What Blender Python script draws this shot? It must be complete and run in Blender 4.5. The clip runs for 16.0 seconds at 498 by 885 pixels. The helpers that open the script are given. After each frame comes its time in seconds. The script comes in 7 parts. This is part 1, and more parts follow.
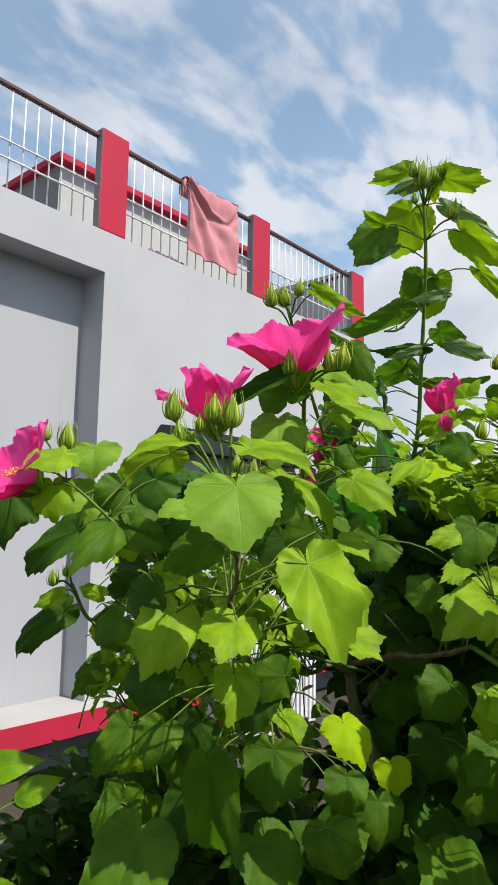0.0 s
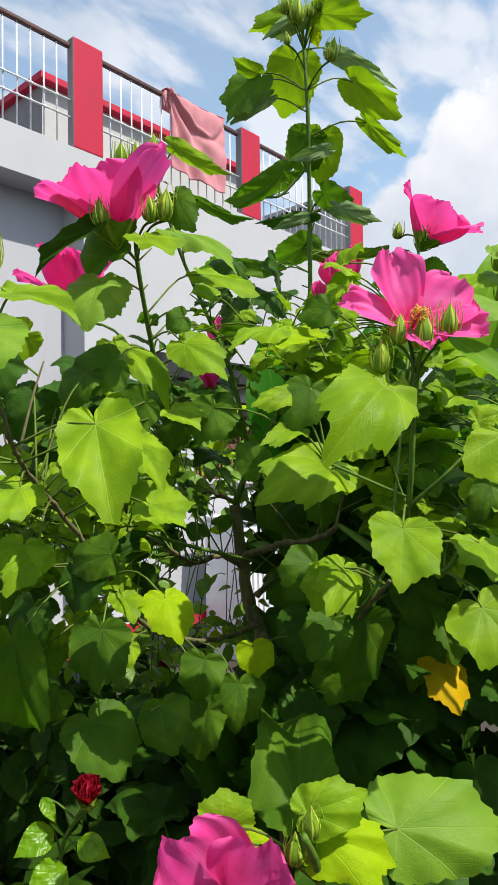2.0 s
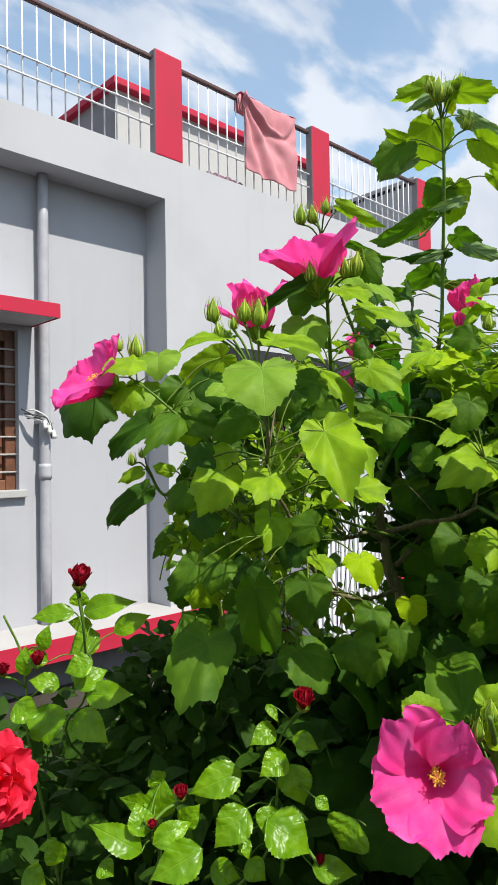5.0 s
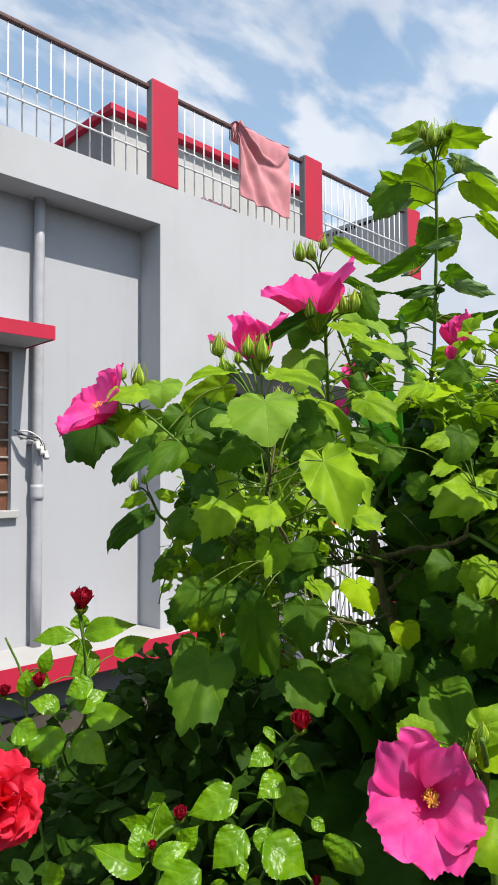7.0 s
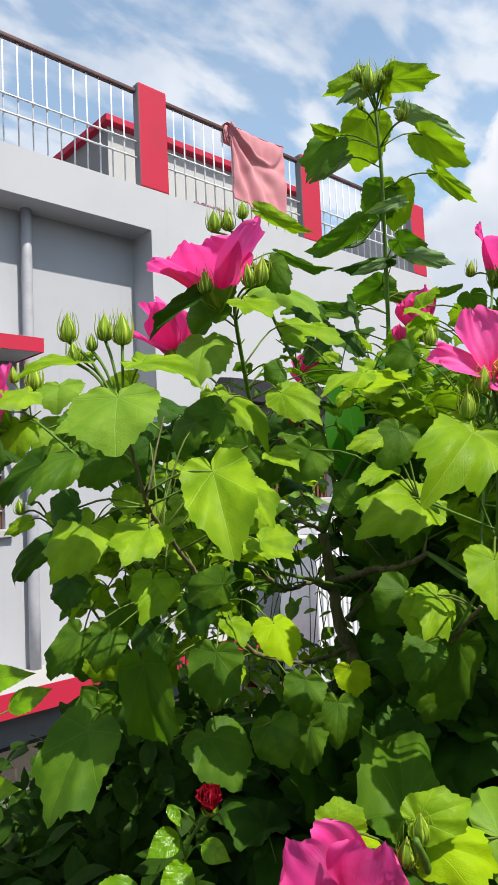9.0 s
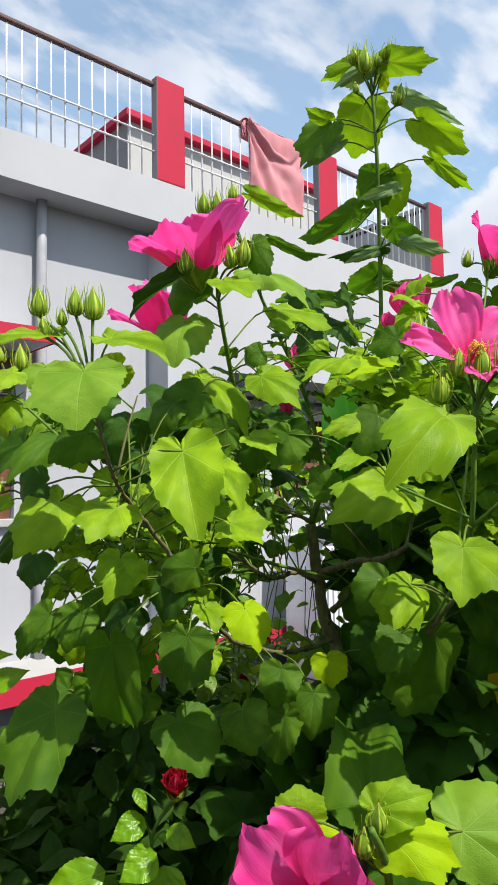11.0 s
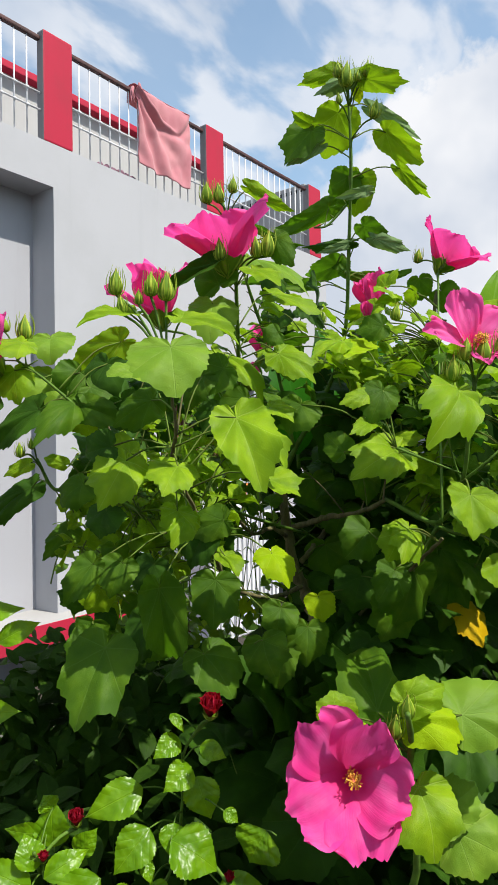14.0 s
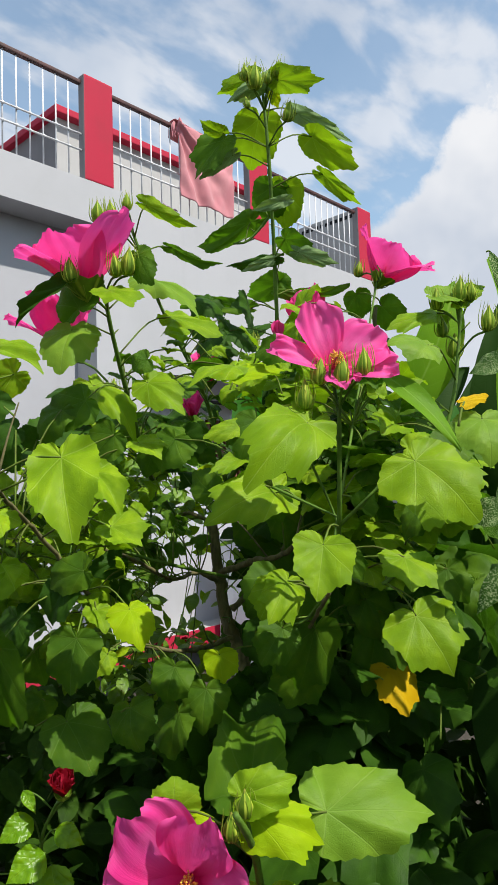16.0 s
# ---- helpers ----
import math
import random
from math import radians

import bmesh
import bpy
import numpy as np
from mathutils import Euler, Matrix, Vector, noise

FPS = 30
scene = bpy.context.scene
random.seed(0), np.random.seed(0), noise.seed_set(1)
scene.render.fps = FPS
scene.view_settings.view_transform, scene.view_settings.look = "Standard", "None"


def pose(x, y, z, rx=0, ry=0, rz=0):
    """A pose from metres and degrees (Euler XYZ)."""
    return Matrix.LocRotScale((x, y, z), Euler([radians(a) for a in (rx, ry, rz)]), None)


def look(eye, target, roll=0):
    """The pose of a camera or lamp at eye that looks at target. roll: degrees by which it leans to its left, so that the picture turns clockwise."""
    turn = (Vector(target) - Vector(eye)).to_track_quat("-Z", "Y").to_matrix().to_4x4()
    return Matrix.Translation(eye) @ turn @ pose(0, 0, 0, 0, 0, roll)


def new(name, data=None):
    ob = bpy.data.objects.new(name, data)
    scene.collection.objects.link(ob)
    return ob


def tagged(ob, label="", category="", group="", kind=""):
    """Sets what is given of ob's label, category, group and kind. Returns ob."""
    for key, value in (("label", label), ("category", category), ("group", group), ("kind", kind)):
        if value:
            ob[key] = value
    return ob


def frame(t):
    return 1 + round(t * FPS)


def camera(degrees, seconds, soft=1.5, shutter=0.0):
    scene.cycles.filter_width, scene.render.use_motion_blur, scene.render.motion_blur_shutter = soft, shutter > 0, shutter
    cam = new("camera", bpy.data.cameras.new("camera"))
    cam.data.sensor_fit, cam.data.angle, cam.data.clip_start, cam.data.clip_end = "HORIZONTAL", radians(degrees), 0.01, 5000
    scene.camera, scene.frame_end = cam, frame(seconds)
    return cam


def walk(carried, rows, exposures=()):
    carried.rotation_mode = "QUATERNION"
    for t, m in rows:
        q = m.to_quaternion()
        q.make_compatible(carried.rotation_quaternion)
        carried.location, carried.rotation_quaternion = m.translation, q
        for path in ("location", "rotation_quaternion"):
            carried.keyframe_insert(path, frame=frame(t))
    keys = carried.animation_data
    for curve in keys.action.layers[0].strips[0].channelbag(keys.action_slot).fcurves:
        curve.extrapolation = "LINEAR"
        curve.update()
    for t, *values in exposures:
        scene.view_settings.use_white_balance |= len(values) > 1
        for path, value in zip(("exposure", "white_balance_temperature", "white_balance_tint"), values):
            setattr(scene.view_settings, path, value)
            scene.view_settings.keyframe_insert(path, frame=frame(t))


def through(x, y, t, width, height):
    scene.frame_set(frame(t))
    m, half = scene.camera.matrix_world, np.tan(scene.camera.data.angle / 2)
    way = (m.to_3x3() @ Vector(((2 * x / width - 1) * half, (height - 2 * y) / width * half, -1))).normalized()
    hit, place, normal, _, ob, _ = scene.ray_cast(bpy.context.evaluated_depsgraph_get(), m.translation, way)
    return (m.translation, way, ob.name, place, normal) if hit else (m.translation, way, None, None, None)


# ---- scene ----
cam = camera(40.6, 16.0, soft=0.7)
METRES, EYE, TILT, LEAN, TURN = 1.4, 1.5, 0.0, 0.0, 40.3
ROWS = [
    (0.0, 0.0, 0.0, 0.0, -0.13, 7.62, -0.98),
    (0.5, 0.073, 0.0223, -0.0236, 4.21, 4.92, -2.62),
    (1.0, 0.118, 0.0279, -0.0336, 6.19, 4.39, -0.64),
    (1.5, 0.1285, 0.038, -0.0376, 4.69, 2.64, 0.08),
    (2.0, 0.128, 0.0448, -0.0415, 1.47, 1.93, 0.93),
    (2.5, 0.1274, 0.0469, -0.043, 2.05, 1.99, 1.12),
    (3.0, 0.136, 0.0507, -0.0485, 5.44, 0.69, 2.34),
    (3.5, 0.1125, 0.0196, -0.0409, 8.04, 2.78, 2.87),
    (4.0, 0.079, -0.034, -0.031, 6.75, 3.41, 3.85),
    (4.5, 0.043, -0.0881, -0.0366, 6.38, 1.03, 1.18),
    (7.0, 0.0268, -0.1292, -0.0305, 5.32, 2.98, 0.39),
    (7.5, 0.0498, -0.0979, -0.0321, 3.73, 1.64, 1.4),
    (8.0, 0.0725, -0.0787, -0.0197, 5.4, 5.21, 1.08),
    (8.5, 0.0859, -0.0397, -0.0207, 7.6, 5.48, 0.98),
    (9.0, 0.1094, -0.0042, -0.0278, 7.11, 3.71, 2.47),
    (11.5, 0.1358, 0.0057, -0.039, 8.28, 3.53, 0.64),
    (12.0, 0.0725, -0.0163, -0.0316, 7.46, 2.68, 0.26),
    (12.5, 0.0224, -0.0355, -0.0391, 5.06, 0.36, -0.6),
    (13.0, 0.0038, -0.0647, -0.0337, 1.08, 1.82, -0.42),
    (13.5, -0.0105, -0.0766, -0.043, -0.08, 1.64, 0.07),
    (14.0, 0.0192, -0.0701, -0.0453, -3.08, 1.16, 0.91),
    (14.5, 0.0728, -0.052, -0.0335, -3.2, 2.64, 0.16),
    (15.0, 0.1348, -0.0338, -0.032, -1.86, 4.41, 0.37),
    (15.5, 0.1674, -0.013, -0.0364, 1.25, 3.49, 1.46),
    (16.0, 0.1752, -0.0065, -0.0381, 3.12, 3.53, 1.75),
]
# slow changes of exposure on the way
EXPOSURES = [(0.0, 0.32), (0.5, 0.42), (1.0, 0.46), (3.0, 0.48), (4.5, 0.5), (7.0, 0.46), (8.5, 0.44), (9.0, 0.48), (11.5, 0.54), (12.0, 0.54), (12.5, 0.54), (13.0, 0.5), (14.0, 0.4), (15.5, 0.28), (16.0, 0.31)]
walk(cam, [(t, pose(0, 0, EYE, TILT, LEAN, TURN) @ pose(METRES * x, METRES * y, METRES * z, 90 + pitch, roll, yaw)) for t, x, y, z, yaw, pitch, roll in ROWS], EXPOSURES)

# ---- world, sun ----
SUN_ELEVATION, SUN_AZIMUTH = 56.0, 6.0
world = bpy.data.worlds.new("sky")
scene.world = world
world.use_nodes = True
wn, wl = world.node_tree.nodes, world.node_tree.links
wn.clear()


def wnode(kind, **props):
    n = wn.new(kind)
    for key, value in props.items():
        n.inputs[key].default_value = value
    return n


def wmath(op, a, b=0.0, c=0.0):
    n = wn.new("ShaderNodeMath")
    n.operation = op
    for i, value in enumerate((a, b, c)):
        if isinstance(value, (int, float)):
            n.inputs[i].default_value = value
        else:
            wl.new(value, n.inputs[i])
    return n.outputs[0]


sky = wn.new("ShaderNodeTexSky")
sky.sky_type = "NISHITA"
sky.sun_disc = False
sky.sun_elevation, sky.sun_rotation = radians(SUN_ELEVATION), radians(90 - SUN_AZIMUTH)
sky.air_density, sky.dust_density, sky.ozone_density = 1.0, 0.6, 1.4
coords = wn.new("ShaderNodeTexCoord")
xyz = wn.new("ShaderNodeSeparateXYZ")
wl.new(coords.outputs["Generated"], xyz.inputs[0])
height = wmath("ADD", wmath("MAXIMUM", xyz.outputs[2], 0.0), 0.22)
flat = wn.new("ShaderNodeCombineXYZ")
wl.new(wmath("DIVIDE", xyz.outputs[0], height), flat.inputs[0])
wl.new(wmath("DIVIDE", xyz.outputs[1], height), flat.inputs[1])
turn = wn.new("ShaderNodeMapping")
turn.inputs["Scale"].default_value = (1.7, 0.95, 1.0)
turn.inputs["Location"].default_value = (0.35, 0.2, 0.0)
wl.new(flat.outputs[0], turn.inputs[0])
wisps = wnode("ShaderNodeTexNoise", Scale=5.2, Detail=5.0, Roughness=0.48, Distortion=0.2)
wl.new(turn.outputs[0], wisps.inputs["Vector"])
ramp = wn.new("ShaderNodeMapRange")
ramp.interpolation_type = "SMOOTHSTEP"
ramp.inputs["From Min"].default_value, ramp.inputs["From Max"].default_value = 0.42, 0.60
ramp.inputs["To Min"].default_value = 0.22
wl.new(wisps.outputs["Fac"], ramp.inputs[0])
# the cumulus bank low in the north-north-west
bank_dir = Vector((math.cos(radians(97)), math.sin(radians(97)), 0.0))
dot = wn.new("ShaderNodeVectorMath")
dot.operation = "DOT_PRODUCT"
dot.inputs[1].default_value = bank_dir
wl.new(coords.outputs["Generated"], dot.inputs[0])
puffs = wnode("ShaderNodeTexNoise", Scale=7.0, Detail=7.0, Roughness=0.6)
wl.new(coords.outputs["Generated"], puffs.inputs["Vector"])
edge = wn.new("ShaderNodeMapRange")
edge.interpolation_type = "SMOOTHSTEP"
edge.inputs["From Min"].default_value, edge.inputs["From Max"].default_value = 0.838, 0.862
wl.new(wmath("ADD", dot.outputs["Value"], wmath("MULTIPLY", wmath("SUBTRACT", puffs.outputs["Fac"], 0.5), 0.13)), edge.inputs[0])
haze = wn.new("ShaderNodeMapRange")
haze.inputs["From Min"].default_value, haze.inputs["From Max"].default_value = 0.42, 0.05
haze.inputs["To Max"].default_value = 0.75
wl.new(xyz.outputs[2], haze.inputs[0])
cover = wmath("MAXIMUM", wmath("MAXIMUM", wmath("MULTIPLY", ramp.outputs[0], 0.74), edge.outputs[0]), haze.outputs[0])
shade = wnode("ShaderNodeTexNoise", Scale=5.0, Detail=4.0, Roughness=0.5)
wl.new(coords.outputs["Generated"], shade.inputs["Vector"])
cloud = wn.new("ShaderNodeMix")
cloud.data_type = "RGBA"
cloud.inputs[6].default_value, cloud.inputs[7].default_value = (6.3, 6.9, 7.9, 1), (9.4, 9.5, 9.8, 1)
tone = wn.new("ShaderNodeMapRange")
tone.inputs["From Min"].default_value, tone.inputs["From Max"].default_value = 0.36, 0.62
wl.new(shade.outputs["Fac"], tone.inputs[0])
wl.new(tone.outputs[0], cloud.inputs[0])
both = wn.new("ShaderNodeMix")
both.data_type = "RGBA"
wl.new(cover, both.inputs[0])
gain = wn.new("ShaderNodeVectorMath")
gain.operation = "MULTIPLY"
gain.inputs[1].default_value = (2.2, 2.38, 2.15)
wl.new(sky.outputs[0], gain.inputs[0])
wl.new(gain.outputs[0], both.inputs[6])
wl.new(cloud.outputs[2], both.inputs[7])
background = wn.new("ShaderNodeBackground")
background.inputs["Strength"].default_value = 0.076
wl.new(both.outputs[2], background.inputs["Color"])
wl.new(background.outputs[0], wn.new("ShaderNodeOutputWorld").inputs[0])

sun_data = bpy.data.lights.new("sun", "SUN")
sun_data.energy, sun_data.angle, sun_data.color = 5.0, radians(0.53), (1.0, 0.95, 0.86)
sun = new("sun", sun_data)
sun_from = Vector((math.cos(radians(SUN_AZIMUTH)) * math.cos(radians(SUN_ELEVATION)), math.sin(radians(SUN_AZIMUTH)) * math.cos(radians(SUN_ELEVATION)), math.sin(radians(SUN_ELEVATION))))
sun.matrix_world = look(sun_from * 20, (0, 0, 0))


# ---- materials ----
class Graph:
    """A small wrapper to write node materials in few lines."""

    def __init__(self, name):
        self.material = bpy.data.materials.new(name)
        self.material.use_nodes = True
        self.nodes, self.links = self.material.node_tree.nodes, self.material.node_tree.links
        self.nodes.clear()
        self.out = self.nodes.new("ShaderNodeOutputMaterial")

    def put(self, socket, value):
        if isinstance(value, bpy.types.NodeSocket):
            self.links.new(value, socket)
        else:
            socket.default_value = value

    def node(self, kind, output=0, **inputs):
        n = self.nodes.new(kind)
        for key, value in inputs.items():
            self.put(n.inputs[key.replace("_", " ")], value)
        return n.outputs[output]

    def math(self, op, a, b=0.0):
        n = self.nodes.new("ShaderNodeMath")
        n.operation = op
        self.put(n.inputs[0], a)
        self.put(n.inputs[1], b)
        return n.outputs[0]

    def mix(self, fac, a, b, blend="MIX"):
        n = self.nodes.new("ShaderNodeMix")
        n.data_type, n.blend_type = "RGBA", blend
        self.put(n.inputs[0], fac)
        self.put(n.inputs[6], a)
        self.put(n.inputs[7], b)
        return n.outputs[2]

    def span(self, value, a, b, to_a=0.0, to_b=1.0):
        n = self.nodes.new("ShaderNodeMapRange")
        n.interpolation_type = "SMOOTHSTEP"
        self.put(n.inputs[0], value)
        n.inputs[1].default_value, n.inputs[2].default_value = a, b
        n.inputs[3].default_value, n.inputs[4].default_value = to_a, to_b
        return n.outputs[0]

    def coord(self, kind="Object"):
        return self.nodes.new("ShaderNodeTexCoord").outputs[kind]

    def noise(self, scale, detail=4.0, rough=0.55, vector=None, output="Fac"):
        n = self.nodes.new("ShaderNodeTexNoise")
        n.inputs["Scale"].default_value, n.inputs["Detail"].default_value, n.inputs["Roughness"].default_value = scale, detail, rough
        self.links.new(vector if vector else self.coord(), n.inputs["Vector"])
        return n.outputs[output]

    def chance(self):
        return self.nodes.new("ShaderNodeObjectInfo").outputs["Random"]

    def bump(self, value, strength=0.3, distance=0.01):
        return self.node("ShaderNodeBump", Height=value, Strength=strength, Distance=distance)

    def principled(self, **inputs):
        return self.node("ShaderNodeBsdfPrincipled", **inputs)

    def end(self, shader):
        self.links.new(shader, self.out.inputs[0])
        return self.material


def rgb(r, g, b):
    return (r, g, b, 1.0)


def plaster(name, colour, stain, scale=1.0, rough=0.8, streaks=0.35):
    """Painted render: fine grain, blotches and a few rain streaks."""
    g = Graph(name)
    world_pos = g.node("ShaderNodeNewGeometry")
    blotch = g.noise(1.1 * scale, 6, 0.6, world_pos)
    stretched = g.nodes.new("ShaderNodeMapping")
    stretched.inputs["Scale"].default_value = (5.0, 5.0, 0.35)
    g.links.new(world_pos, stretched.inputs[0])
    runs = g.noise(2.0 * scale, 5, 0.6, stretched.outputs[0])
    grain = g.noise(90, 5, 0.7, world_pos)
    medium = g.noise(9, 4, 0.6, world_pos)
    c = g.mix(g.span(blotch, 0.42, 0.72, 0, 0.55), colour, stain)
    c = g.mix(g.span(runs, 0.55, 0.78, 0, streaks), c, stain)
    c = g.mix(g.span(medium, 0.62, 0.8, 0, 0.18), c, stain)
    height = g.math("ADD", g.math("MULTIPLY", grain, 0.4), medium)
    return g.end(g.principled(Base_Color=c, Roughness=rough, Specular_IOR_Level=0.2, Normal=g.bump(height, 0.18, 0.004)))


def leaf_material(name, dark, light, vein, glow, rough=0.5, palmate=True, through=0.34, spec=0.06, speckle=None, vein_amount=0.28, relief_amount=0.5, bulge=0.0):
    """A leaf blade with its veins laid out from the leaf's own map (u across, v from the stalk to the tip)."""
    g = Graph(name)
    sep = g.nodes.new("ShaderNodeSeparateXYZ")
    g.links.new(g.coord("UV"), sep.inputs[0])
    u, v = sep.outputs[0], sep.outputs[1]
    if palmate:
        r = g.math("SQRT", g.math("ADD", g.math("MULTIPLY", u, u), g.math("MULTIPLY", v, v)))
        m = g.math("PINGPONG", g.math("ARCTAN2", u, v), 0.42)
        side = g.math("MULTIPLY", r, m)
        along = r
    else:
        side = g.math("ABSOLUTE", u)
        along = v
    main = g.span(side, 0.002, 0.011, 1, 0)
    rungs = g.math("FRACT", g.math("MULTIPLY", g.math("SUBTRACT", along, g.math("MULTIPLY", side, 1.1)), 5.0 if bulge else 7.5))
    ribs = g.span(g.math("ABSOLUTE", g.math("SUBTRACT", rungs, 0.5)), 0.0, 0.09, 1, 0)
    net = g.nodes.new("ShaderNodeTexVoronoi")
    net.feature = "DISTANCE_TO_EDGE"
    net.inputs["Scale"].default_value = 26
    g.links.new(g.coord("UV"), net.inputs["Vector"])
    mesh_lines = g.span(net.outputs["Distance"], 0.0, 0.07, 1, 0)
    patch = g.math("ADD", g.math("MULTIPLY", g.noise(2.2, 2, 0.5, g.coord("UV")), 0.86), g.math("MULTIPLY", g.noise(7.0, 2, 0.5, g.coord("UV")), 0.14))
    broad = g.noise(14.0, 3, 0.6)
    c = g.mix(g.span(patch, 0.35, 0.7), dark, light)
    c = g.mix(g.math("MULTIPLY", g.chance(), 0.55), c, dark)
    c = g.mix(g.span(broad, 0.6, 0.8, 0, 0.25), c, light)
    if speckle:
        dots = g.math("ADD", g.math("MULTIPLY", g.noise(34, 2, 0.6, g.coord("UV")), 0.7), g.math("MULTIPLY", g.noise(6, 3, 0.6, g.coord("UV")), 0.3))
        c = g.mix(g.span(dots, 0.50, 0.56), c, speckle)
    c = g.mix(g.math("MULTIPLY", ribs, 0.22 * vein_amount), c, vein)
    c = g.mix(g.math("MULTIPLY", main, vein_amount), c, vein)
    relief = g.math("SUBTRACT", g.math("ADD", g.math("MULTIPLY", patch, 1.0), g.math("MULTIPLY", mesh_lines, -0.025)), g.math("ADD", g.math("MULTIPLY", main, 0.06), g.math("MULTIPLY", ribs, 0.022)))
    if bulge:
        swell = g.math("SUBTRACT", 1.0, g.math("POWER", g.math("ABSOLUTE", g.math("SUBTRACT", g.math("MULTIPLY", rungs, 2.0), 1.0)), 2.0))
        folds = g.math("ADD", g.math("MULTIPLY", swell, g.span(side, 0.0, 0.2, 0.0, 0.16)), g.noise(5.5, 1, 0.4, g.coord("UV")))
        relief = g.math("SUBTRACT", g.math("MULTIPLY", folds, bulge), g.math("MULTIPLY", main, 0.25))
    normal = g.bump(relief, relief_amount, 0.006)
    top = g.principled(Base_Color=c, Roughness=rough, Specular_IOR_Level=spec, Normal=normal)
    back = g.node("ShaderNodeBsdfTranslucent", Color=g.mix(g.span(patch, 0.3, 0.75, 0.35, 0.0), glow, light), Normal=normal)
    both = g.nodes.new("ShaderNodeMixShader")
    both.inputs[0].default_value = through
    g.links.new(top, both.inputs[1])
    g.links.new(back, both.inputs[2])
    return g.end(both.outputs[0])


def petal_material(name, base, edge, throat, glow, through=0.35):
    """A petal: fine lengthwise veins, a deeper throat, and light coming through."""
    g = Graph(name)
    sep = g.nodes.new("ShaderNodeSeparateXYZ")
    g.links.new(g.coord("UV"), sep.inputs[0])
    stretch = g.nodes.new("ShaderNodeMapping")
    stretch.inputs["Scale"].default_value = (24.0, 1.3, 1.0)
    g.links.new(g.coord("UV"), stretch.inputs[0])
    veins = g.noise(2.2, 5, 0.6, stretch.outputs[0])
    clouds = g.noise(2.5, 3, 0.5, g.coord("UV"))
    c = g.mix(g.span(clouds, 0.35, 0.7), base, edge)
    c = g.mix(g.span(veins, 0.45, 0.75, 0, 0.22), c, throat)
    c = g.mix(g.span(sep.outputs[1], 0.04, 0.58, 0.92, 0), c, throat)
    normal = g.bump(g.math("ADD", veins, g.math("MULTIPLY", clouds, 4.0)), 0.16, 0.003)
    top = g.principled(Base_Color=c, Roughness=0.55, Specular_IOR_Level=0.12, Normal=normal)
    back = g.node("ShaderNodeBsdfTranslucent", Color=glow, Normal=normal)
    both = g.nodes.new("ShaderNodeMixShader")
    both.inputs[0].default_value = through
    g.links.new(top, both.inputs[1])
    g.links.new(back, both.inputs[2])
    return g.end(both.outputs[0])


def plain(name, colour, other, rough=0.6, metallic=0.0, scale=20.0, bump=0.2, spec=0.5):
    """A plain coloured surface with two scales of variation and a little relief."""
    g = Graph(name)
    n1, n2 = g.noise(scale, 5, 0.6), g.noise(scale * 6, 4, 0.65)
    c = g.mix(g.span(n1, 0.35, 0.7), colour, other)
    c = g.mix(g.span(n2, 0.55, 0.8, 0, 0.4), c, other)
    return g.end(g.principled(Base_Color=c, Roughness=rough, Metallic=metallic, Specular_IOR_Level=spec, Normal=g.bump(g.math("ADD", n1, n2), bump, 0.003)))


def bark_material(name, colour, other):
    g = Graph(name)
    stretch = g.nodes.new("ShaderNodeMapping")
    stretch.inputs["Scale"].default_value = (60.0, 60.0, 14.0)
    g.links.new(g.coord(), stretch.inputs[0])
    n1, n2 = g.noise(1.6, 6, 0.65, stretch.outputs[0]), g.noise(120, 4, 0.6)
    c = g.mix(g.span(n1, 0.35, 0.68), colour, other)
    return g.end(g.principled(Base_Color=c, Roughness=0.85, Normal=g.bump(g.math("ADD", n1, g.math("MULTIPLY", n2, 0.3)), 0.6, 0.004)))


wall_paint = plaster("wall_paint", rgb(0.412, 0.414, 0.436), rgb(0.355, 0.357, 0.372))
recess_paint = plaster("recess_paint", rgb(0.375, 0.377, 0.405), rgb(0.32, 0.32, 0.34))
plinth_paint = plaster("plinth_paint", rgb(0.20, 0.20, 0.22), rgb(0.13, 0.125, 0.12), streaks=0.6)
white_paint = plaster("white_paint", rgb(0.37, 0.365, 0.36), rgb(0.30, 0.29, 0.285))
red_paint = plaster("red_paint", rgb(0.42, 0.018, 0.047), rgb(0.33, 0.024, 0.044), scale=3.0, rough=0.6)
# grey of the pillar sides; also the shade painted onto the hut
pillar_grey_hut_shade = plaster("pillar_grey_hut_shade", rgb(0.22, 0.205, 0.21), rgb(0.15, 0.14, 0.14))
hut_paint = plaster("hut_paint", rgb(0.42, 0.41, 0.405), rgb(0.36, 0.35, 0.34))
rail_brown = plain("rail_brown", rgb(0.075, 0.022, 0.020), rgb(0.04, 0.016, 0.014), rough=0.6, scale=12)
rail_white = plain("rail_white", rgb(0.66, 0.66, 0.68), rgb(0.54, 0.54, 0.56), rough=0.45, scale=18)
pipe_grey = plain("pipe_grey", rgb(0.37, 0.37, 0.40), rgb(0.31, 0.31, 0.34), rough=0.5, scale=9)
wood_brown = plain("wood_brown", rgb(0.16, 0.062, 0.03), rgb(0.10, 0.04, 0.02), rough=0.5, scale=16)
grill_metal = plain("grill_metal", rgb(0.55, 0.53, 0.50), rgb(0.40, 0.38, 0.36), rough=0.45, metallic=0.3)
glass_dark = plain("glass_dark", rgb(0.03, 0.03, 0.035), rgb(0.02, 0.02, 0.022), rough=0.12, scale=3, bump=0.02)
black_sheet = plain("black_sheet", rgb(0.014, 0.014, 0.016), rgb(0.022, 0.022, 0.024), rough=0.85, scale=8, spec=0.1)
cable_black = plain("cable_black", rgb(0.03, 0.03, 0.03), rgb(0.05, 0.05, 0.05))
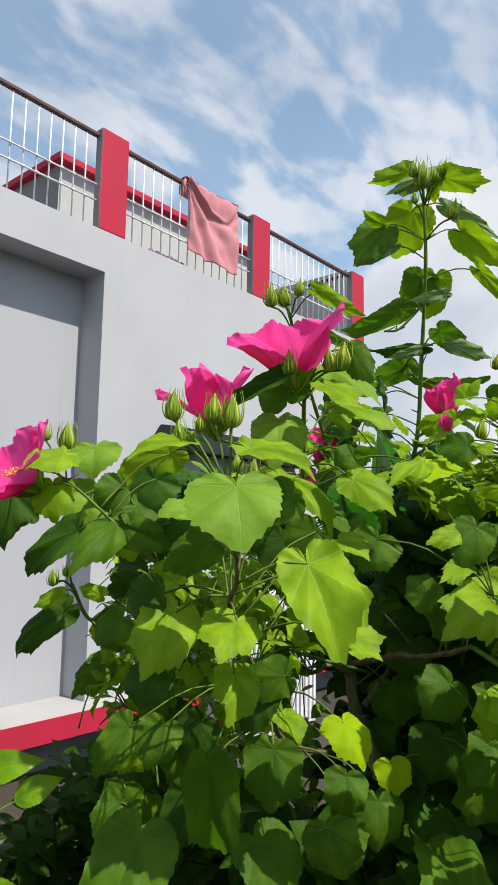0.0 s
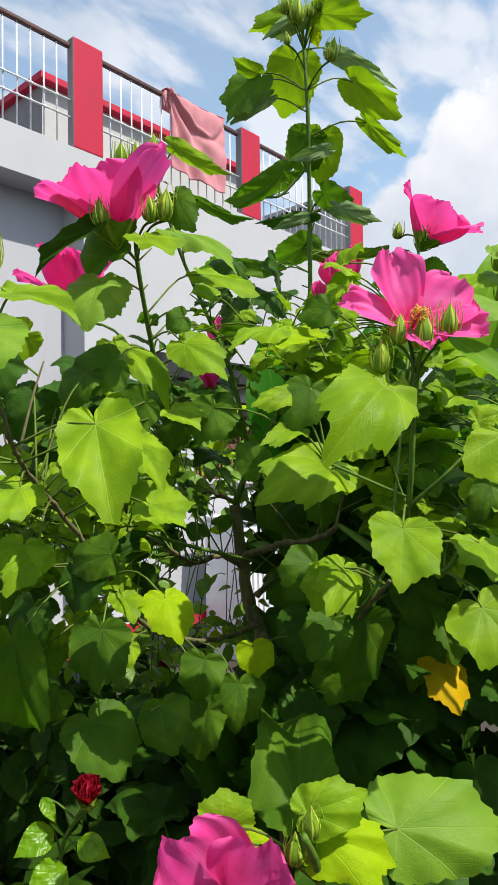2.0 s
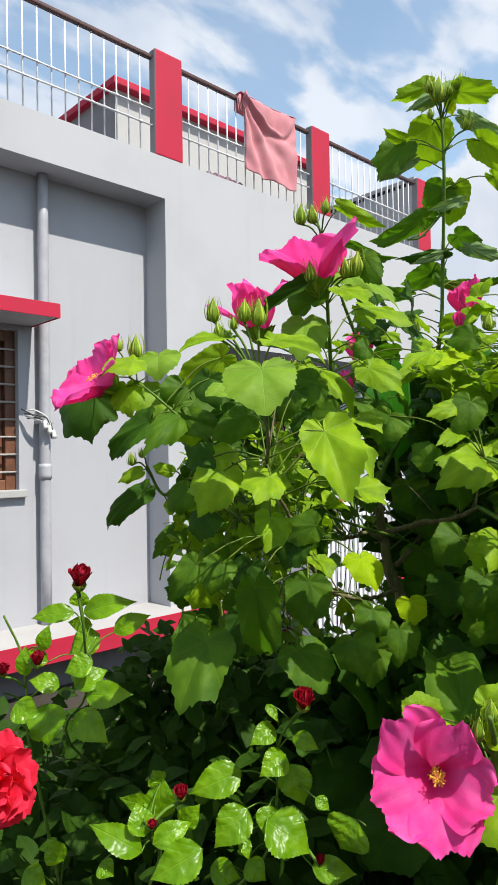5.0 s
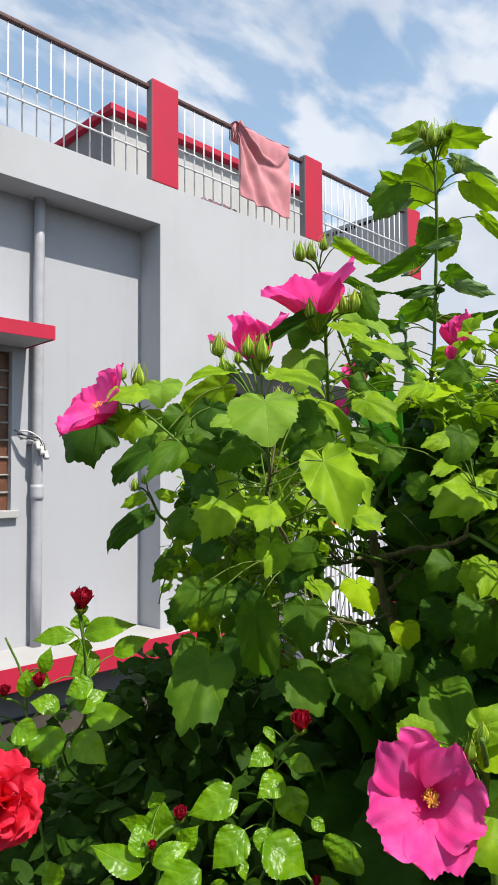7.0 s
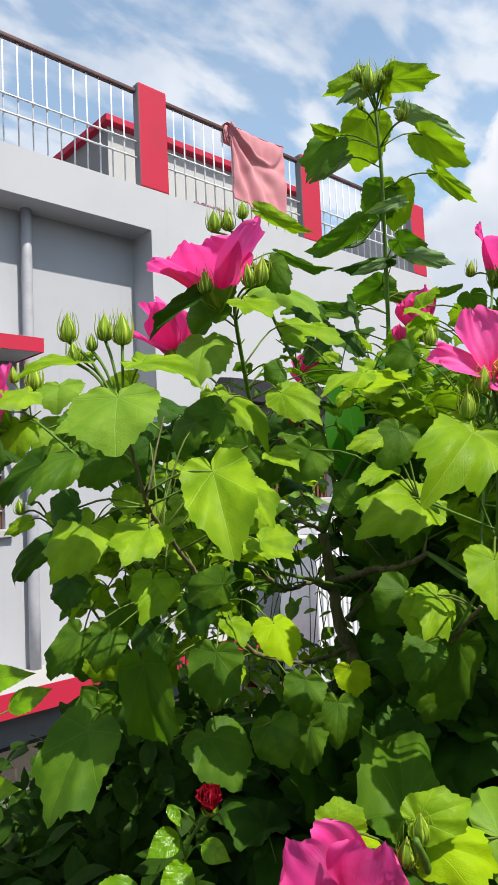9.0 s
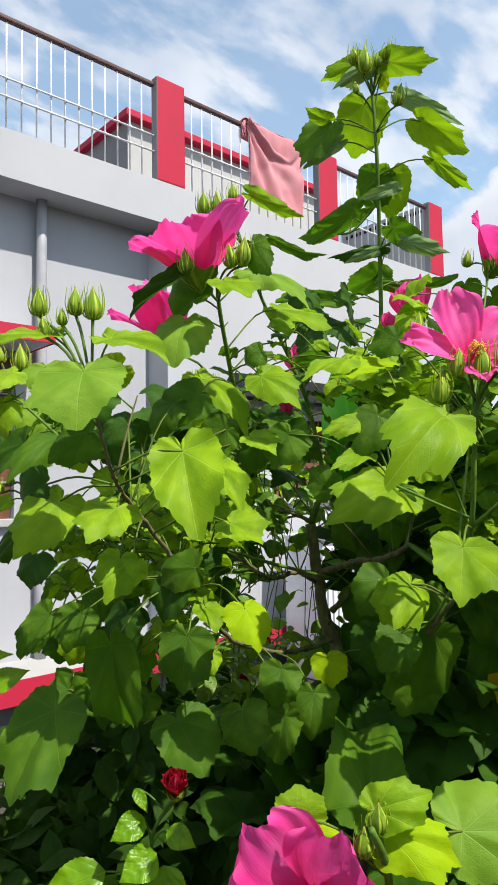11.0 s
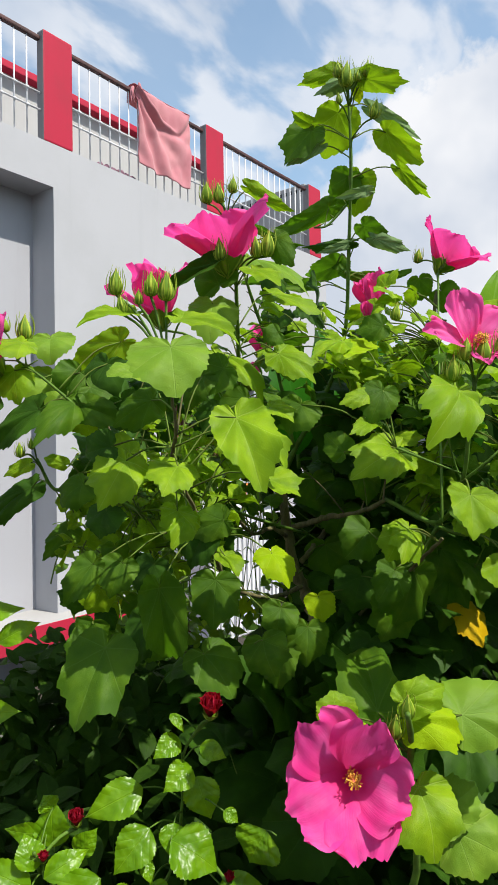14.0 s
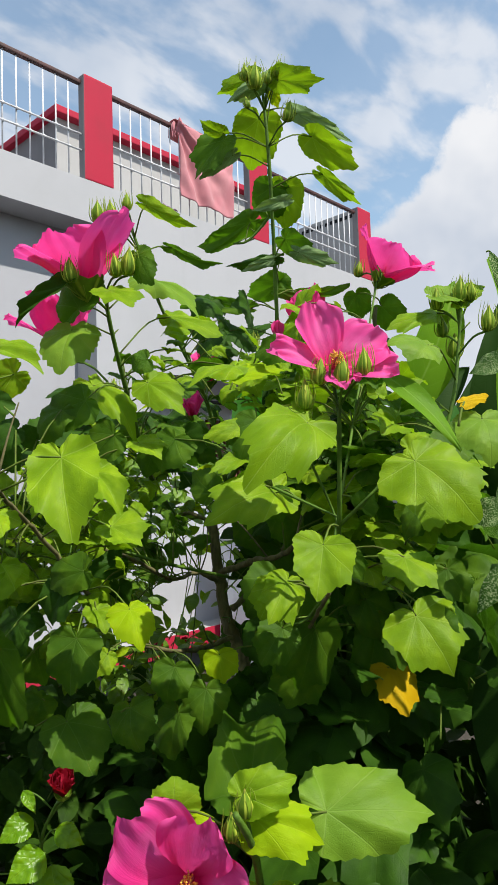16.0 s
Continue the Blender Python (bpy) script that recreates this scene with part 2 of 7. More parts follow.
cable_white = plain("cable_white", rgb(0.60, 0.60, 0.58), rgb(0.48, 0.48, 0.46))
panel_white = plain("panel_white", rgb(0.72, 0.72, 0.74), rgb(0.60, 0.60, 0.62), rough=0.5, scale=6)
orange_clay = plain("orange_clay", rgb(0.70, 0.22, 0.02), rgb(0.55, 0.15, 0.02), rough=0.6)
stick_dark = plain("stick_dark", rgb(0.05, 0.035, 0.028), rgb(0.09, 0.07, 0.055), rough=0.85)
kerb_grey = plaster("kerb_grey", rgb(0.11, 0.105, 0.095), rgb(0.065, 0.06, 0.055))
rag_cloth = plain("rag_cloth", rgb(0.10, 0.045, 0.07), rgb(0.22, 0.11, 0.15), rough=0.9, scale=14)
roof_brown = plain("roof_brown", rgb(0.28, 0.13, 0.08), rgb(0.20, 0.10, 0.07), rough=0.85, scale=2)


def cloth_material():
    g = Graph("cloth_pink")
    weave, fold = g.noise(160, 3, 0.6), g.noise(5, 4, 0.6)
    c = g.mix(g.span(fold, 0.35, 0.7), rgb(0.55, 0.20, 0.235), rgb(0.62, 0.27, 0.295))
    top = g.principled(Base_Color=c, Roughness=0.9, Sheen_Weight=0.25, Normal=g.bump(weave, 0.2, 0.002))
    back = g.node("ShaderNodeBsdfTranslucent", Color=rgb(0.62, 0.24, 0.26))
    both = g.nodes.new("ShaderNodeMixShader")
    both.inputs[0].default_value = 0.2
    g.links.new(top, both.inputs[1])
    g.links.new(back, both.inputs[2])
    return g.end(both.outputs[0])


def soil_material():
    g = Graph("soil")
    pos = g.node("ShaderNodeNewGeometry")
    n1, n2, n3 = g.noise(0.7, 6, 0.6, pos), g.noise(14, 6, 0.7, pos), g.noise(110, 4, 0.7, pos)
    c = g.mix(g.span(n1, 0.35, 0.65), rgb(0.032, 0.025, 0.018), rgb(0.052, 0.042, 0.030))
    c = g.mix(g.span(n2, 0.5, 0.75, 0, 0.6), c, rgb(0.028, 0.022, 0.015))
    return g.end(g.principled(Base_Color=c, Roughness=0.95, Normal=g.bump(g.math("ADD", n2, g.math("MULTIPLY", n3, 0.4)), 0.7, 0.03)))


cloth_pink = cloth_material()
soil = soil_material()
# one mallow leaf in three greens: shade and sunlight are put into the colour
leaf_shaded = leaf_material("leaf_shaded", rgb(0.024, 0.066, 0.006), rgb(0.048, 0.120, 0.009), rgb(0.10, 0.19, 0.03), rgb(0.09, 0.26, 0.008), through=0.24, vein_amount=0.16, spec=0.09, rough=0.5)
leaf_sunlit = leaf_material("leaf_sunlit", rgb(0.138, 0.252, 0.006), rgb(0.290, 0.440, 0.012), rgb(0.42, 0.56, 0.12), rgb(0.33, 0.60, 0.008), spec=0.12, rough=0.45, vein_amount=0.26)
leaf_half_shaded = leaf_material("leaf_half_shaded", rgb(0.044, 0.106, 0.007), rgb(0.102, 0.192, 0.010), rgb(0.20, 0.33, 0.07), rgb(0.15, 0.40, 0.008), through=0.30, vein_amount=0.20, spec=0.10, rough=0.48)
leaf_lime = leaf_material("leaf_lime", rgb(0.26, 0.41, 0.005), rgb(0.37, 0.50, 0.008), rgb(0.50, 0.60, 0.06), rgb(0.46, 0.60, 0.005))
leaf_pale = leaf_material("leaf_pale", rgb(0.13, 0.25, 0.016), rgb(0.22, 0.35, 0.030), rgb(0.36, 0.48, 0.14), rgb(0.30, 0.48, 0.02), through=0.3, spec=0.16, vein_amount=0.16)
leaf_under = leaf_material("leaf_under", rgb(0.17, 0.27, 0.10), rgb(0.23, 0.33, 0.14), rgb(0.36, 0.45, 0.24), rgb(0.24, 0.42, 0.05), rough=0.7, through=0.2, vein_amount=0.5)
leaf_yellow = leaf_material("leaf_yellow", rgb(0.58, 0.36, 0.006), rgb(0.66, 0.46, 0.012), rgb(0.60, 0.46, 0.05), rgb(0.70, 0.48, 0.01))
leaf_gloss = leaf_material("leaf_gloss", rgb(0.085, 0.205, 0.003), rgb(0.190, 0.360, 0.005), rgb(0.26, 0.42, 0.02), rgb(0.40, 0.62, 0.003), rough=0.33, palmate=False, through=0.30, spec=0.26, relief_amount=0.42, bulge=0.9)
# canna blade coloured dark for shade; the next copy is coloured as sunlit
leaf_blade_shaded = leaf_material("leaf_blade_shaded", rgb(0.012, 0.035, 0.004), rgb(0.020, 0.056, 0.006), rgb(0.04, 0.09, 0.015), rgb(0.06, 0.17, 0.006), rough=0.6, palmate=False, vein_amount=0.2, spec=0.06, through=0.15)
leaf_blade_sunlit = leaf_material("leaf_blade_sunlit", rgb(0.10, 0.23, 0.012), rgb(0.17, 0.33, 0.02), rgb(0.30, 0.45, 0.10), rgb(0.28, 0.50, 0.01), rough=0.45, palmate=False)
leaf_canna = leaf_material("leaf_canna", rgb(0.020, 0.105, 0.006), rgb(0.035, 0.15, 0.009), rgb(0.07, 0.20, 0.03), rgb(0.07, 0.34, 0.008), rough=0.4, palmate=False, vein_amount=0.3, through=0.4)
leaf_speckled = leaf_material("leaf_speckled", rgb(0.03, 0.085, 0.015), rgb(0.05, 0.13, 0.02), rgb(0.2, 0.3, 0.12), rgb(0.14, 0.32, 0.03), palmate=False, speckle=rgb(0.42, 0.52, 0.24))
leaf_small = leaf_material("leaf_small", rgb(0.085, 0.19, 0.008), rgb(0.20, 0.34, 0.014), rgb(0.22, 0.36, 0.06), rgb(0.24, 0.46, 0.01), rough=0.4, palmate=False, spec=0.35)
# near-black green for inner and low leaves, with their shade put into the colour
leaf_deep_shade = leaf_material("leaf_deep_shade", rgb(0.017, 0.044, 0.004), rgb(0.036, 0.082, 0.006), rgb(0.05, 0.12, 0.02), rgb(0.06, 0.16, 0.005), rough=0.5, palmate=False, through=0.15)



def bud_material():
    """Sepals: dull green with pale raised edges between them."""
    g = Graph("bud_green")
    sep = g.nodes.new("ShaderNodeSeparateXYZ")
    g.links.new(g.coord("UV"), sep.inputs[0])
    ridge = g.span(g.math("ABSOLUTE", sep.outputs[0]), 0.03, 0.16, 1, 0)
    patch = g.noise(60, 4, 0.6)
    c = g.mix(g.span(patch, 0.35, 0.7), rgb(0.10, 0.19, 0.012), rgb(0.19, 0.30, 0.02))
    c = g.mix(g.math("MULTIPLY", ridge, 0.75), c, rgb(0.46, 0.52, 0.06))
    c = g.mix(g.span(sep.outputs[1], 0.8, 1.05, 0, 0.5), c, rgb(0.30, 0.12, 0.05))
    return g.end(g.principled(Base_Color=c, Roughness=0.6, Specular_IOR_Level=0.15, Normal=g.bump(patch, 0.2, 0.002)))


bud_green = bud_material()
stem_green = plain("stem_green", rgb(0.10, 0.19, 0.02), rgb(0.055, 0.11, 0.015), rough=0.6, scale=60, spec=0.2)
petiole_olive = plain("petiole_olive", rgb(0.115, 0.190, 0.026), rgb(0.090, 0.105, 0.024), rough=0.6, scale=40, spec=0.1)
stem_brown = bark_material("stem_brown", rgb(0.150, 0.132, 0.050), rgb(0.065, 0.058, 0.022))
petal_pink = petal_material("petal_pink", rgb(0.93, 0.056, 0.335), rgb(0.96, 0.145, 0.455), rgb(0.72, 0.010, 0.14), rgb(0.99, 0.10, 0.46), through=0.42)
petal_light = petal_material("petal_light", rgb(0.94, 0.078, 0.37), rgb(0.97, 0.18, 0.49), rgb(0.74, 0.02, 0.16), rgb(0.98, 0.16, 0.50), through=0.42)
petal_red = petal_material("petal_red", rgb(0.80, 0.022, 0.060), rgb(0.84, 0.05, 0.10), rgb(0.50, 0.006, 0.02), rgb(0.90, 0.02, 0.03))
petal_crimson = petal_material("petal_crimson", rgb(0.21, 0.004, 0.016), rgb(0.42, 0.02, 0.05), rgb(0.12, 0.003, 0.008), rgb(0.6, 0.01, 0.02))
stamen_yellow = plain("stamen_yellow", rgb(0.85, 0.50, 0.06), rgb(0.80, 0.36, 0.05), rough=0.7, scale=200)
stamen_pink = plain("stamen_pink", rgb(0.75, 0.12, 0.2), rgb(0.62, 0.06, 0.14), rough=0.6, scale=100)


# ---- mesh helpers ----
def box(bm, lo, hi, bevel=0.0):
    """An axis-aligned block added to bm, its edges rounded by bevel."""
    size = [b - a for a, b in zip(lo, hi)]
    mid = [(a + b) / 2 for a, b in zip(lo, hi)]
    made = bmesh.ops.create_cube(bm, size=1.0, matrix=Matrix.Translation(mid) @ Matrix.Diagonal((*size, 1)))
    if bevel:
        edges = list({e for v in made["verts"] for e in v.link_edges})
        bmesh.ops.bevel(bm, geom=edges, offset=bevel, segments=2, affect="EDGES", profile=0.6)
    return bm


def smooth_path(points, steps=4):
    """A Catmull-Rom line through the points."""
    p = [Vector(q) for q in points]
    if len(p) < 3:
        return [p[0].lerp(p[-1], i / steps) for i in range(steps + 1)]
    p = [p[0] * 2 - p[1]] + p + [p[-1] * 2 - p[-2]]
    out = []
    for i in range(1, len(p) - 2):
        for k in range(steps):
            t = k / steps
            a, b, c, d = p[i - 1 : i + 3]
            out.append(0.5 * (2 * b + (c - a) * t + (2 * a - 5 * b + 4 * c - d) * t * t + (3 * b - a - 3 * c + d) * t**3))
    return out + [p[-2]]


def tube_data(path, r0, r1, sides=7, knots=0.0, seed=0):
    """Vertices and faces of a tapered tube along path."""
    rnd = random.Random(seed)
    verts, faces = [], []
    last = Vector((1, 0, 0))
    n = len(path)
    for i, p in enumerate(path):
        way = (path[min(i + 1, n - 1)] - path[max(i - 1, 0)]).normalized()
        side = (last - way * last.dot(way))
        if side.length < 1e-4:
            side = way.orthogonal()
        side.normalize()
        last = side
        up = way.cross(side)
        r = (r0 + (r1 - r0) * i / max(n - 1, 1)) * (1 + knots * (rnd.random() - 0.35))
        for k in range(sides):
            a = 2 * math.pi * k / sides
            verts.append(p + side * math.cos(a) * r + up * math.sin(a) * r)
    for i in range(n - 1):
        for k in range(sides):
            a, b = i * sides + k, i * sides + (k + 1) % sides
            faces.append((a, b, b + sides, a + sides))
    faces.append(tuple(reversed(range(sides))))
    faces.append(tuple(range((n - 1) * sides, n * sides)))
    return verts, faces


def mesh_of(name, verts, faces, materials, slots=None, uvs=None, smooth=True):
    me = bpy.data.meshes.new(name)
    me.from_pydata([tuple(v) for v in verts], [], faces)
    for m in materials:
        me.materials.append(m)
    if slots is not None:
        me.polygons.foreach_set("material_index", slots)
    if smooth:
        me.polygons.foreach_set("use_smooth", [True] * len(me.polygons))
    if uvs is not None:
        layer = me.uv_layers.new(name="UVMap")
        index = np.empty(len(me.loops), dtype=np.int32)
        me.loops.foreach_get("vertex_index", index)
        layer.data.foreach_set("uv", np.asarray(uvs, dtype=np.float32)[index].ravel())
    me.update()
    return me


def part(name, bm, material, parent=None, label="", smooth=False):
    """Links a bmesh as one mesh object under a thing or a part."""
    me = bpy.data.meshes.new(name)
    bm.to_mesh(me)
    bm.free()
    for m in material if isinstance(material, (list, tuple)) else [material]:
        me.materials.append(m)
    if smooth:
        me.polygons.foreach_set("use_smooth", [True] * len(me.polygons))
    ob = new(name, me)
    ob.parent = parent
    return tagged(ob, label)


def piece(name, me, parent=None, label=""):
    ob = new(name, me)
    ob.parent = parent
    return tagged(ob, label)


def block(name, lo, hi, material, parent=None, label="", bevel=0.0):
    return part(name, box(bmesh.new(), lo, hi, bevel), material, parent, label)


def structure(ob, label, category):
    return tagged(ob, label, category, kind="structure")


def thing(name, place, label, category, group=""):
    ob = new(name)
    ob.location = place
    ob.empty_display_size = 0.05
    bpy.context.view_layer.update()
    return tagged(ob, label, category, group)


def adopt(ob, parent):
    """Hangs ob under parent without moving it."""
    ob.parent = parent
    ob.matrix_parent_inverse = Matrix.Translation(parent.location).inverted()
    return ob


# ---- the house ----
FRONT, BACK, LEDGE, ROOF = -3.85, -4.10, 0.36, 3.67
LEFT_END, RIGHT_END, JAMB = -3.2, 6.64, 2.885

bm = bmesh.new()
bmesh.ops.create_grid(bm, x_segments=60, y_segments=60, size=1.0, matrix=Matrix.Diagonal((300, 300, 1, 1)))
for v in bm.verts:
    v.co.z = 0.0
structure(part("ground", bm, soil), "dark bare garden soil reaching to the horizon", "ground")

# right-hand wall stands proud; a window opening goes through it
WIN_Y0, WIN_Y1, WIN_Z0, WIN_Z1 = 3.92, 4.80, 1.28, 2.0
bm = bmesh.new()
box(bm, (-4.35, JAMB, LEDGE), (FRONT, WIN_Y0, ROOF))
box(bm, (-4.35, LEFT_END, 3.36), (FRONT, JAMB, ROOF))
box(bm, (-4.35, WIN_Y1, LEDGE), (FRONT, RIGHT_END, ROOF))
box(bm, (-4.35, WIN_Y0, LEDGE), (FRONT, WIN_Y1, WIN_Z0))
box(bm, (-4.35, WIN_Y0, WIN_Z1), (FRONT, WIN_Y1, ROOF))
bmesh.ops.remove_doubles(bm, verts=bm.verts, dist=0.0005)
structure(part("wall_front", bm, wall_paint), "pale grey painted plaster wall of the house, standing proud", "wall")

OPEN_Y0, OPEN_Y1, OPEN_Z0, OPEN_Z1 = 0.62, 1.86, 1.25, 2.30
bm = bmesh.new()
box(bm, (-4.35, LEFT_END, LEDGE), (BACK, OPEN_Y0, 3.36))
box(bm, (-4.35, OPEN_Y1, LEDGE), (BACK, JAMB, 3.36))
box(bm, (-4.35, OPEN_Y0, LEDGE), (BACK, OPEN_Y1, OPEN_Z0))
box(bm, (-4.35, OPEN_Y0, OPEN_Z1), (BACK, OPEN_Y1, 3.36))
bmesh.ops.remove_doubles(bm, verts=bm.verts, dist=0.0005)
structure(part("wall_recessed", bm, recess_paint), "grey painted plaster wall set back under the roof edge", "wall")
structure(block("wall_side_north", (-10.0, RIGHT_END - 0.25, 0), (-4.352, RIGHT_END, ROOF), wall_paint), "grey plaster end wall of the house", "wall")
structure(block("wall_side_south", (-10.0, LEFT_END, 0), (-4.352, LEFT_END + 0.25, ROOF), wall_paint), "grey plaster end wall of the house", "wall")
structure(block("wall_rear", (-10.25, LEFT_END, 0), (-10.002, RIGHT_END, ROOF), wall_paint), "grey plaster rear wall of the house", "wall")
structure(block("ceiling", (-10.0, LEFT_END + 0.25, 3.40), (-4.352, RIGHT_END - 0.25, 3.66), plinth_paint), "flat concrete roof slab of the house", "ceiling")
structure(block("floor", (-10.0, LEFT_END + 0.25, 0.10), (-4.352, RIGHT_END - 0.25, 0.34), kerb_grey), "grey concrete floor inside the house", "floor")
# added behind the camera, unseen, to keep low skylight off house and plants
structure(block("wall_out_of_view", (3.4, -9.0, 0.0), (3.65, 9.0, 2.4), kerb_grey), "plain grey wall out of view, added to block low skylight", "wall")
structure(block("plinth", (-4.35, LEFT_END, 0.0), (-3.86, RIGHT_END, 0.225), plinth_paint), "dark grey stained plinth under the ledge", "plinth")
# ledge: white top, red painted edge
structure(block("ledge", (-4.35, LEFT_END, 0.225), (-3.656, RIGHT_END + 0.15, LEDGE), white_paint, bevel=0.004), "white plastered ledge running along the foot of the wall", "ledge")
structure(block("ledge_edge", (-3.655, LEFT_END, 0.222), (-3.648, RIGHT_END + 0.15, LEDGE + 0.003), red_paint, bevel=0.002), "bright red painted band on the ledge's edge", "trim")


# ---- railing on the roof ----
def pillar(y):
    me_lo, me_hi = (-3.925, y, ROOF), (FRONT + 0.003, y + 0.252, 4.46)
    bm = box(bmesh.new(), me_lo, me_hi, 0.012)
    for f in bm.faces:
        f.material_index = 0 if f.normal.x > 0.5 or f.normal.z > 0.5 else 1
    return tagged(part("railing_pillar", bm, [red_paint, pillar_grey_hut_shade]), "red painted square concrete pillar of the roof railing with grey sides", "pillar", "pillars along the roof edge")


PILLARS = [2.808 + 1.743 * k for k in range(-3, 3)]
for y in PILLARS:
    pillar(y)

bar_v, bar_f = tube_data([Vector((0, 0, 0)), Vector((0, 0, 0.72))], 0.0058, 0.0058, 8)
bar_mesh = mesh_of("bar", bar_v, bar_f, [rail_white])


bead = bmesh.new()
bmesh.ops.create_uvsphere(bead, u_segments=8, v_segments=5, radius=0.012)
bead_mesh = bpy.data.meshes.new("bead")
bead.to_mesh(bead_mesh)
bead.free()
bead_mesh.materials.append(rail_white)


def railing(y0, y1):
    root = thing("roof_railing", (-3.90, y0, ROOF), "white metal bar railing with a brown top rail", "railing", "railings along the roof edge")
    width = y1 - y0
    part("top_rail", box(bmesh.new(), (-0.02, 0, 0.722), (0.02, width, 0.752), 0.008), rail_brown, root, "dark brown top rail")
    for z in (0.225, 0.345):
        v, f = tube_data([Vector((0.012, 0, z)), Vector((0.012, width, z))], 0.007, 0.007, 8)
        piece("cross_bar", mesh_of("cross_bar", v, f, [rail_white]), root)
    count = round(width / 0.098)
    for k in range(1, count):
        b = piece("bar", bar_mesh, root)
        b.location = (0, width * k / count, 0.0)
        for z in (0.225, 0.345):
            piece("bead", bead_mesh, root).location = (0.010, width * k / count, z)


for a, b in zip(PILLARS, PILLARS[1:]):
    railing(a + 0.252, b)


# ---- pink cloth over the rail ----
def hanging_cloth():
    """Tied at one end to the rail, folds fanning out from the knot, the far corner hanging lowest."""
    nu, nv = 56, 44
    verts, faces, uvs = [], [], []
    for j in range(nv + 1):
        s = j / nv
        for i in range(nu + 1):
            t = i / nu
            y_top, z_top = 3.69 + 0.655 * t, 4.452 - 0.02 * math.sin(math.pi * t)
            y_low = 3.725 + 0.600 * t
            drop = 0.63 + 0.03 * t + 0.012 * math.sin(9 * t)
            y = y_top * (1 - s) + y_low * s
            z = z_top - drop * s
            fan = math.atan2(s * drop, t * 0.65 + 0.04)
            depth = 0.030 * math.sin(15 * fan + 1.5 * noise.noise(Vector((t * 2, s * 2, 3)))) * min(1, 0.25 + 1.3 * s) * (1 - 0.75 * t)
            depth += 0.045 * math.exp(-(((s - 0.26 * 4 * t * (1 - t) ** 0.8) / 0.07) ** 2)) * (1 - t) - 0.02 * math.exp(-(((s - 0.08 - 0.26 * 4 * t * (1 - t) ** 0.8) / 0.05) ** 2))
            depth += 0.008 * math.sin(24 * t + 3 * s) * s + 0.012 * noise.noise(Vector((t * 7, s * 7, 0.5)))
            sag = -0.05 * math.exp(-((fan - 0.25) ** 2) / 0.02) * t * (1 - t) * 4
            verts.append((-3.856 + depth + 0.012 * s, y, z + sag))
            uvs.append((t, s))
    for j in range(nv):
        for i in range(nu):
            a = j * (nu + 1) + i
            faces.append((a, a + 1, a + nu + 2, a + nu + 1))
    # the part that goes over the rail and hangs behind it
    base = len(verts)
    for j in range(7):
        s = j / 6
        for i in range(nu + 1):
            t = i / nu
            y, z = 3.69 + 0.655 * t, 4.452 - 0.02 * math.sin(math.pi * t)
            a = math.pi * s
            verts.append((-3.905 + 0.049 * math.cos(a), y, z + 0.014 * math.sin(a) - (0.12 if j == 6 else 0)))
            uvs.append((t, -s * 0.1))
    for j in range(6):
        for i in range(nu):
            a = base + j * (nu + 1) + i
            faces.append((a, a + nu + 1, a + nu + 2, a + 1))
    root = thing("hanging_cloth", (-3.92, 3.69, 4.45), "faded pink cloth draped and tied over the roof railing", "cloth")
    ob = adopt(piece("sheet", mesh_of("sheet", verts, faces, [cloth_pink], uvs=uvs)), root)
    solid = ob.modifiers.new("thickness", "SOLIDIFY")
    solid.thickness = 0.003
    rnd = random.Random(4)
    verts, faces = [], []
    for k in range(5):
        start = Vector((-3.875, 3.685, 4.43))
        path = smooth_path([start, start + Vector((0.02 * rnd.random(), -0.03 + 0.02 * rnd.random(), -0.05)), start + Vector((0.01, -0.035 + 0.05 * rnd.random(), -0.10 - 0.05 * rnd.random()))])
        v, f = tube_data(path, 0.011, 0.004, 6, 0.3, k)
        faces += [tuple(i + len(verts) for i in q) for q in f]
        verts += v
    adopt(piece("knot", mesh_of("knot", verts, faces, [cloth_pink]), label="dark bunched knot of the cloth"), root)


hanging_cloth()

# ---- hut on the roof ----
hut = thing("roof_hut", (-8.5, 6.5, 3.66), "small grey plastered stair hut on the roof with a red edge", "hut")
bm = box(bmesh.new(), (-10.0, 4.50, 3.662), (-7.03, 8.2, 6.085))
# the -y face is painted a darker grey to stand in for shade
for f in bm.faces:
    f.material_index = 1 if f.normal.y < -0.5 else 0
adopt(part("hut_wall", bm, [hut_paint, pillar_grey_hut_shade]), hut)
adopt(block("roof_slab", (-10.1, 4.41, 6.085), (-6.90, 8.3, 6.175), red_paint, label="red painted edge of the hut's flat roof", bevel=0.01), hut)
structure(block("hut_support", (-10.0, RIGHT_END + 0.002, 0), (-6.5, 9.4, 3.655), hut_paint), "plain rear wing of the house under the hut", "wall")


# ---- neighbour's house behind the roof ----
neighbour = thing("neighbour_house", (-7.0, 9.6, 0), "plain white house behind with small vent holes under its roof edge", "house")
adopt(block("wall", (-7.9, 9.6, 0.0), (-5.98, 9.85, 6.06), white_paint, bevel=0.01), neighbour)
for k in range(17):
    x = -5.98 - 0.10 - 0.105 * k
    adopt(block("vent", (x, 9.592, 5.925), (x + 0.055, 9.598, 5.985), black_sheet), neighbour)

# ---- rags left on the parapet ----
rags = thing("rag_heap", (-3.93, 3.52, ROOF), "small heap of dark mauve rags on the parapet", "rags")
rnd = random.Random(14)
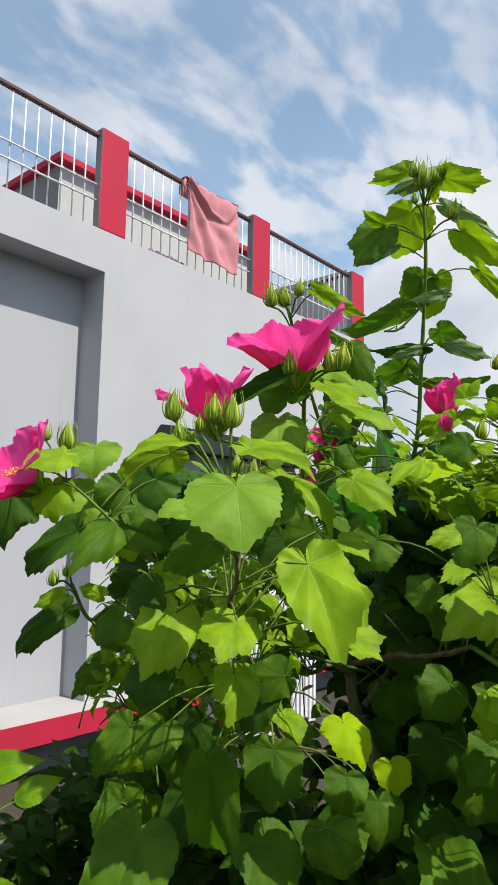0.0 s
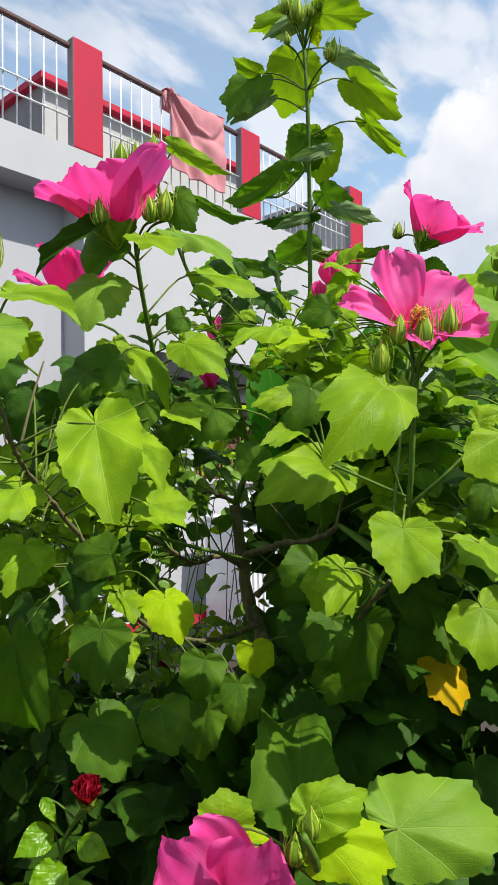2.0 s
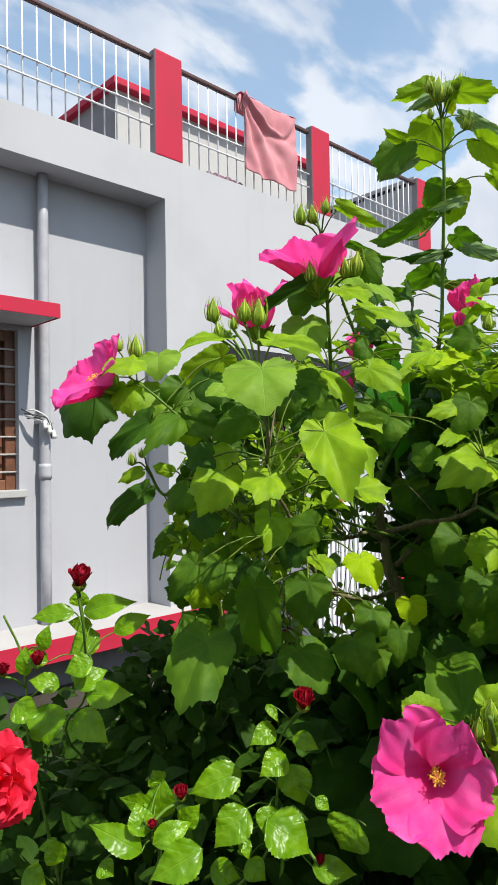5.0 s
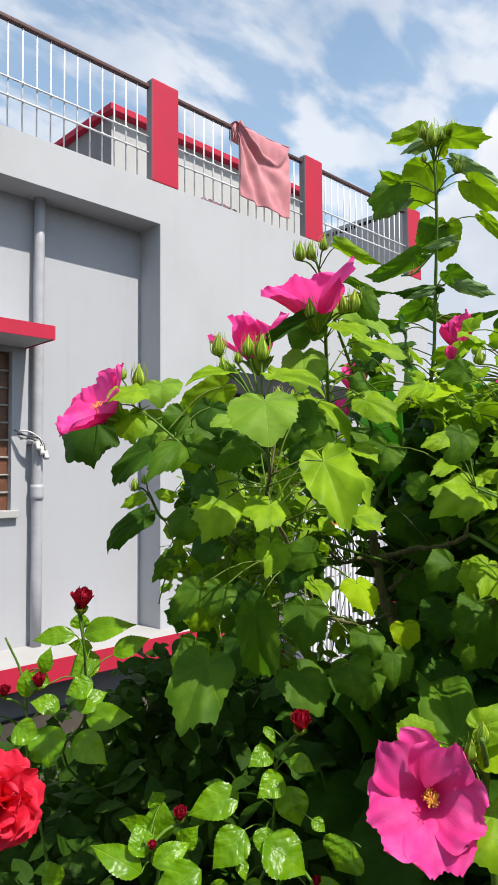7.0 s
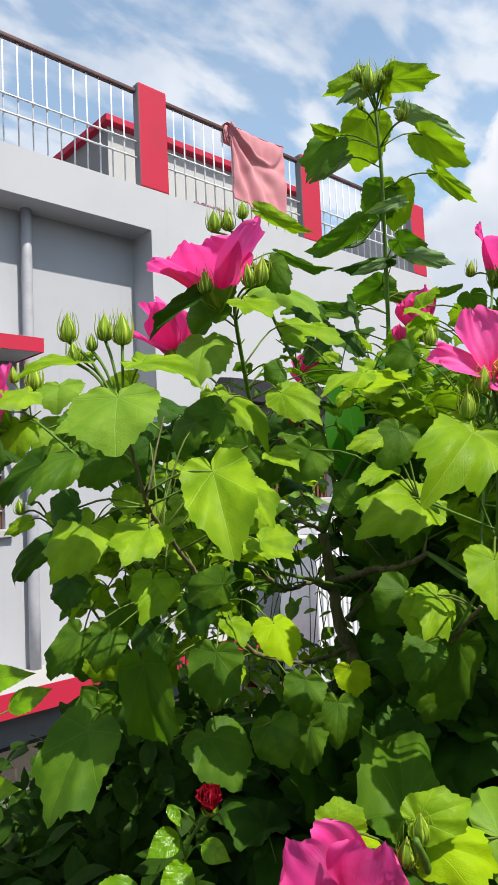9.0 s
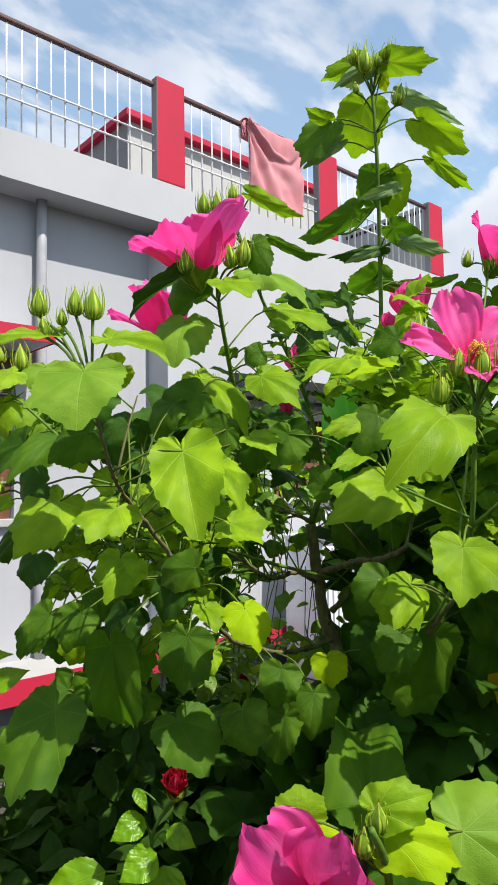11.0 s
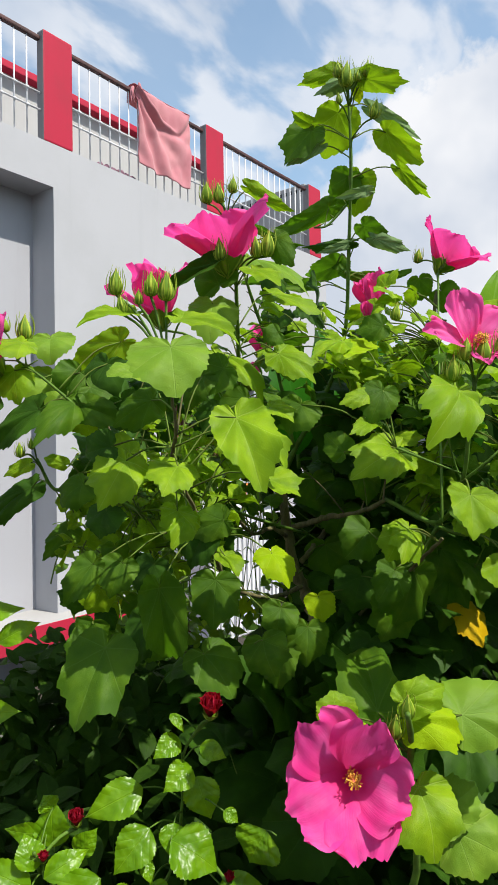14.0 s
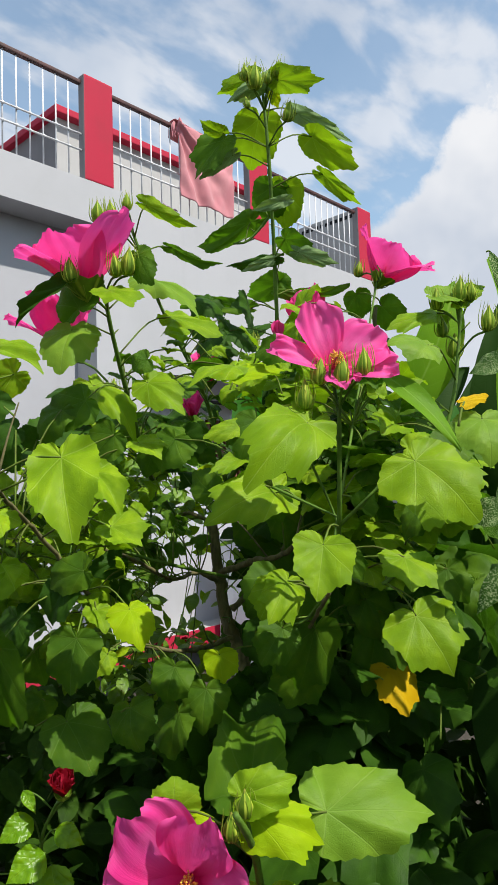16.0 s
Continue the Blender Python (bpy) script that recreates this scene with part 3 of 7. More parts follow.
for k in range(6):
    bm = bmesh.new()
    bmesh.ops.create_icosphere(bm, subdivisions=2, radius=1.0)
    for v in bm.verts:
        v.co *= 1 + 0.35 * noise.noise(v.co * 1.7 + Vector((k, 0, 0)))
        v.co = Vector((v.co.x * 0.03, v.co.y * 0.05, max(v.co.z, -0.55) * 0.045))
    ob = part("rag", bm, rag_cloth, None, smooth=True)
    ob.location = (-3.955 + 0.02 * rnd.random(), 3.40 + 0.065 * k, ROOF + 0.025)
    adopt(ob, rags)


# ---- drain pipe, cables ----
pipe = thing("drain_pipe", (-4.045, 2.015, LEDGE), "grey plastic drain pipe fixed to the recessed wall", "pipe")


def tube_part(name, points, r0, r1, material, parent, sides=10, label="", steps=4):
    v, f = tube_data(smooth_path(points, steps), r0, r1, sides)
    return adopt(piece(name, mesh_of(name, v, f, [material]), label=label), parent)


tube_part("tube", [(-4.045, 2.015, LEDGE), (-4.045, 2.015, 2.0), (-4.045, 2.015, 3.36)], 0.036, 0.036, pipe_grey, pipe, 16)
for z in (1.37,):
    tube_part("socket", [(-4.045, 2.015, z - 0.05), (-4.045, 2.015, z + 0.05)], 0.042, 0.042, pipe_grey, pipe, 16)
for z in (1.70,):
    adopt(block("clamp", (-4.10, 1.965, z - 0.012), (-4.004, 2.065, z + 0.012), pipe_grey, bevel=0.004), pipe)
cables = thing("cable_bundle", (-3.99, 2.0, 1.72), "tangled cables with small insulators tied to the drain pipe", "cable")
rnd = random.Random(8)
for k in range(5):
    a = Vector((-4.06, 1.86 + 0.01 * k, 1.78 - 0.015 * k))
    b = Vector((-3.985, 2.0 + 0.02 * rnd.random(), 1.74 - 0.06 * rnd.random()))
    tube_part("cable", [a, a.lerp(b, 0.4) + Vector((0.03, 0, 0.03 * (rnd.random() - 0.3))), b, b + Vector((0.0, 0.03, -0.06 - 0.05 * rnd.random()))], 0.005, 0.005, cable_white if k % 2 else cable_black, cables, 6)
for k in range(3):
    tube_part("insulator", [(-3.99, 1.985 + 0.03 * k, 1.70 - 0.03 * k), (-3.97, 1.985 + 0.03 * k, 1.65 - 0.03 * k)], 0.014, 0.017, cable_white, cables, 8)


# ---- windows ----
window = structure(thing("window_1", (BACK, OPEN_Y0, OPEN_Z0), "brown wooden window with metal grill bars", "window"), "brown wooden window with metal grill bars", "window")
for lo, hi in (((-4.23, OPEN_Y0, OPEN_Z0), (-4.15, OPEN_Y0 + 0.07, OPEN_Z1)), ((-4.23, OPEN_Y1 - 0.07, OPEN_Z0), (-4.15, OPEN_Y1, OPEN_Z1)), ((-4.228, OPEN_Y0 + 0.07, OPEN_Z0), (-4.152, OPEN_Y1 - 0.07, OPEN_Z0 + 0.07)), ((-4.228, OPEN_Y0 + 0.07, OPEN_Z1 - 0.07), (-4.152, OPEN_Y1 - 0.07, OPEN_Z1)), ((-4.225, 1.20, OPEN_Z0 + 0.07), (-4.155, 1.28, OPEN_Z1 - 0.07))):
    adopt(block("window_frame", lo, hi, wood_brown, bevel=0.006), window)
for y0, y1 in ((OPEN_Y0 + 0.07, 1.20), (1.28, OPEN_Y1 - 0.07)):
    adopt(block("shutter", (-4.22, y0 + 0.004, OPEN_Z0 + 0.074), (-4.19, y1 - 0.004, OPEN_Z1 - 0.074), wood_brown, bevel=0.004), window)
for k in range(8):
    z = OPEN_Z0 + 0.12 + 0.115 * k
    tube_part("grill_bar", [(-4.14, OPEN_Y0, z), (-4.14, OPEN_Y1, z)], 0.007, 0.007, grill_metal, window, 8)
for k in range(5):
    y = OPEN_Y0 + 0.2 + 0.21 * k
    tube_part("grill_bar", [(-4.13, y, OPEN_Z0), (-4.13, y, OPEN_Z1)], 0.007, 0.007, grill_metal, window, 8)
adopt(block("window_sill", (-4.23, OPEN_Y0 - 0.04, OPEN_Z0 - 0.045), (-4.06, OPEN_Y1 + 0.04, OPEN_Z0 + 0.004), white_paint, bevel=0.006), window)
structure(block("window_canopy", (-4.098, 0.45, 2.335), (-3.712, 1.95, 2.415), recess_paint, bevel=0.004), "thin concrete slab over the window with a red edge", "canopy")
structure(block("canopy_edge", (-3.711, 0.45, 2.33), (-3.704, 1.957, 2.42), red_paint, bevel=0.002), "red painted edge of the slab over the window", "trim")
structure(block("canopy_end", (-4.098, 1.9505, 2.33), (-3.7115, 1.9575, 2.42), red_paint, bevel=0.002), "red painted end of the slab over the window", "trim")

window = structure(thing("window_2", (FRONT, WIN_Y0, WIN_Z0), "window with upright brown slats in the front wall", "window"), "window with upright brown slats in the front wall", "window")
adopt(block("window_sill", (-4.1, WIN_Y0, WIN_Z0), (-3.80, WIN_Y1, WIN_Z0 + 0.05), white_paint, bevel=0.006), window)
adopt(block("pane", (-4.16, WIN_Y0, WIN_Z0 + 0.05), (-4.14, WIN_Y1, WIN_Z1), glass_dark), window)
for k in range(17):
    y = WIN_Y0 + 0.02 + k * 0.052
    adopt(block("slat", (-3.98, y, WIN_Z0 + 0.05), (-3.95, y + 0.024, WIN_Z1), wood_brown, bevel=0.003), window)
for z in (WIN_Z0 + 0.30, WIN_Z1 - 0.12):
    adopt(block("rail", (-3.948, WIN_Y0, z), (-3.925, WIN_Y1, z + 0.05), wood_brown, bevel=0.003), window)

# black hipped awning over the second window
bm = bmesh.new()
corners = [(FRONT, 3.48, 2.32), (FRONT, 4.98, 2.32), (FRONT, 3.34, 2.12), (FRONT, 5.24, 2.12), (-3.60, 3.38, 2.10), (-3.60, 5.20, 2.10), (-3.72, 3.50, 2.30), (-3.72, 4.96, 2.30)]
vs = [bm.verts.new(c) for c in corners]
for f in ((0, 1, 7, 6), (6, 7, 5, 4), (2, 0, 6, 4), (1, 3, 5, 7), (2, 4, 5, 3)):
    bm.faces.new([vs[i] for i in f])
bmesh.ops.recalc_face_normals(bm, faces=bm.faces)
bmesh.ops.bevel(bm, geom=bm.edges[:], offset=0.008, segments=2, affect="EDGES")
tagged(part("awning", bm, black_sheet), "black sheet awning with sloping ends fixed to the wall", "awning")

# ---- things standing along the wall ----
cabinet = thing("storage_box", (-3.62, 4.3, 0), "white ribbed plastic storage box standing by the wall", "box")
bm = box(bmesh.new(), (-3.64, 3.82, 0.0), (-3.24, 4.72, 1.02), 0.015)
adopt(part("body", bm, panel_white), cabinet)
for k in range(15):
    y = 3.86 + k * 0.057
    adopt(block("rib", (-3.238, y, 0.05), (-3.222, y + 0.028, 0.97), panel_white, bevel=0.004), cabinet)
adopt(block("lid", (-3.645, 3.80, 1.022), (-3.21, 4.74, 1.06), panel_white, bevel=0.012), cabinet)


def pot(name, place, r, h, material, label):
    bm = bmesh.new()
    profile = [(0.0, 0.0), (0.72, 0.0), (0.78, 0.05), (0.95, 0.8), (1.06, 0.82), (1.06, 1.0), (0.96, 1.0), (0.90, 0.8), (0.0, 0.75)]
    rings = []
    for pr, ph in profile:
        rings.append([bm.verts.new((place[0] + r * pr * math.cos(a), place[1] + r * pr * math.sin(a), place[2] + h * ph)) for a in [2 * math.pi * k / 20 for k in range(20)]] if pr else [bm.verts.new((place[0], place[1], place[2] + h * ph))])
    for a, b in zip(rings, rings[1:]):
        for k in range(20):
            quad = [a[k % len(a)], a[(k + 1) % len(a)], b[(k + 1) % len(b)], b[k % len(b)]]
            quad = list(dict.fromkeys(quad))
            if len(quad) > 2:
                bm.faces.new(quad)
    bmesh.ops.recalc_face_normals(bm, faces=bm.faces)
    return tagged(part(name, bm, material, smooth=True), label, "pot", "pots by the wall")


pot("flower_pot", (-3.40, 4.38, 1.06), 0.075, 0.15, orange_clay, "orange clay flower pot on the white box")
pot("flower_pot", (-3.42, 4.10, 1.06), 0.10, 0.14, panel_white, "white round pot on the white box")

# dark post with wire wound round its head, beyond the shrubs
post = thing("wire_post", (-0.419, 1.909, 0.0), "thin dark metal post with wire wound round its top", "post")
tube_part("shaft", [(-0.419, 1.909, 0.0), (-0.419 + 0.01, 1.909, 1.0), (-0.419, 1.909, 2.023 - 0.01)], 0.017, 0.016, black_sheet, post, 12)
tube_part("cap", [(-0.419, 1.909, 2.023 - 0.009), (-0.419, 1.909, 2.023)], 0.020, 0.018, stick_dark, post, 12)
for k in range(3):
    ring = [(-0.419 + (0.024 + 0.006 * k) * math.cos(a), 1.909 + (0.024 + 0.006 * k) * math.sin(a), 2.023 - 0.04 - 0.018 * k - 0.02 * math.cos(a + k)) for a in [0.7 * q for q in range(10)]]
    tube_part("wire", ring, 0.0018, 0.0018, stick_dark, post, 5)

# low edging of dark sticks on a kerb
structure(block("kerb", (-3.04, -1.0, 0.0), (-2.90, 3.4, 0.09), kerb_grey, bevel=0.01), "weathered grey concrete bed kerb", "kerb")
edging = thing("stick_fence", (-2.97, 1.2, 0.0), "row of short dark upright sticks along the kerb", "fence")
rnd = random.Random(3)
for k in range(40):
    y = 1.25 + 0.038 * k + 0.01 * rnd.random()
    h = 0.17 + 0.06 * rnd.random()
    tube_part("stick", [(-2.97, y, 0.085), (-2.97 + 0.03 * (rnd.random() - 0.5), y + 0.02 * (rnd.random() - 0.5), h)], 0.007, 0.003, stick_dark, edging, 5, steps=2)

# far house and wall beyond the garden
far = thing("far_house", (-8.0, 16.0, 0), "distant pale house with a low brown roof", "house")
adopt(block("wall", (-12.0, 14.0, 0.0), (-4.2, 19.0, 2.25), hut_paint), far)
bm = bmesh.new()
vs = [bm.verts.new(c) for c in ((-12.4, 13.6, 2.2), (-3.8, 13.6, 2.2), (-3.8, 19.4, 2.2), (-12.4, 19.4, 2.2), (-12.0, 16.5, 3.3), (-4.2, 16.5, 3.3))]
for f in ((0, 1, 5, 4), (2, 3, 4, 5), (1, 2, 5), (3, 0, 4), (3, 2, 1, 0)):
    bm.faces.new([vs[i] for i in f])
adopt(part("roof", bm, roof_brown), far)
for k in range(4):
    adopt(block("window", (-11.0 + 1.8 * k, 13.97, 0.9), (-10.1 + 1.8 * k, 14.03, 1.9), glass_dark, bevel=0.01), far)


# ---- plants: leaves, stems, buds, flowers ----
RADII = [(0, 1.0), (5, 0.91), (10, 0.84), (17, 0.785), (25, 0.775), (32, 0.84), (38, 0.90), (43, 0.80), (51, 0.68), (60, 0.62), (72, 0.60), (84, 0.61), (90, 0.60), (97, 0.52), (105, 0.46), (130, 0.32), (150, 0.22), (166, 0.13), (180, 0.04)]
HEART = [(0, 1.0), (5, 0.94), (10, 0.895), (17, 0.845), (25, 0.80), (32, 0.765), (38, 0.74), (43, 0.715), (51, 0.67), (60, 0.625), (72, 0.585), (84, 0.555), (90, 0.54), (97, 0.51), (105, 0.475), (130, 0.34), (150, 0.23), (166, 0.14), (180, 0.04)]
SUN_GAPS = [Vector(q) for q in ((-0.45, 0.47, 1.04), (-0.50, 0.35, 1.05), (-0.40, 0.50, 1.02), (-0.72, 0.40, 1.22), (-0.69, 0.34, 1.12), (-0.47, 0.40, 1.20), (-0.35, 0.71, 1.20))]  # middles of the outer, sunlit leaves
BRANCHES = []  # sample points of the plant being built
PLANT = {}
THICK = 0.68  # stems are slim


def place_of(base, tip, normal):
    y = Vector(tip) - Vector(base)
    length = y.length
    y.normalize()
    n = Vector(normal)
    n = (n - y * n.dot(y)).normalized()
    x = y.cross(n)
    return Vector(base), x, y, n, length


def stalk(base, away, rnd, reach=0.22):
    """The leaf stalk's line, from the nearest fitting branch to the blade."""
    base = Vector(base)
    best, cost = None, reach
    for q in BRANCHES:
        d = (q - base).length
        c = d + 0.6 * max(0.0, q.z - base.z + 0.015) + (0.08 if d < 0.03 else 0)
        if c < cost:
            best, cost = q, c
    if best is None:
        short = min(0.05, reach * 0.3)
        best = base - away * short + Vector((rnd.uniform(-0.4, 0.4) * short, rnd.uniform(-0.4, 0.4) * short, -short))
    mid = best.lerp(base, 0.55) + Vector((0, 0, 0.12 * (best - base).length))
    return smooth_path([best, mid, base], 3)


def blade_polar(width, seed, lobes, droop, table_a=RADII, table_b=HEART, samples=96, rings=5):
    """Lobed, toothed leaf blade, stalk at the origin, tip at (0, 1). Returns vertices, faces, flat map."""
    rnd = random.Random(seed)
    angles = [radians(a) for a, _ in table_a]
    lobes = min(lobes * 0.62, 0.85)
    flat_r = [max(0.05, h + (l - h) * lobes) for (_, l), (_, h) in zip(table_a, table_b)]
    skew = rnd.uniform(-0.10, 0.10)
    ph1, ph2, ph3 = rnd.uniform(0, 6), rnd.uniform(0, 6), rnd.uniform(0, 6)
    outline = []
    for k in range(samples):
        a = -math.pi + 2 * math.pi * k / samples
        r = float(np.interp(abs(a), angles, flat_r))
        r *= 1 + skew * math.sin(a) + 0.04 * math.sin(2 * a + ph1)
        if abs(a) < 2.7:
            r *= 1 + (-0.014, 0.014, 0.034)[k % 3] * (0.4 + 1.2 * rnd.random())
        if k == samples // 2:
            r = 1.0
        outline.append((math.sin(a) * r, math.cos(a) * r))
    half = max(abs(p[0]) for p in outline)
    verts, uvs, faces = [(0.0, 0.0, 0.0)], [(0.0, 0.0)], []
    curl, wave, dome = rnd.uniform(-0.1, 0.36), rnd.uniform(0.03, 0.10), rnd.uniform(0.0, 0.38)
    for j in range(1, rings + 1):
        f = (j / rings) ** 0.85
        for k, (x, y) in enumerate(outline):
            px, py = x * f, y * f
            a = math.atan2(px, py)
            rr = math.hypot(px, py)
            vein = abs(((a / 0.84 + 0.5) % 1.0) - 0.5)
            z = droop * 4 * max(py, 0) * (1 - max(py, 0)) * 0.5 - droop * 0.9 * (px / half) ** 2 * 0.25
            z += curl * abs(px) * (0.4 + 0.6 * abs(px)) + 0.10 * vein * rr * (1 - 0.55 * f)
            z += wave * rr * rr * (math.sin(5 * a + ph2) - math.sin(ph2)) + 0.020 * math.sin(11 * a + ph3) * f**3 + 0.016 * math.sin(13 * rr + ph1) * math.cos(3.74 * a) * f - (0.10 * min(py, 0) ** 2) + dome * (0.92 * max(py, 0) - rr * rr)
            verts.append((px * 0.5 * width / half, py, z))
            uvs.append((px, py))
    for k in range(samples):
        faces.append((0, 1 + (k + 1) % samples, 1 + k))
    for j in range(rings - 1):
        for k in range(samples):
            a, b = 1 + j * samples + k, 1 + j * samples + (k + 1) % samples
            faces.append((a, b, b + samples, a + samples))
    return verts, faces, uvs


OVATE = [(0, 0.05), (0.05, 0.42), (0.12, 0.72), (0.22, 0.92), (0.34, 1.0), (0.46, 0.97), (0.58, 0.84), (0.70, 0.62), (0.80, 0.40), (0.90, 0.17), (1, 0.0)]
LANCE = [(0, 0.05), (0.08, 0.35), (0.2, 0.7), (0.36, 0.96), (0.5, 1.0), (0.64, 0.88), (0.78, 0.58), (0.9, 0.25), (1, 0.0)]


def blade_ovate(width, seed, shape, pucker, bend, rows=14, cols=8, teeth=0.0, table=None):
    """Pointed leaf with a midrib, stalk at the origin, tip at (0, 1)."""
    rnd = random.Random(seed)
    ph, twist = rnd.uniform(0, 6), rnd.uniform(-0.12, 0.12)
    verts, uvs, faces = [], [], []
    for j in range(rows + 1):
        v = j / rows
        if table:
            w = float(np.interp(v, [p[0] for p in table], [p[1] for p in table]))
        else:
            w = math.sin(math.pi * v**shape) ** 0.85 if 0 < v < 1 else 0.0
        w = max(w, 0.015) * 0.5 * width
        if teeth and 0 < j < rows:
            w *= 1 + teeth * (1 if j % 2 else -1)
        for i in range(cols + 1):
            s = i / cols * 2 - 1
            x = s * w
            z = bend * 4 * v * (1 - v) * 0.5 + 0.20 * abs(x) * (1 - v * 0.7) + twist * x * v
            z += pucker * (math.sin(v * 7 * math.pi / 2 - abs(s) * 1.6) ** 2 - 0.5) * (0.3 + abs(s)) * w * 2
            z += 0.02 * math.sin(7 * v + ph + 2 * s) * abs(s)
            verts.append((x, v, z))
            uvs.append((x, v))
    for j in range(rows):
        for i in range(cols):
            a = j * (cols + 1) + i
            faces.append((a, a + 1, a + cols + 2, a + cols + 1))
    return verts, faces, uvs


def set_leaf(data, base, tip, normal, material, seed, stalk_material, stalk_r=0.0009, reach=0.22, name="leaf"):
    """Brings a blade to its place and joins its stalk to it, as one mesh under the plant."""
    verts, faces, uvs = data
    o, x, y, n, length = place_of(base, tip, normal)
    world = [o + (x * p[0] + y * p[1] + n * p[2]) * length for p in verts]
    slots = [0] * len(faces)
    rnd = random.Random(seed)
    path = stalk(base, y, rnd, reach)
    tv, tf = tube_data(path, stalk_r * 1.2, stalk_r, 5)
    off = len(world)
    world += tv
    faces = faces + [tuple(i + off for i in f) for f in tf]
    slots += [1] * len(tf)
    uvs = list(uvs) + [(0.0, 0.5)] * len(tv)
    me = mesh_of(name, world, faces, [material, stalk_material], slots, uvs)
    ob = piece(name, me)
    return adopt(ob, PLANT["root"])


def rose_leaf(base, tip, normal, width, material, seed, lobes=1.0, droop=None, reach=0.17):
    length = (Vector(tip) - Vector(base)).length
    rnd = random.Random(seed * 7 + 1)
    d = rnd.uniform(0.08, 0.34) if droop is None else droop
    if reach == 0.17 and material in (leaf_sunlit, leaf_lime, leaf_pale, leaf_yellow):
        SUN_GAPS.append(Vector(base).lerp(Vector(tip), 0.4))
    return set_leaf(blade_polar(width / length, seed, lobes, d), base, tip, normal, material, seed, petiole_olive, reach=reach)


def gloss_leaf(base, tip, normal, width, material, seed):
    length = (Vector(tip) - Vector(base)).length
    return set_leaf(blade_ovate(width / length * 1.1, seed, 0.72, 0.035, 0.22, rows=26, teeth=0.03, table=OVATE), base, tip, normal, leaf_gloss, seed, stem_green, 0.0009, 0.10)


def blade_leaf(base, tip, normal, width, material, seed):
    length = (Vector(tip) - Vector(base)).length
    m = {leaf_sunlit: leaf_blade_sunlit, leaf_lime: leaf_canna}.get(material, leaf_blade_shaded)
    return set_leaf(blade_ovate(width / length, seed, 0.8, 0.0, 0.16, rows=16), base, tip, normal, m, seed, stem_green, 0.004, 0.05)


def plain_leaf(base, tip, normal, width, material, seed):
    length = (Vector(tip) - Vector(base)).length
    return set_leaf(blade_ovate(width / length, seed, 0.85, 0.05, 0.12, table=LANCE), base, tip, normal, material, seed, petiole_olive, 0.0009, 0.05)


def stem(name, points, r0, r1):
    r0, r1 = r0 * THICK, r1 * THICK
    woody = name in ("trunk", "branch")
    path = smooth_path(points, 9 if woody else 5)
    if woody:
        # old wood is never quite straight: small bends and knots
        rnd = random.Random(len(BRANCHES))
        for i in range(1, len(path) - 1):
            path[i] += Vector((rnd.uniform(-1, 1), rnd.uniform(-1, 1), rnd.uniform(-1, 1))) * r0 * 0.28
    BRANCHES.extend(path[::2] if woody else path)
    v, f = tube_data(path, r0, r1, 9 if r0 > 0.004 else 6, 0.38 if woody else 0.16, len(BRANCHES))
    return adopt(piece(name, mesh_of(name, v, f, [stem_brown if woody or name == "dry_twig" else stem_green]), label="woody grey-brown " + name if woody else ""), PLANT["root"])


def frame_of(axis):
    a = Vector(axis).normalized()
    x = a.orthogonal().normalized()
    return x, a.cross(x), a


def bud(base, axis, size, seed, tip_material=None):
    """A closed bud: ridged calyx of five sepals, and thin bracts standing round it."""
    size *= 0.86
    rnd = random.Random(seed)
    x, y, a = frame_of(axis)
    base = Vector(base)
    verts, faces, uvs = [], [], []
    rows, sides = 9, 15
    spin = rnd.uniform(0, 6)
    for j in range(rows + 1):
        v = j / rows
        r = size * 0.245 * math.sin(math.pi * min(1, 0.12 + 0.88 * v) ** 0.72) ** 1.1 if j < rows else size * 0.012
        for k in range(sides):
            ang = 2 * math.pi * k / sides + spin
            rr = max(r, size * 0.012) * (1 + 0.12 * math.cos(5 * (ang - spin)))
            verts.append(base + a * size * v * 0.92 + x * math.cos(ang) * rr + y * math.sin(ang) * rr)
            uvs.append((0.0 if k % 3 == 0 else 0.25, v))
    for j in range(rows):
        for k in range(sides):
            p, q = j * sides + k, j * sides + (k + 1) % sides
            faces.append((p, q, q + sides, p + sides))
    faces.append(tuple(range(rows * sides, (rows + 1) * sides)))
    faces.append(tuple(reversed(range(sides))))
    ob = adopt(piece("bud", mesh_of("bud", verts, faces, [bud_green], uvs=uvs), label="green ridged flower bud"), PLANT["root"])
    for k in range(8):
        ang = 2 * math.pi * k / 8 + spin + rnd.uniform(-0.2, 0.2)
        out = x * math.cos(ang) + y * math.sin(ang)
        reach = size * rnd.uniform(0.8, 1.08)
        path = smooth_path([base + out * size * 0.05, base + out * size * 0.25 + a * reach * 0.10, base + out * size * 0.335 + a * reach * 0.42, base + out * size * 0.30 + a * reach * 0.75, base + out * size * (0.16 + 0.16 * rnd.random()) + a * reach], 3)
        v, f = tube_data(path, size * 0.030, size * 0.006, 4)
        bract = piece("bract", mesh_of("bract", v, f, [bud_green], uvs=[(0.1, 0.5)] * len(v)))
        bract.parent = ob
    # flower stalk
    path = stalk(base, -a, rnd, 0.2)
    v, f = tube_data(path, 0.0011, 0.0014, 6)
    foot = piece("bud_stalk", mesh_of("bud_stalk", v, f, [stem_green]))
    foot.parent = ob
    return ob


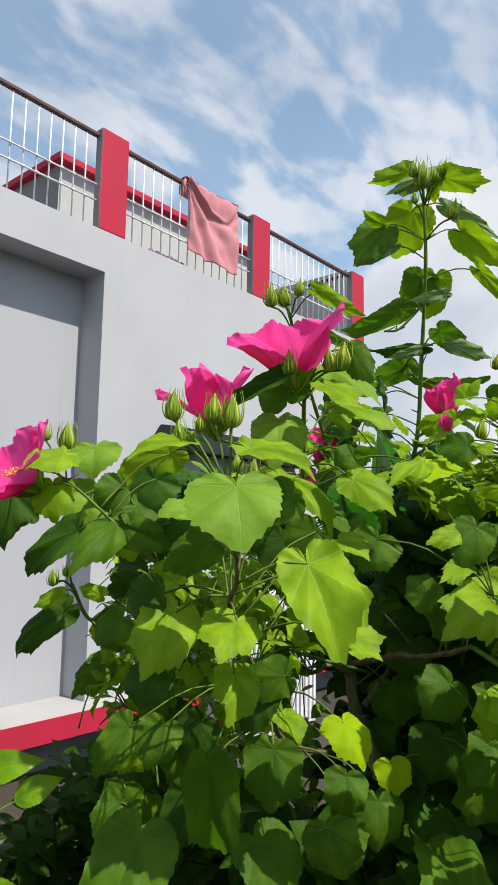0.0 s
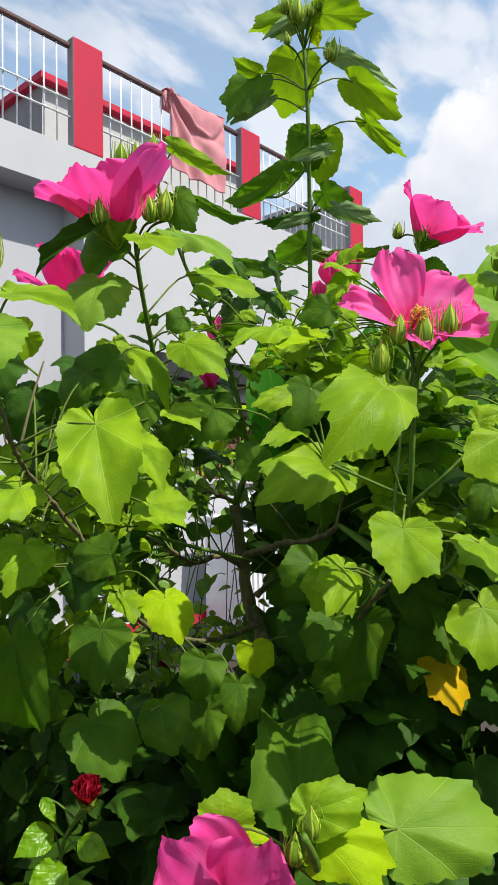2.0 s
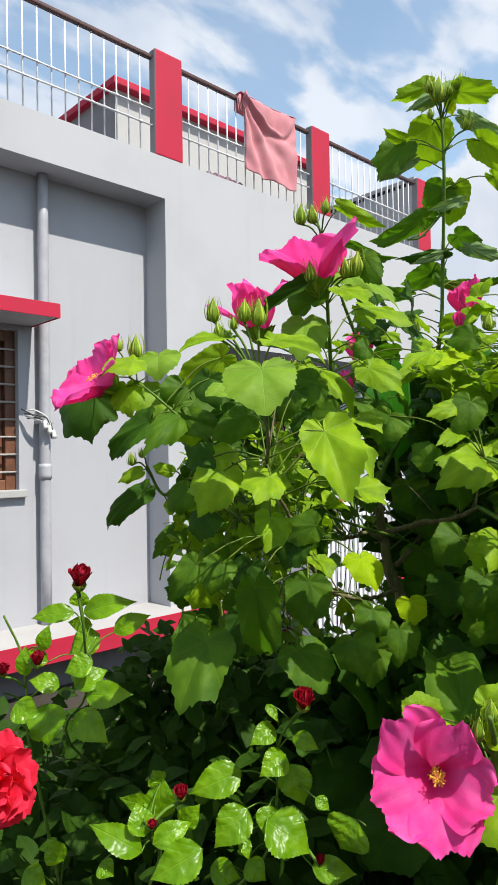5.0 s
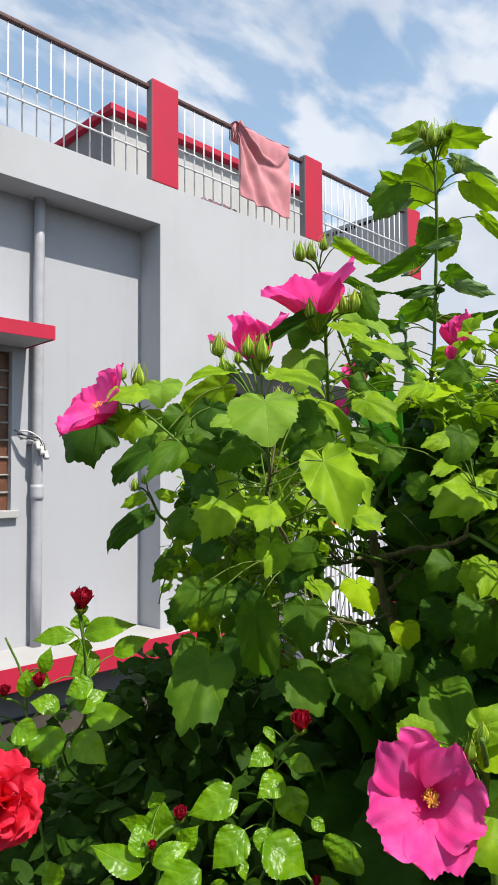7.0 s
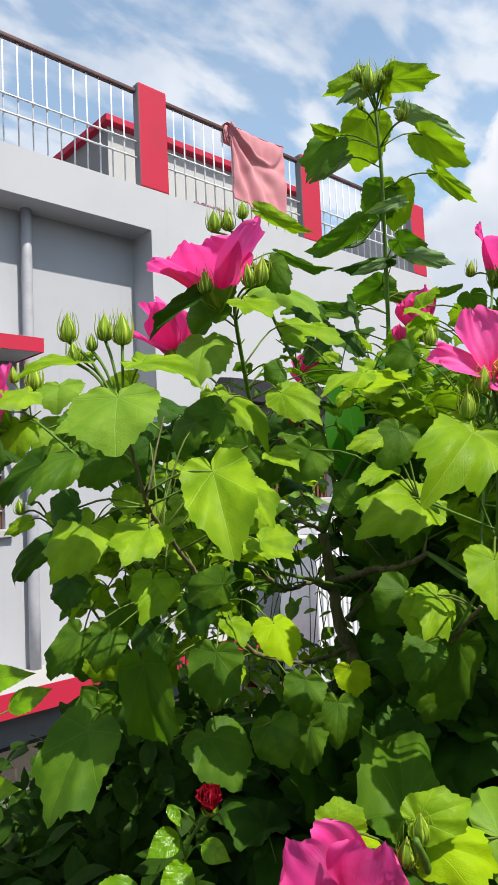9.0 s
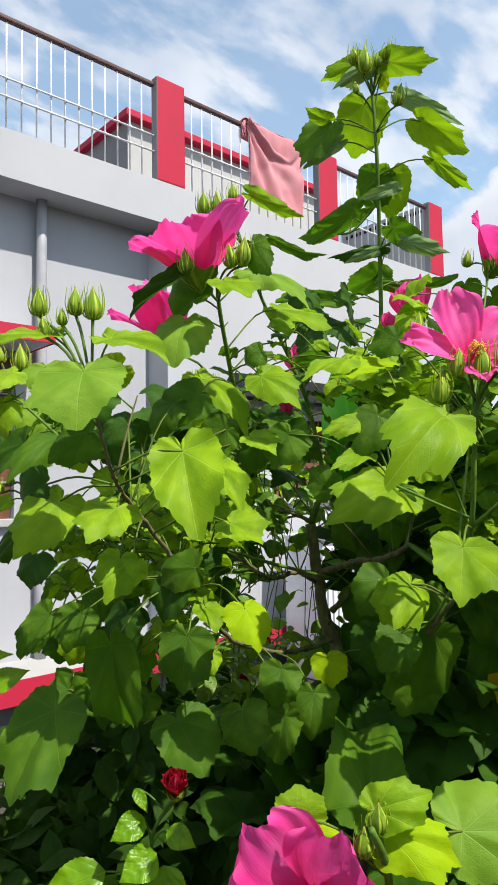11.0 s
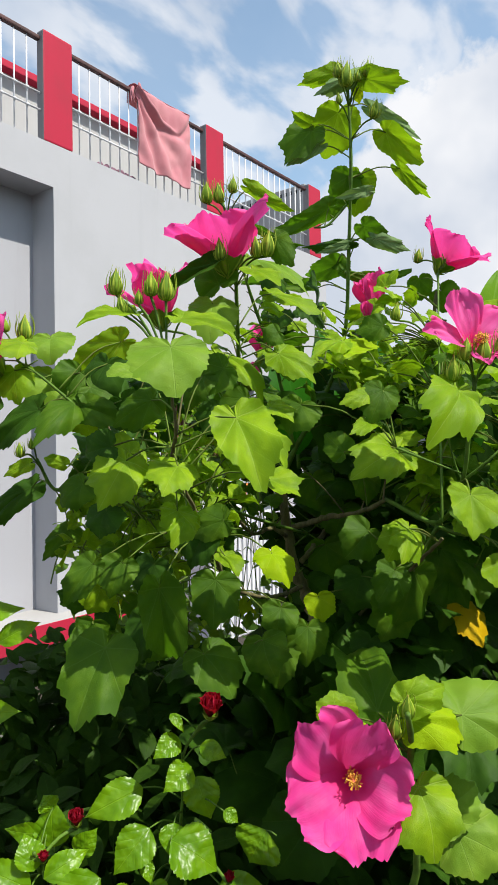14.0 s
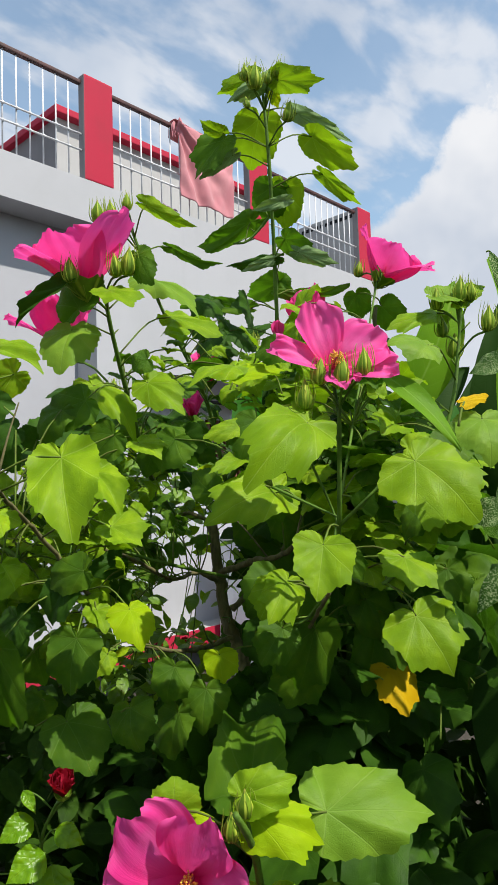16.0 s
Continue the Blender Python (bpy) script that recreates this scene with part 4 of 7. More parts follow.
def petal(base, axis, out, length, width, lean0, lean1, seed, ruffle=0.05, cup=0.25, rows=18, cols=24):
    """One petal. axis: the flower's; out: the side it leans to; lean: degrees from the axis at its foot and at its end."""
    rnd = random.Random(seed)
    a, out = Vector(axis), Vector(out)
    side = a.cross(out).normalized()
    verts, uvs, faces = [], [], []
    p = Vector(base)
    ph1, ph2, ph3 = rnd.uniform(0, 6), rnd.uniform(0, 6), rnd.uniform(0, 6)
    for j in range(rows + 1):
        v = j / rows
        lean = radians(lean0 + (lean1 - lean0) * v**1.2)
        way = a * math.cos(lean) + out * math.sin(lean)
        normal = a * math.sin(lean) - out * math.cos(lean)
        if j:
            p = p + way * length / rows
        w = width * 0.5 * (0.26 + 0.74 * math.sin(math.pi * 0.5 * min(1, v / 0.74)) ** 1.05) * (1 - max(0, (v - 0.78) / 0.22) ** 2.4 * 0.34)
        for i in range(cols + 1):
            s = i / cols * 2 - 1
            edge = max(abs(s), v) ** 3
            z = cup * s * s * w * (1 - 0.5 * v) + ruffle * length * edge * math.sin(4.6 * s + 3 * v + ph1) * (0.4 + v) * 0.9
            z += ruffle * 0.5 * length * edge * math.sin(15 * s + ph2) + 0.012 * length * math.sin(9 * v + 4 * s + ph3)
            top = -0.10 * length * abs(s) ** 2.6 * v**3 + 0.045 * length * v**5 * math.sin(5.5 * s + ph3) + 0.014 * length * v**8 * math.sin(24 * s + ph1) + 0.010 * length * v**8 * math.sin(41 * s + ph2)
            verts.append(p + side * s * w + normal * z + way * top)
            uvs.append((s * 0.5, v))
    for j in range(rows):
        for i in range(cols):
            q = j * (cols + 1) + i
            faces.append((q, q + 1, q + cols + 2, q + cols + 1))
    return verts, faces, uvs


SHAPES = {
    # each petal: turn round the axis, lean at the foot and the end, length, width
    "face": [(128, 44, 66, 1.26, 1.12), (74, 38, 52, 1.16, 0.96), (-24, 42, 62, 0.98, 1.10), (-85, 52, 78, 1.12, 1.08), (205, 52, 78, 1.10, 1.22)],
    "cup": [(186, 46, 56, 1.02, 0.95), (240, 30, 40, 0.86, 1.15), (352, 36, 42, 1.15, 1.35), (85, 20, 30, 0.78, 1.1), (140, 32, 40, 0.88, 1.0)],
    "vase": [(205, 18, 26, 1.0, 0.85), (255, 25, 40, 0.85, 0.7), (2, 30, 36, 1.05, 0.62), (178, 45, 62, 0.98, 0.6), (85, 20, 30, 0.85, 0.7)],
    "tilted": [(80, 50, 62, 0.98, 0.5), (150, 42, 52, 1.0, 1.1), (215, 42, 50, 1.1, 1.2), (275, 46, 58, 1.05, 1.3), (340, 50, 66, 0.72, 0.95)],
    "ragged": [(108, 55, 68, 1.10, 0.76), (33, 60, 78, 0.98, 0.95), (166, 62, 86, 1.06, 0.60), (-6, 64, 90, 1.0, 0.74), (-72, 60, 80, 0.5, 0.6)],
    "side": [(178, 42, 50, 1.10, 0.46), (268, 20, 34, 0.80, 1.12), (-4, 40, 54, 1.02, 0.80), (80, 30, 44, 0.85, 1.0), (130, 34, 46, 0.75, 0.7)],
    "half": [(90, 14, 12, 1.0, 0.7), (162, 20, 24, 0.85, 0.75), (234, 24, 34, 0.75, 0.7), (306, 20, 26, 0.85, 0.75), (18, 16, 18, 0.95, 0.7)],
}


def flower(centre, axis, radius, seed, shape="cup", turn=0.0):
    """A pink mallow flower: five petals, the stamen column, the calyx and its stalk."""
    a = Vector(axis).normalized()
    up = Vector((0, 0, 1))
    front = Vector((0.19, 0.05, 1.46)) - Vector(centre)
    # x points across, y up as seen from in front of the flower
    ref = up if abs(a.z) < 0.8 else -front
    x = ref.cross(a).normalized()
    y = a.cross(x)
    root = adopt(new("flower"), PLANT["root"])
    root.location = Vector(centre) - PLANT["root"].location
    root.matrix_parent_inverse.identity()
    root.empty_display_size = 0.02
    tagged(root, {"face": "wide open pink mallow flower with a yellow stamen column", "cup": "cup-shaped pink mallow flower seen from the side", "vase": "vase-shaped pink mallow flower opening upwards", "tilted": "open pink mallow flower tilted towards the ground", "ragged": "pink mallow flower with uneven petals and water drops", "side": "pink mallow flower turned to the side", "half": "half-closed deep pink mallow flower"}[shape])
    o = Vector((0, 0, 0))
    for k, (ang, l0, l1, ln, wd) in enumerate(SHAPES[shape]):
        r = radians(ang + turn)
        out = x * math.cos(r) + y * math.sin(r)
        v, f, uv = petal(o + a * (0.001 * k), a, out, radius * ln, radius * wd, l0, l1, seed * 11 + k, ruffle={"ragged": 0.075, "face": 0.032}.get(shape, 0.05))
        piece("petal", mesh_of("petal", v, f, [petal_light if shape == "ragged" else petal_pink], uvs=uv), root)
    rnd = random.Random(seed)
    reach = radius * 0.42
    bend = -y * radius * 0.05
    path = smooth_path([o, a * reach * 0.5, a * reach + bend], 4)
    v, f = tube_data(path, radius * 0.035, radius * 0.022, 8)
    slots = [1] * len(f)
    for k in range(70):
        at = path[rnd.randrange(4, len(path))] + a * rnd.uniform(-0.04, 0.05) * radius
        d = (x * rnd.uniform(-1, 1) + y * rnd.uniform(-1, 1) + a * rnd.uniform(-0.3, 0.8)).normalized()
        end = at + d * radius * rnd.uniform(0.07, 0.13)
        tv, tf = tube_data([at, end], radius * 0.006, radius * 0.006, 3)
        f += [tuple(i + len(v) for i in q) for q in tf]
        slots += [0] * len(tf)
        v += tv
        c = radius * 0.016
        n0 = len(v)
        v += [end + x * c, end + y * c, end + a * c, end - x * c, end - y * c, end - a * c]
        for q in ((0, 1, 2), (1, 3, 2), (3, 4, 2), (4, 0, 2), (1, 0, 5), (3, 1, 5), (4, 3, 5), (0, 4, 5)):
            f.append(tuple(i + n0 for i in q))
            slots.append(0)
    piece("stamen_column", mesh_of("stamen_column", v, f, [stamen_yellow, stamen_pink], slots), root, "yellow stamens on a pale column")
    v, f, uv = [], [], []
    for k in range(5):
        r = radians(72 * k + 36)
        out = x * math.cos(r) + y * math.sin(r)
        pv, pf, puv = petal(o - a * radius * 0.10, a, out, radius * 0.40, radius * 0.30, 55, 40, seed + k, 0.01, 0.3, 6, 6)
        f += [tuple(i + len(v) for i in q) for q in pf]
        v += pv
        uv += puv
    for k in range(8):
        r = 2 * math.pi * k / 8
        out = x * math.cos(r) + y * math.sin(r)
        tv, tf = tube_data(smooth_path([-a * radius * 0.12, out * radius * 0.14 - a * radius * 0.02, out * radius * 0.22 + a * radius * 0.12], 3), radius * 0.015, radius * 0.004, 4)
        f += [tuple(i + len(v) for i in q) for q in tf]
        v += tv
        uv += [(0.1, 0.5)] * len(tv)
    piece("calyx", mesh_of("calyx", v, f, [bud_green], uvs=uv), root, "green calyx with narrow bracts")
    base = Vector(centre) - a * radius * 0.1
    path = [q - Vector(centre) for q in stalk(base, a, rnd, 0.25)]
    v, f = tube_data(path, 0.0014, 0.0018, 6)
    piece("flower_stalk", mesh_of("flower_stalk", v, f, [stem_green]), root)
    return root


def double_flower(centre, axis, radius, seed):
    """A full red flower: many ruffled petals packed in a ball."""
    rnd = random.Random(seed)
    x, y, a = frame_of(axis)
    root = adopt(new("flower"), PLANT["root"])
    root.location = Vector(centre) - PLANT["root"].location
    root.matrix_parent_inverse.identity()
    tagged(root, "full double red flower with many ruffled petals")
    for k in range(18):
        ring = k / 17
        r = 2.4 * k
        out = x * math.cos(r) + y * math.sin(r)
        v, f, uv = petal(-a * radius * 0.35 * ring, a, out, radius * (0.72 + 0.4 * ring), radius * 1.05, 8 + 55 * ring, 22 + 90 * ring, seed * 3 + k, 0.065, 0.3, 14, 14)
        piece("petal", mesh_of("petal", v, f, [petal_red], uvs=uv), root)
    return root


def red_bud(base, axis, size, seed):
    """A rolled red bud half open above its green calyx."""
    rnd = random.Random(seed)
    x, y, a = frame_of(axis)
    base = Vector(base)
    root = adopt(new("flower_bud"), PLANT["root"])
    root.location = base - PLANT["root"].location
    root.matrix_parent_inverse.identity()
    tagged(root, "tightly rolled dark red flower bud")
    for k in range(11):
        ring = k / 10
        r = 2.4 * k + rnd.random()
        out = x * math.cos(r) + y * math.sin(r)
        v, f, uv = petal(out * size * 0.04 + a * size * 0.15, a, out, size * (0.85 - 0.14 * ring), size * 0.60, 8 + 30 * ring, -20 + 44 * ring, seed + k, 0.045, 0.8, 12, 12)
        piece("petal", mesh_of("petal", v, f, [petal_crimson], uvs=uv), root)
    v, f, uv = [], [], []
    for k in range(5):
        r = radians(72 * k)
        out = x * math.cos(r) + y * math.sin(r)
        pv, pf, puv = petal(Vector((0, 0, 0)), a, out, size * 0.42, size * 0.34, 75, 8, seed + k, 0.01, 0.4, 6, 6)
        f += [tuple(i + len(v) for i in q) for q in pf]
        v += pv
        uv += puv
    piece("calyx", mesh_of("calyx", v, f, [bud_green], uvs=uv), root)
    path = [q - base for q in stalk(base, a, rnd, 0.2)]
    v, f = tube_data(path, 0.0018, 0.0020, 6)
    piece("bud_stalk", mesh_of("bud_stalk", v, f, [stem_green]), root)
    return root


def colour_bud(base, axis, size, seed):
    """A bud just opening: the rolled pink petals show above the calyx."""
    ob = bud(base, axis, size * 0.78, seed)
    x, y, a = frame_of(axis)
    v, f, uv = [], [], []
    for k in range(4):
        r = 1.6 * k
        out = x * math.cos(r) + y * math.sin(r)
        pv, pf, puv = petal(Vector(base) + a * size * 0.45, a, out, size * 0.5, size * 0.34, 12, -12, seed + k, 0.02, 0.8, 8, 8)
        f += [tuple(i + len(v) for i in q) for q in pf]
        v += pv
        uv += puv
    roll = piece("petal_roll", mesh_of("petal_roll", v, f, [petal_pink], uvs=uv), label="rolled dark pink petals")
    roll.parent = ob
    roll.matrix_parent_inverse = ob.matrix_parent_inverse @ Matrix.Identity(4)
    roll.matrix_parent_inverse.identity()
    return ob


def in_gap(p):
    """True where the sun falls through the crown onto a lit leaf, so that no filler leaf stands there."""
    for q in SUN_GAPS:
        d = p - q
        along = d.dot(sun_from)
        if 0.0 < along < 0.8 and (d - sun_from * along).length < 0.045:
            return True
    # an opening low in the shrubs, through which the pale wall shows
    a, b = Vector((-0.56, 0.82, 1.325)), Vector((-1.27, 1.53, 1.18))
    u = (p - a).dot(b - a) / (b - a).length_squared
    if 0.0 < u < 1.0 and (p - a.lerp(b, u)).length < 0.085 + 0.09 * u and int(p.x * 9973) % 7:
        return True
    return False


def crown(centre, radii, count, size, make, seed, facing=(0.45, -0.1, 0.8), spread=0.7, keep=None):
    """Scatters count leaves inside an ellipsoid; make(base, tip, normal, width, seed) builds one."""
    rnd = random.Random(seed)
    made = 0
    tries = 0
    while made < count and tries < count * 30:
        tries += 1
        q = Vector((rnd.uniform(-1, 1), rnd.uniform(-1, 1), rnd.uniform(-1, 1)))
        if q.length > 1:
            continue
        p = Vector(centre) + Vector((q.x * radii[0], q.y * radii[1], q.z * radii[2]))
        if in_gap(p) or (keep and not keep(p)):
            continue
        n = (Vector(facing) + Vector((rnd.uniform(-1, 1), rnd.uniform(-1, 1), rnd.uniform(-1, 1))) * spread).normalized()
        way = Vector((rnd.uniform(-1, 1), rnd.uniform(-1, 1), rnd.uniform(-1.1, 0.25)))
        way = (way - n * way.dot(n)).normalized()
        s = size * rnd.uniform(0.65, 1.25)
        make(p, p + way * s, n, s * rnd.uniform(0.85, 1.1), seed * 1000 + made)
        made += 1


def joined_crown(name, label, centre, radii, count, size, material, seed, parent, aspect=0.5, facing=(0.45, -0.1, 0.8), spread=0.9, keep=None, polar=False):
    """Many small leaves joined in one mesh, too many to count."""
    verts, faces, uvs = [], [], []

    def add(base, tip, normal, width, s):
        o, x, y, n, length = place_of(base, tip, normal)
        if polar:
            v, f, u = blade_polar(1.0, s, 0.8, 0.15, samples=28, rings=2)
        else:
            v, f, u = blade_ovate(aspect, s, 0.82, 0.0, 0.12, rows=6, cols=2, table=LANCE)
        off = len(verts)
        verts.extend(o + (x * p[0] + y * p[1] + n * p[2]) * length for p in v)
        faces.extend(tuple(i + off for i in q) for q in f)
        uvs.extend(u)

    crown(centre, radii, count, size, add, seed, facing, spread, keep)
    ob = piece(name, mesh_of(name, verts, faces, [material], uvs=uvs))
    tagged(ob, label, kind="stuff")
    return adopt(ob, parent)


def start_plant(name, place, label, category="shrub"):
    BRANCHES.clear()
    PLANT["root"] = thing(name, place, label, category)
    return PLANT["root"]


# ---- the tall mallow shrub ----
mallow = start_plant("mallow_shrub", (-0.40, 0.72, 0.0), "tall pink-flowering mallow shrub with lobed bright green leaves")


def filler(material):
    return lambda base, tip, normal, width, seed: rose_leaf(base, tip, normal, width, material, seed + 500, lobes=0.3 + 0.17 * (seed % 6), reach=0.10)


stem("trunk", [(-0.420, 0.800, 0.000), (-0.430, 0.800, 0.600), (-0.448, 0.833, 1.109), (-0.483, 0.838, 1.201), (-0.510, 0.837, 1.264), (-0.534, 0.838, 1.388)], .0155, .012)
stem("leader", [(-0.534, 0.838, 1.388), (-0.515, 0.852, 1.445), (-0.487, 0.875, 1.506), (-0.455, 0.886, 1.574), (-0.431, 0.878, 1.638), (-0.415, 0.861, 1.735), (-0.388, 0.825, 1.875), (-0.384, 0.810, 1.994)], .0068, .0030)
stem("branch", [(-0.490, 0.830, 1.232), (-0.493, 0.774, 1.228), (-0.492, 0.721, 1.235), (-0.487, 0.644, 1.266), (-0.462, 0.583, 1.324), (-0.447, 0.541, 1.365), (-0.433, 0.498, 1.407), (-0.405, 0.454, 1.438), (-0.360, 0.412, 1.467), (-0.351, 0.390, 1.531)], .0050, .0022)
stem("branch", [(-0.517, 0.829, 1.309), (-0.523, 0.797, 1.324), (-0.521, 0.745, 1.321), (-0.501, 0.681, 1.351), (-0.483, 0.615, 1.375)], .005, .003)
stem("branch", [(-0.513, 0.833, 1.321), (-0.443, 0.828, 1.341), (-0.369, 0.799, 1.355), (-0.314, 0.766, 1.376)], .0065, .0045)
stem("shoot", [(-0.314, 0.766, 1.376), (-0.224, 0.714, 1.354), (-0.170, 0.652, 1.406), (-0.155, 0.636, 1.468), (-0.144, 0.623, 1.509)], .004, .003)
stem("branch", [(-0.495, 0.837, 1.270), (-0.488, 0.883, 1.302), (-0.485, 0.937, 1.335), (-0.404, 0.953, 1.412), (-0.343, 0.974, 1.532), (-0.312, 0.955, 1.689)], .006, .004)
stem("shoot", [(-0.588, 0.815, 1.399), (-0.535, 0.727, 1.460), (-0.474, 0.657, 1.522), (-0.436, 0.608, 1.585), (-0.414, 0.578, 1.633), (-0.404, 0.566, 1.660), (-0.402, 0.554, 1.669)], .005, .003)
stem("branch", [(-0.532, 0.839, 1.391), (-0.559, 0.814, 1.407), (-0.588, 0.815, 1.399), (-0.611, 0.794, 1.431)], .005, .003)
stem("shoot", [(-0.515, 0.852, 1.445), (-0.528, 0.835, 1.553), (-0.527, 0.807, 1.604), (-0.526, 0.766, 1.665), (-0.518, 0.730, 1.707), (-0.526, 0.692, 1.804)], .005, .003)
stem("shoot", [(-0.314, 0.766, 1.376), (-0.205, 0.760, 1.336), (-0.184, 0.801, 1.387), (-0.153, 0.844, 1.518), (-0.150, 0.867, 1.598), (-0.145, 0.868, 1.650)], .004, .0025)
stem("branch", [(-0.448, 0.833, 1.109), (-0.386, 0.817, 1.202), (-0.256, 0.715, 1.298), (-0.204, 0.679, 1.340)], .0038, .0028)
stem("shoot", [(-0.360, 0.660, 0.720), (-0.215, 0.600, 0.980), (-0.205, 0.575, 1.090), (-0.186, 0.545, 1.160), (-0.176, 0.516, 1.201)], .006, .004)
stem("shoot", [(-0.480, 0.832, 1.314), (-0.500, 0.660, 1.366), (-0.560, 0.560, 1.431), (-0.600, 0.500, 1.493), (-0.640, 0.465, 1.540), (-0.680, 0.455, 1.565)], .0034, .0024)
stem("shoot", [(-0.550, 0.543, 1.367), (-0.621, 0.509, 1.414), (-0.661, 0.498, 1.396), (-0.676, 0.480, 1.438)], .004, .003)
stem("twig", [(-0.219, 0.717, 1.359), (-0.244, 0.697, 1.310), (-0.264, 0.680, 1.300)], .003, .002)
stem("twig", [(-0.405, 0.840, 1.814), (-0.427, 0.821, 1.783), (-0.443, 0.807, 1.779)], .003, .002)
stem("twig", [(-0.169, 0.624, 1.468), (-0.170, 0.595, 1.493), (-0.177, 0.645, 1.433), (-0.170, 0.652, 1.406)], .0022, .0015)
stem("twig", [(-0.240, 0.642, 1.443), (-0.204, 0.647, 1.428), (-0.171, 0.651, 1.415)], .0025, .0015)
stem("twig", [(-0.170, 0.652, 1.406), (-0.141, 0.650, 1.428), (-0.124, 0.665, 1.450)], .0025, .0018)
stem("twig", [(-0.203, 0.678, 1.359), (-0.302, 0.936, 1.698), (-0.296, 0.941, 1.719), (-0.293, 0.943, 1.730)], .0025, .0018)
rose_leaf((-0.349, 0.802, 1.970), (-0.298, 0.836, 1.963), (0.35, -0.65, -0.67), 0.040, leaf_sunlit, 1, lobes=1.3)
rose_leaf((-0.417, 0.832, 2.017), (-0.473, 0.812, 2.008), (0.35, -0.65, -0.67), 0.031, leaf_sunlit, 2, lobes=1.2)
rose_leaf((-0.367, 0.813, 1.987), (-0.427, 0.785, 1.965), (0.50, -0.80, -0.35), 0.028, leaf_under, 3, lobes=0.8)
rose_leaf((-0.411, 0.832, 1.954), (-0.454, 0.859, 1.905), (0.35, -0.65, -0.67), 0.075, leaf_sunlit, 4, lobes=0.5)
rose_leaf((-0.424, 0.773, 1.917), (-0.442, 0.747, 1.933), (0.35, -0.65, -0.67), 0.022, leaf_sunlit, 5, lobes=0.6)
rose_leaf((-0.424, 0.774, 1.908), (-0.460, 0.754, 1.859), (0.30, -0.94, 0.15), 0.063, leaf_half_shaded, 6, lobes=1.1)
rose_leaf((-0.417, 0.783, 1.887), (-0.463, 0.765, 1.864), (0.50, -0.80, -0.35), 0.020, leaf_under, 7, lobes=0.7)
rose_leaf((-0.373, 0.870, 1.961), (-0.318, 0.924, 1.918), (0.50, -0.80, -0.35), 0.027, leaf_under, 8, lobes=0.7)
rose_leaf((-0.361, 0.887, 1.929), (-0.326, 0.945, 1.891), (0.35, -0.65, -0.67), 0.047, leaf_sunlit, 9, lobes=0.9)
rose_leaf((-0.330, 0.867, 1.858), (-0.304, 0.917, 1.823), (0.35, -0.65, -0.67), 0.022, leaf_sunlit, 10, lobes=1.2)
rose_leaf((-0.406, 0.851, 1.862), (-0.439, 0.869, 1.827), (0.35, -0.65, -0.67), 0.056, leaf_half_shaded, 11, lobes=0.5)
rose_leaf((-0.394, 0.864, 1.861), (-0.423, 0.897, 1.814), (0.35, -0.65, -0.67), 0.054, leaf_sunlit, 12, lobes=0.4)
rose_leaf((-0.364, 0.828, 1.822), (-0.406, 0.805, 1.814), (0.50, -0.80, -0.35), 0.018, leaf_under, 13, lobes=0.6)
rose_leaf((-0.428, 0.827, 1.811), (-0.513, 0.802, 1.791), (0.35, -0.65, -0.67), 0.040, leaf_half_shaded, 14, lobes=0.5)
rose_leaf((-0.502, 0.747, 1.775), (-0.453, 0.797, 1.752), (0.35, -0.65, -0.67), 0.018, leaf_half_shaded, 15, lobes=0.6)
rose_leaf((-0.377, 0.840, 1.776), (-0.357, 0.878, 1.750), (0.35, -0.65, -0.67), 0.038, leaf_half_shaded, 16, lobes=0.6)
rose_leaf((-0.366, 0.854, 1.758), (-0.324, 0.889, 1.739), (0.50, -0.80, -0.35), 0.025, leaf_under, 17, lobes=0.9)
rose_leaf((-0.410, 0.852, 1.761), (-0.482, 0.829, 1.761), (0.30, -0.94, 0.15), 0.020, leaf_shaded, 18, lobes=0.8)
rose_leaf((-0.409, 0.853, 1.759), (-0.454, 0.830, 1.747), (0.50, -0.80, -0.35), 0.016, leaf_under, 19, lobes=0.6)
rose_leaf((-0.485, 0.950, 1.763), (-0.542, 0.934, 1.750), (0.35, -0.65, -0.67), 0.051, leaf_half_shaded, 20, lobes=0.5)
rose_leaf((-0.485, 0.950, 1.766), (-0.460, 0.955, 1.745), (0.30, -0.94, 0.15), 0.032, leaf_half_shaded, 21, lobes=0.5)
rose_leaf((-0.415, 0.920, 1.724), (-0.350, 0.950, 1.729), (0.35, -0.65, -0.67), 0.022, leaf_half_shaded, 22, lobes=0.6)
rose_leaf((-0.439, 0.894, 1.728), (-0.392, 0.905, 1.705), (0.30, -0.94, 0.15), 0.018, leaf_half_shaded, 23, lobes=0.6)
rose_leaf((-0.373, 0.820, 1.973), (-0.377, 0.835, 1.956), (0.35, -0.65, -0.67), 0.019, leaf_lime, 24, lobes=0.6)
rose_leaf((-0.456, 0.667, 1.798), (-0.417, 0.716, 1.771), (0.35, -0.65, -0.67), 0.023, leaf_sunlit, 25, lobes=0.5)
rose_leaf((-0.350, 0.570, 1.685), (-0.327, 0.571, 1.648), (0.30, -0.94, 0.15), 0.033, leaf_half_shaded, 26, lobes=0.4)
rose_leaf((-0.456, 0.668, 1.701), (-0.366, 0.669, 1.638), (0.55, -0.30, 0.78), 0.052, leaf_pale, 27, lobes=0.3, droop=0.06)
rose_leaf((-0.440, 0.690, 1.657), (-0.380, 0.715, 1.624), (0.55, -0.30, 0.78), 0.053, leaf_sunlit, 28, lobes=0.3, droop=0.06)
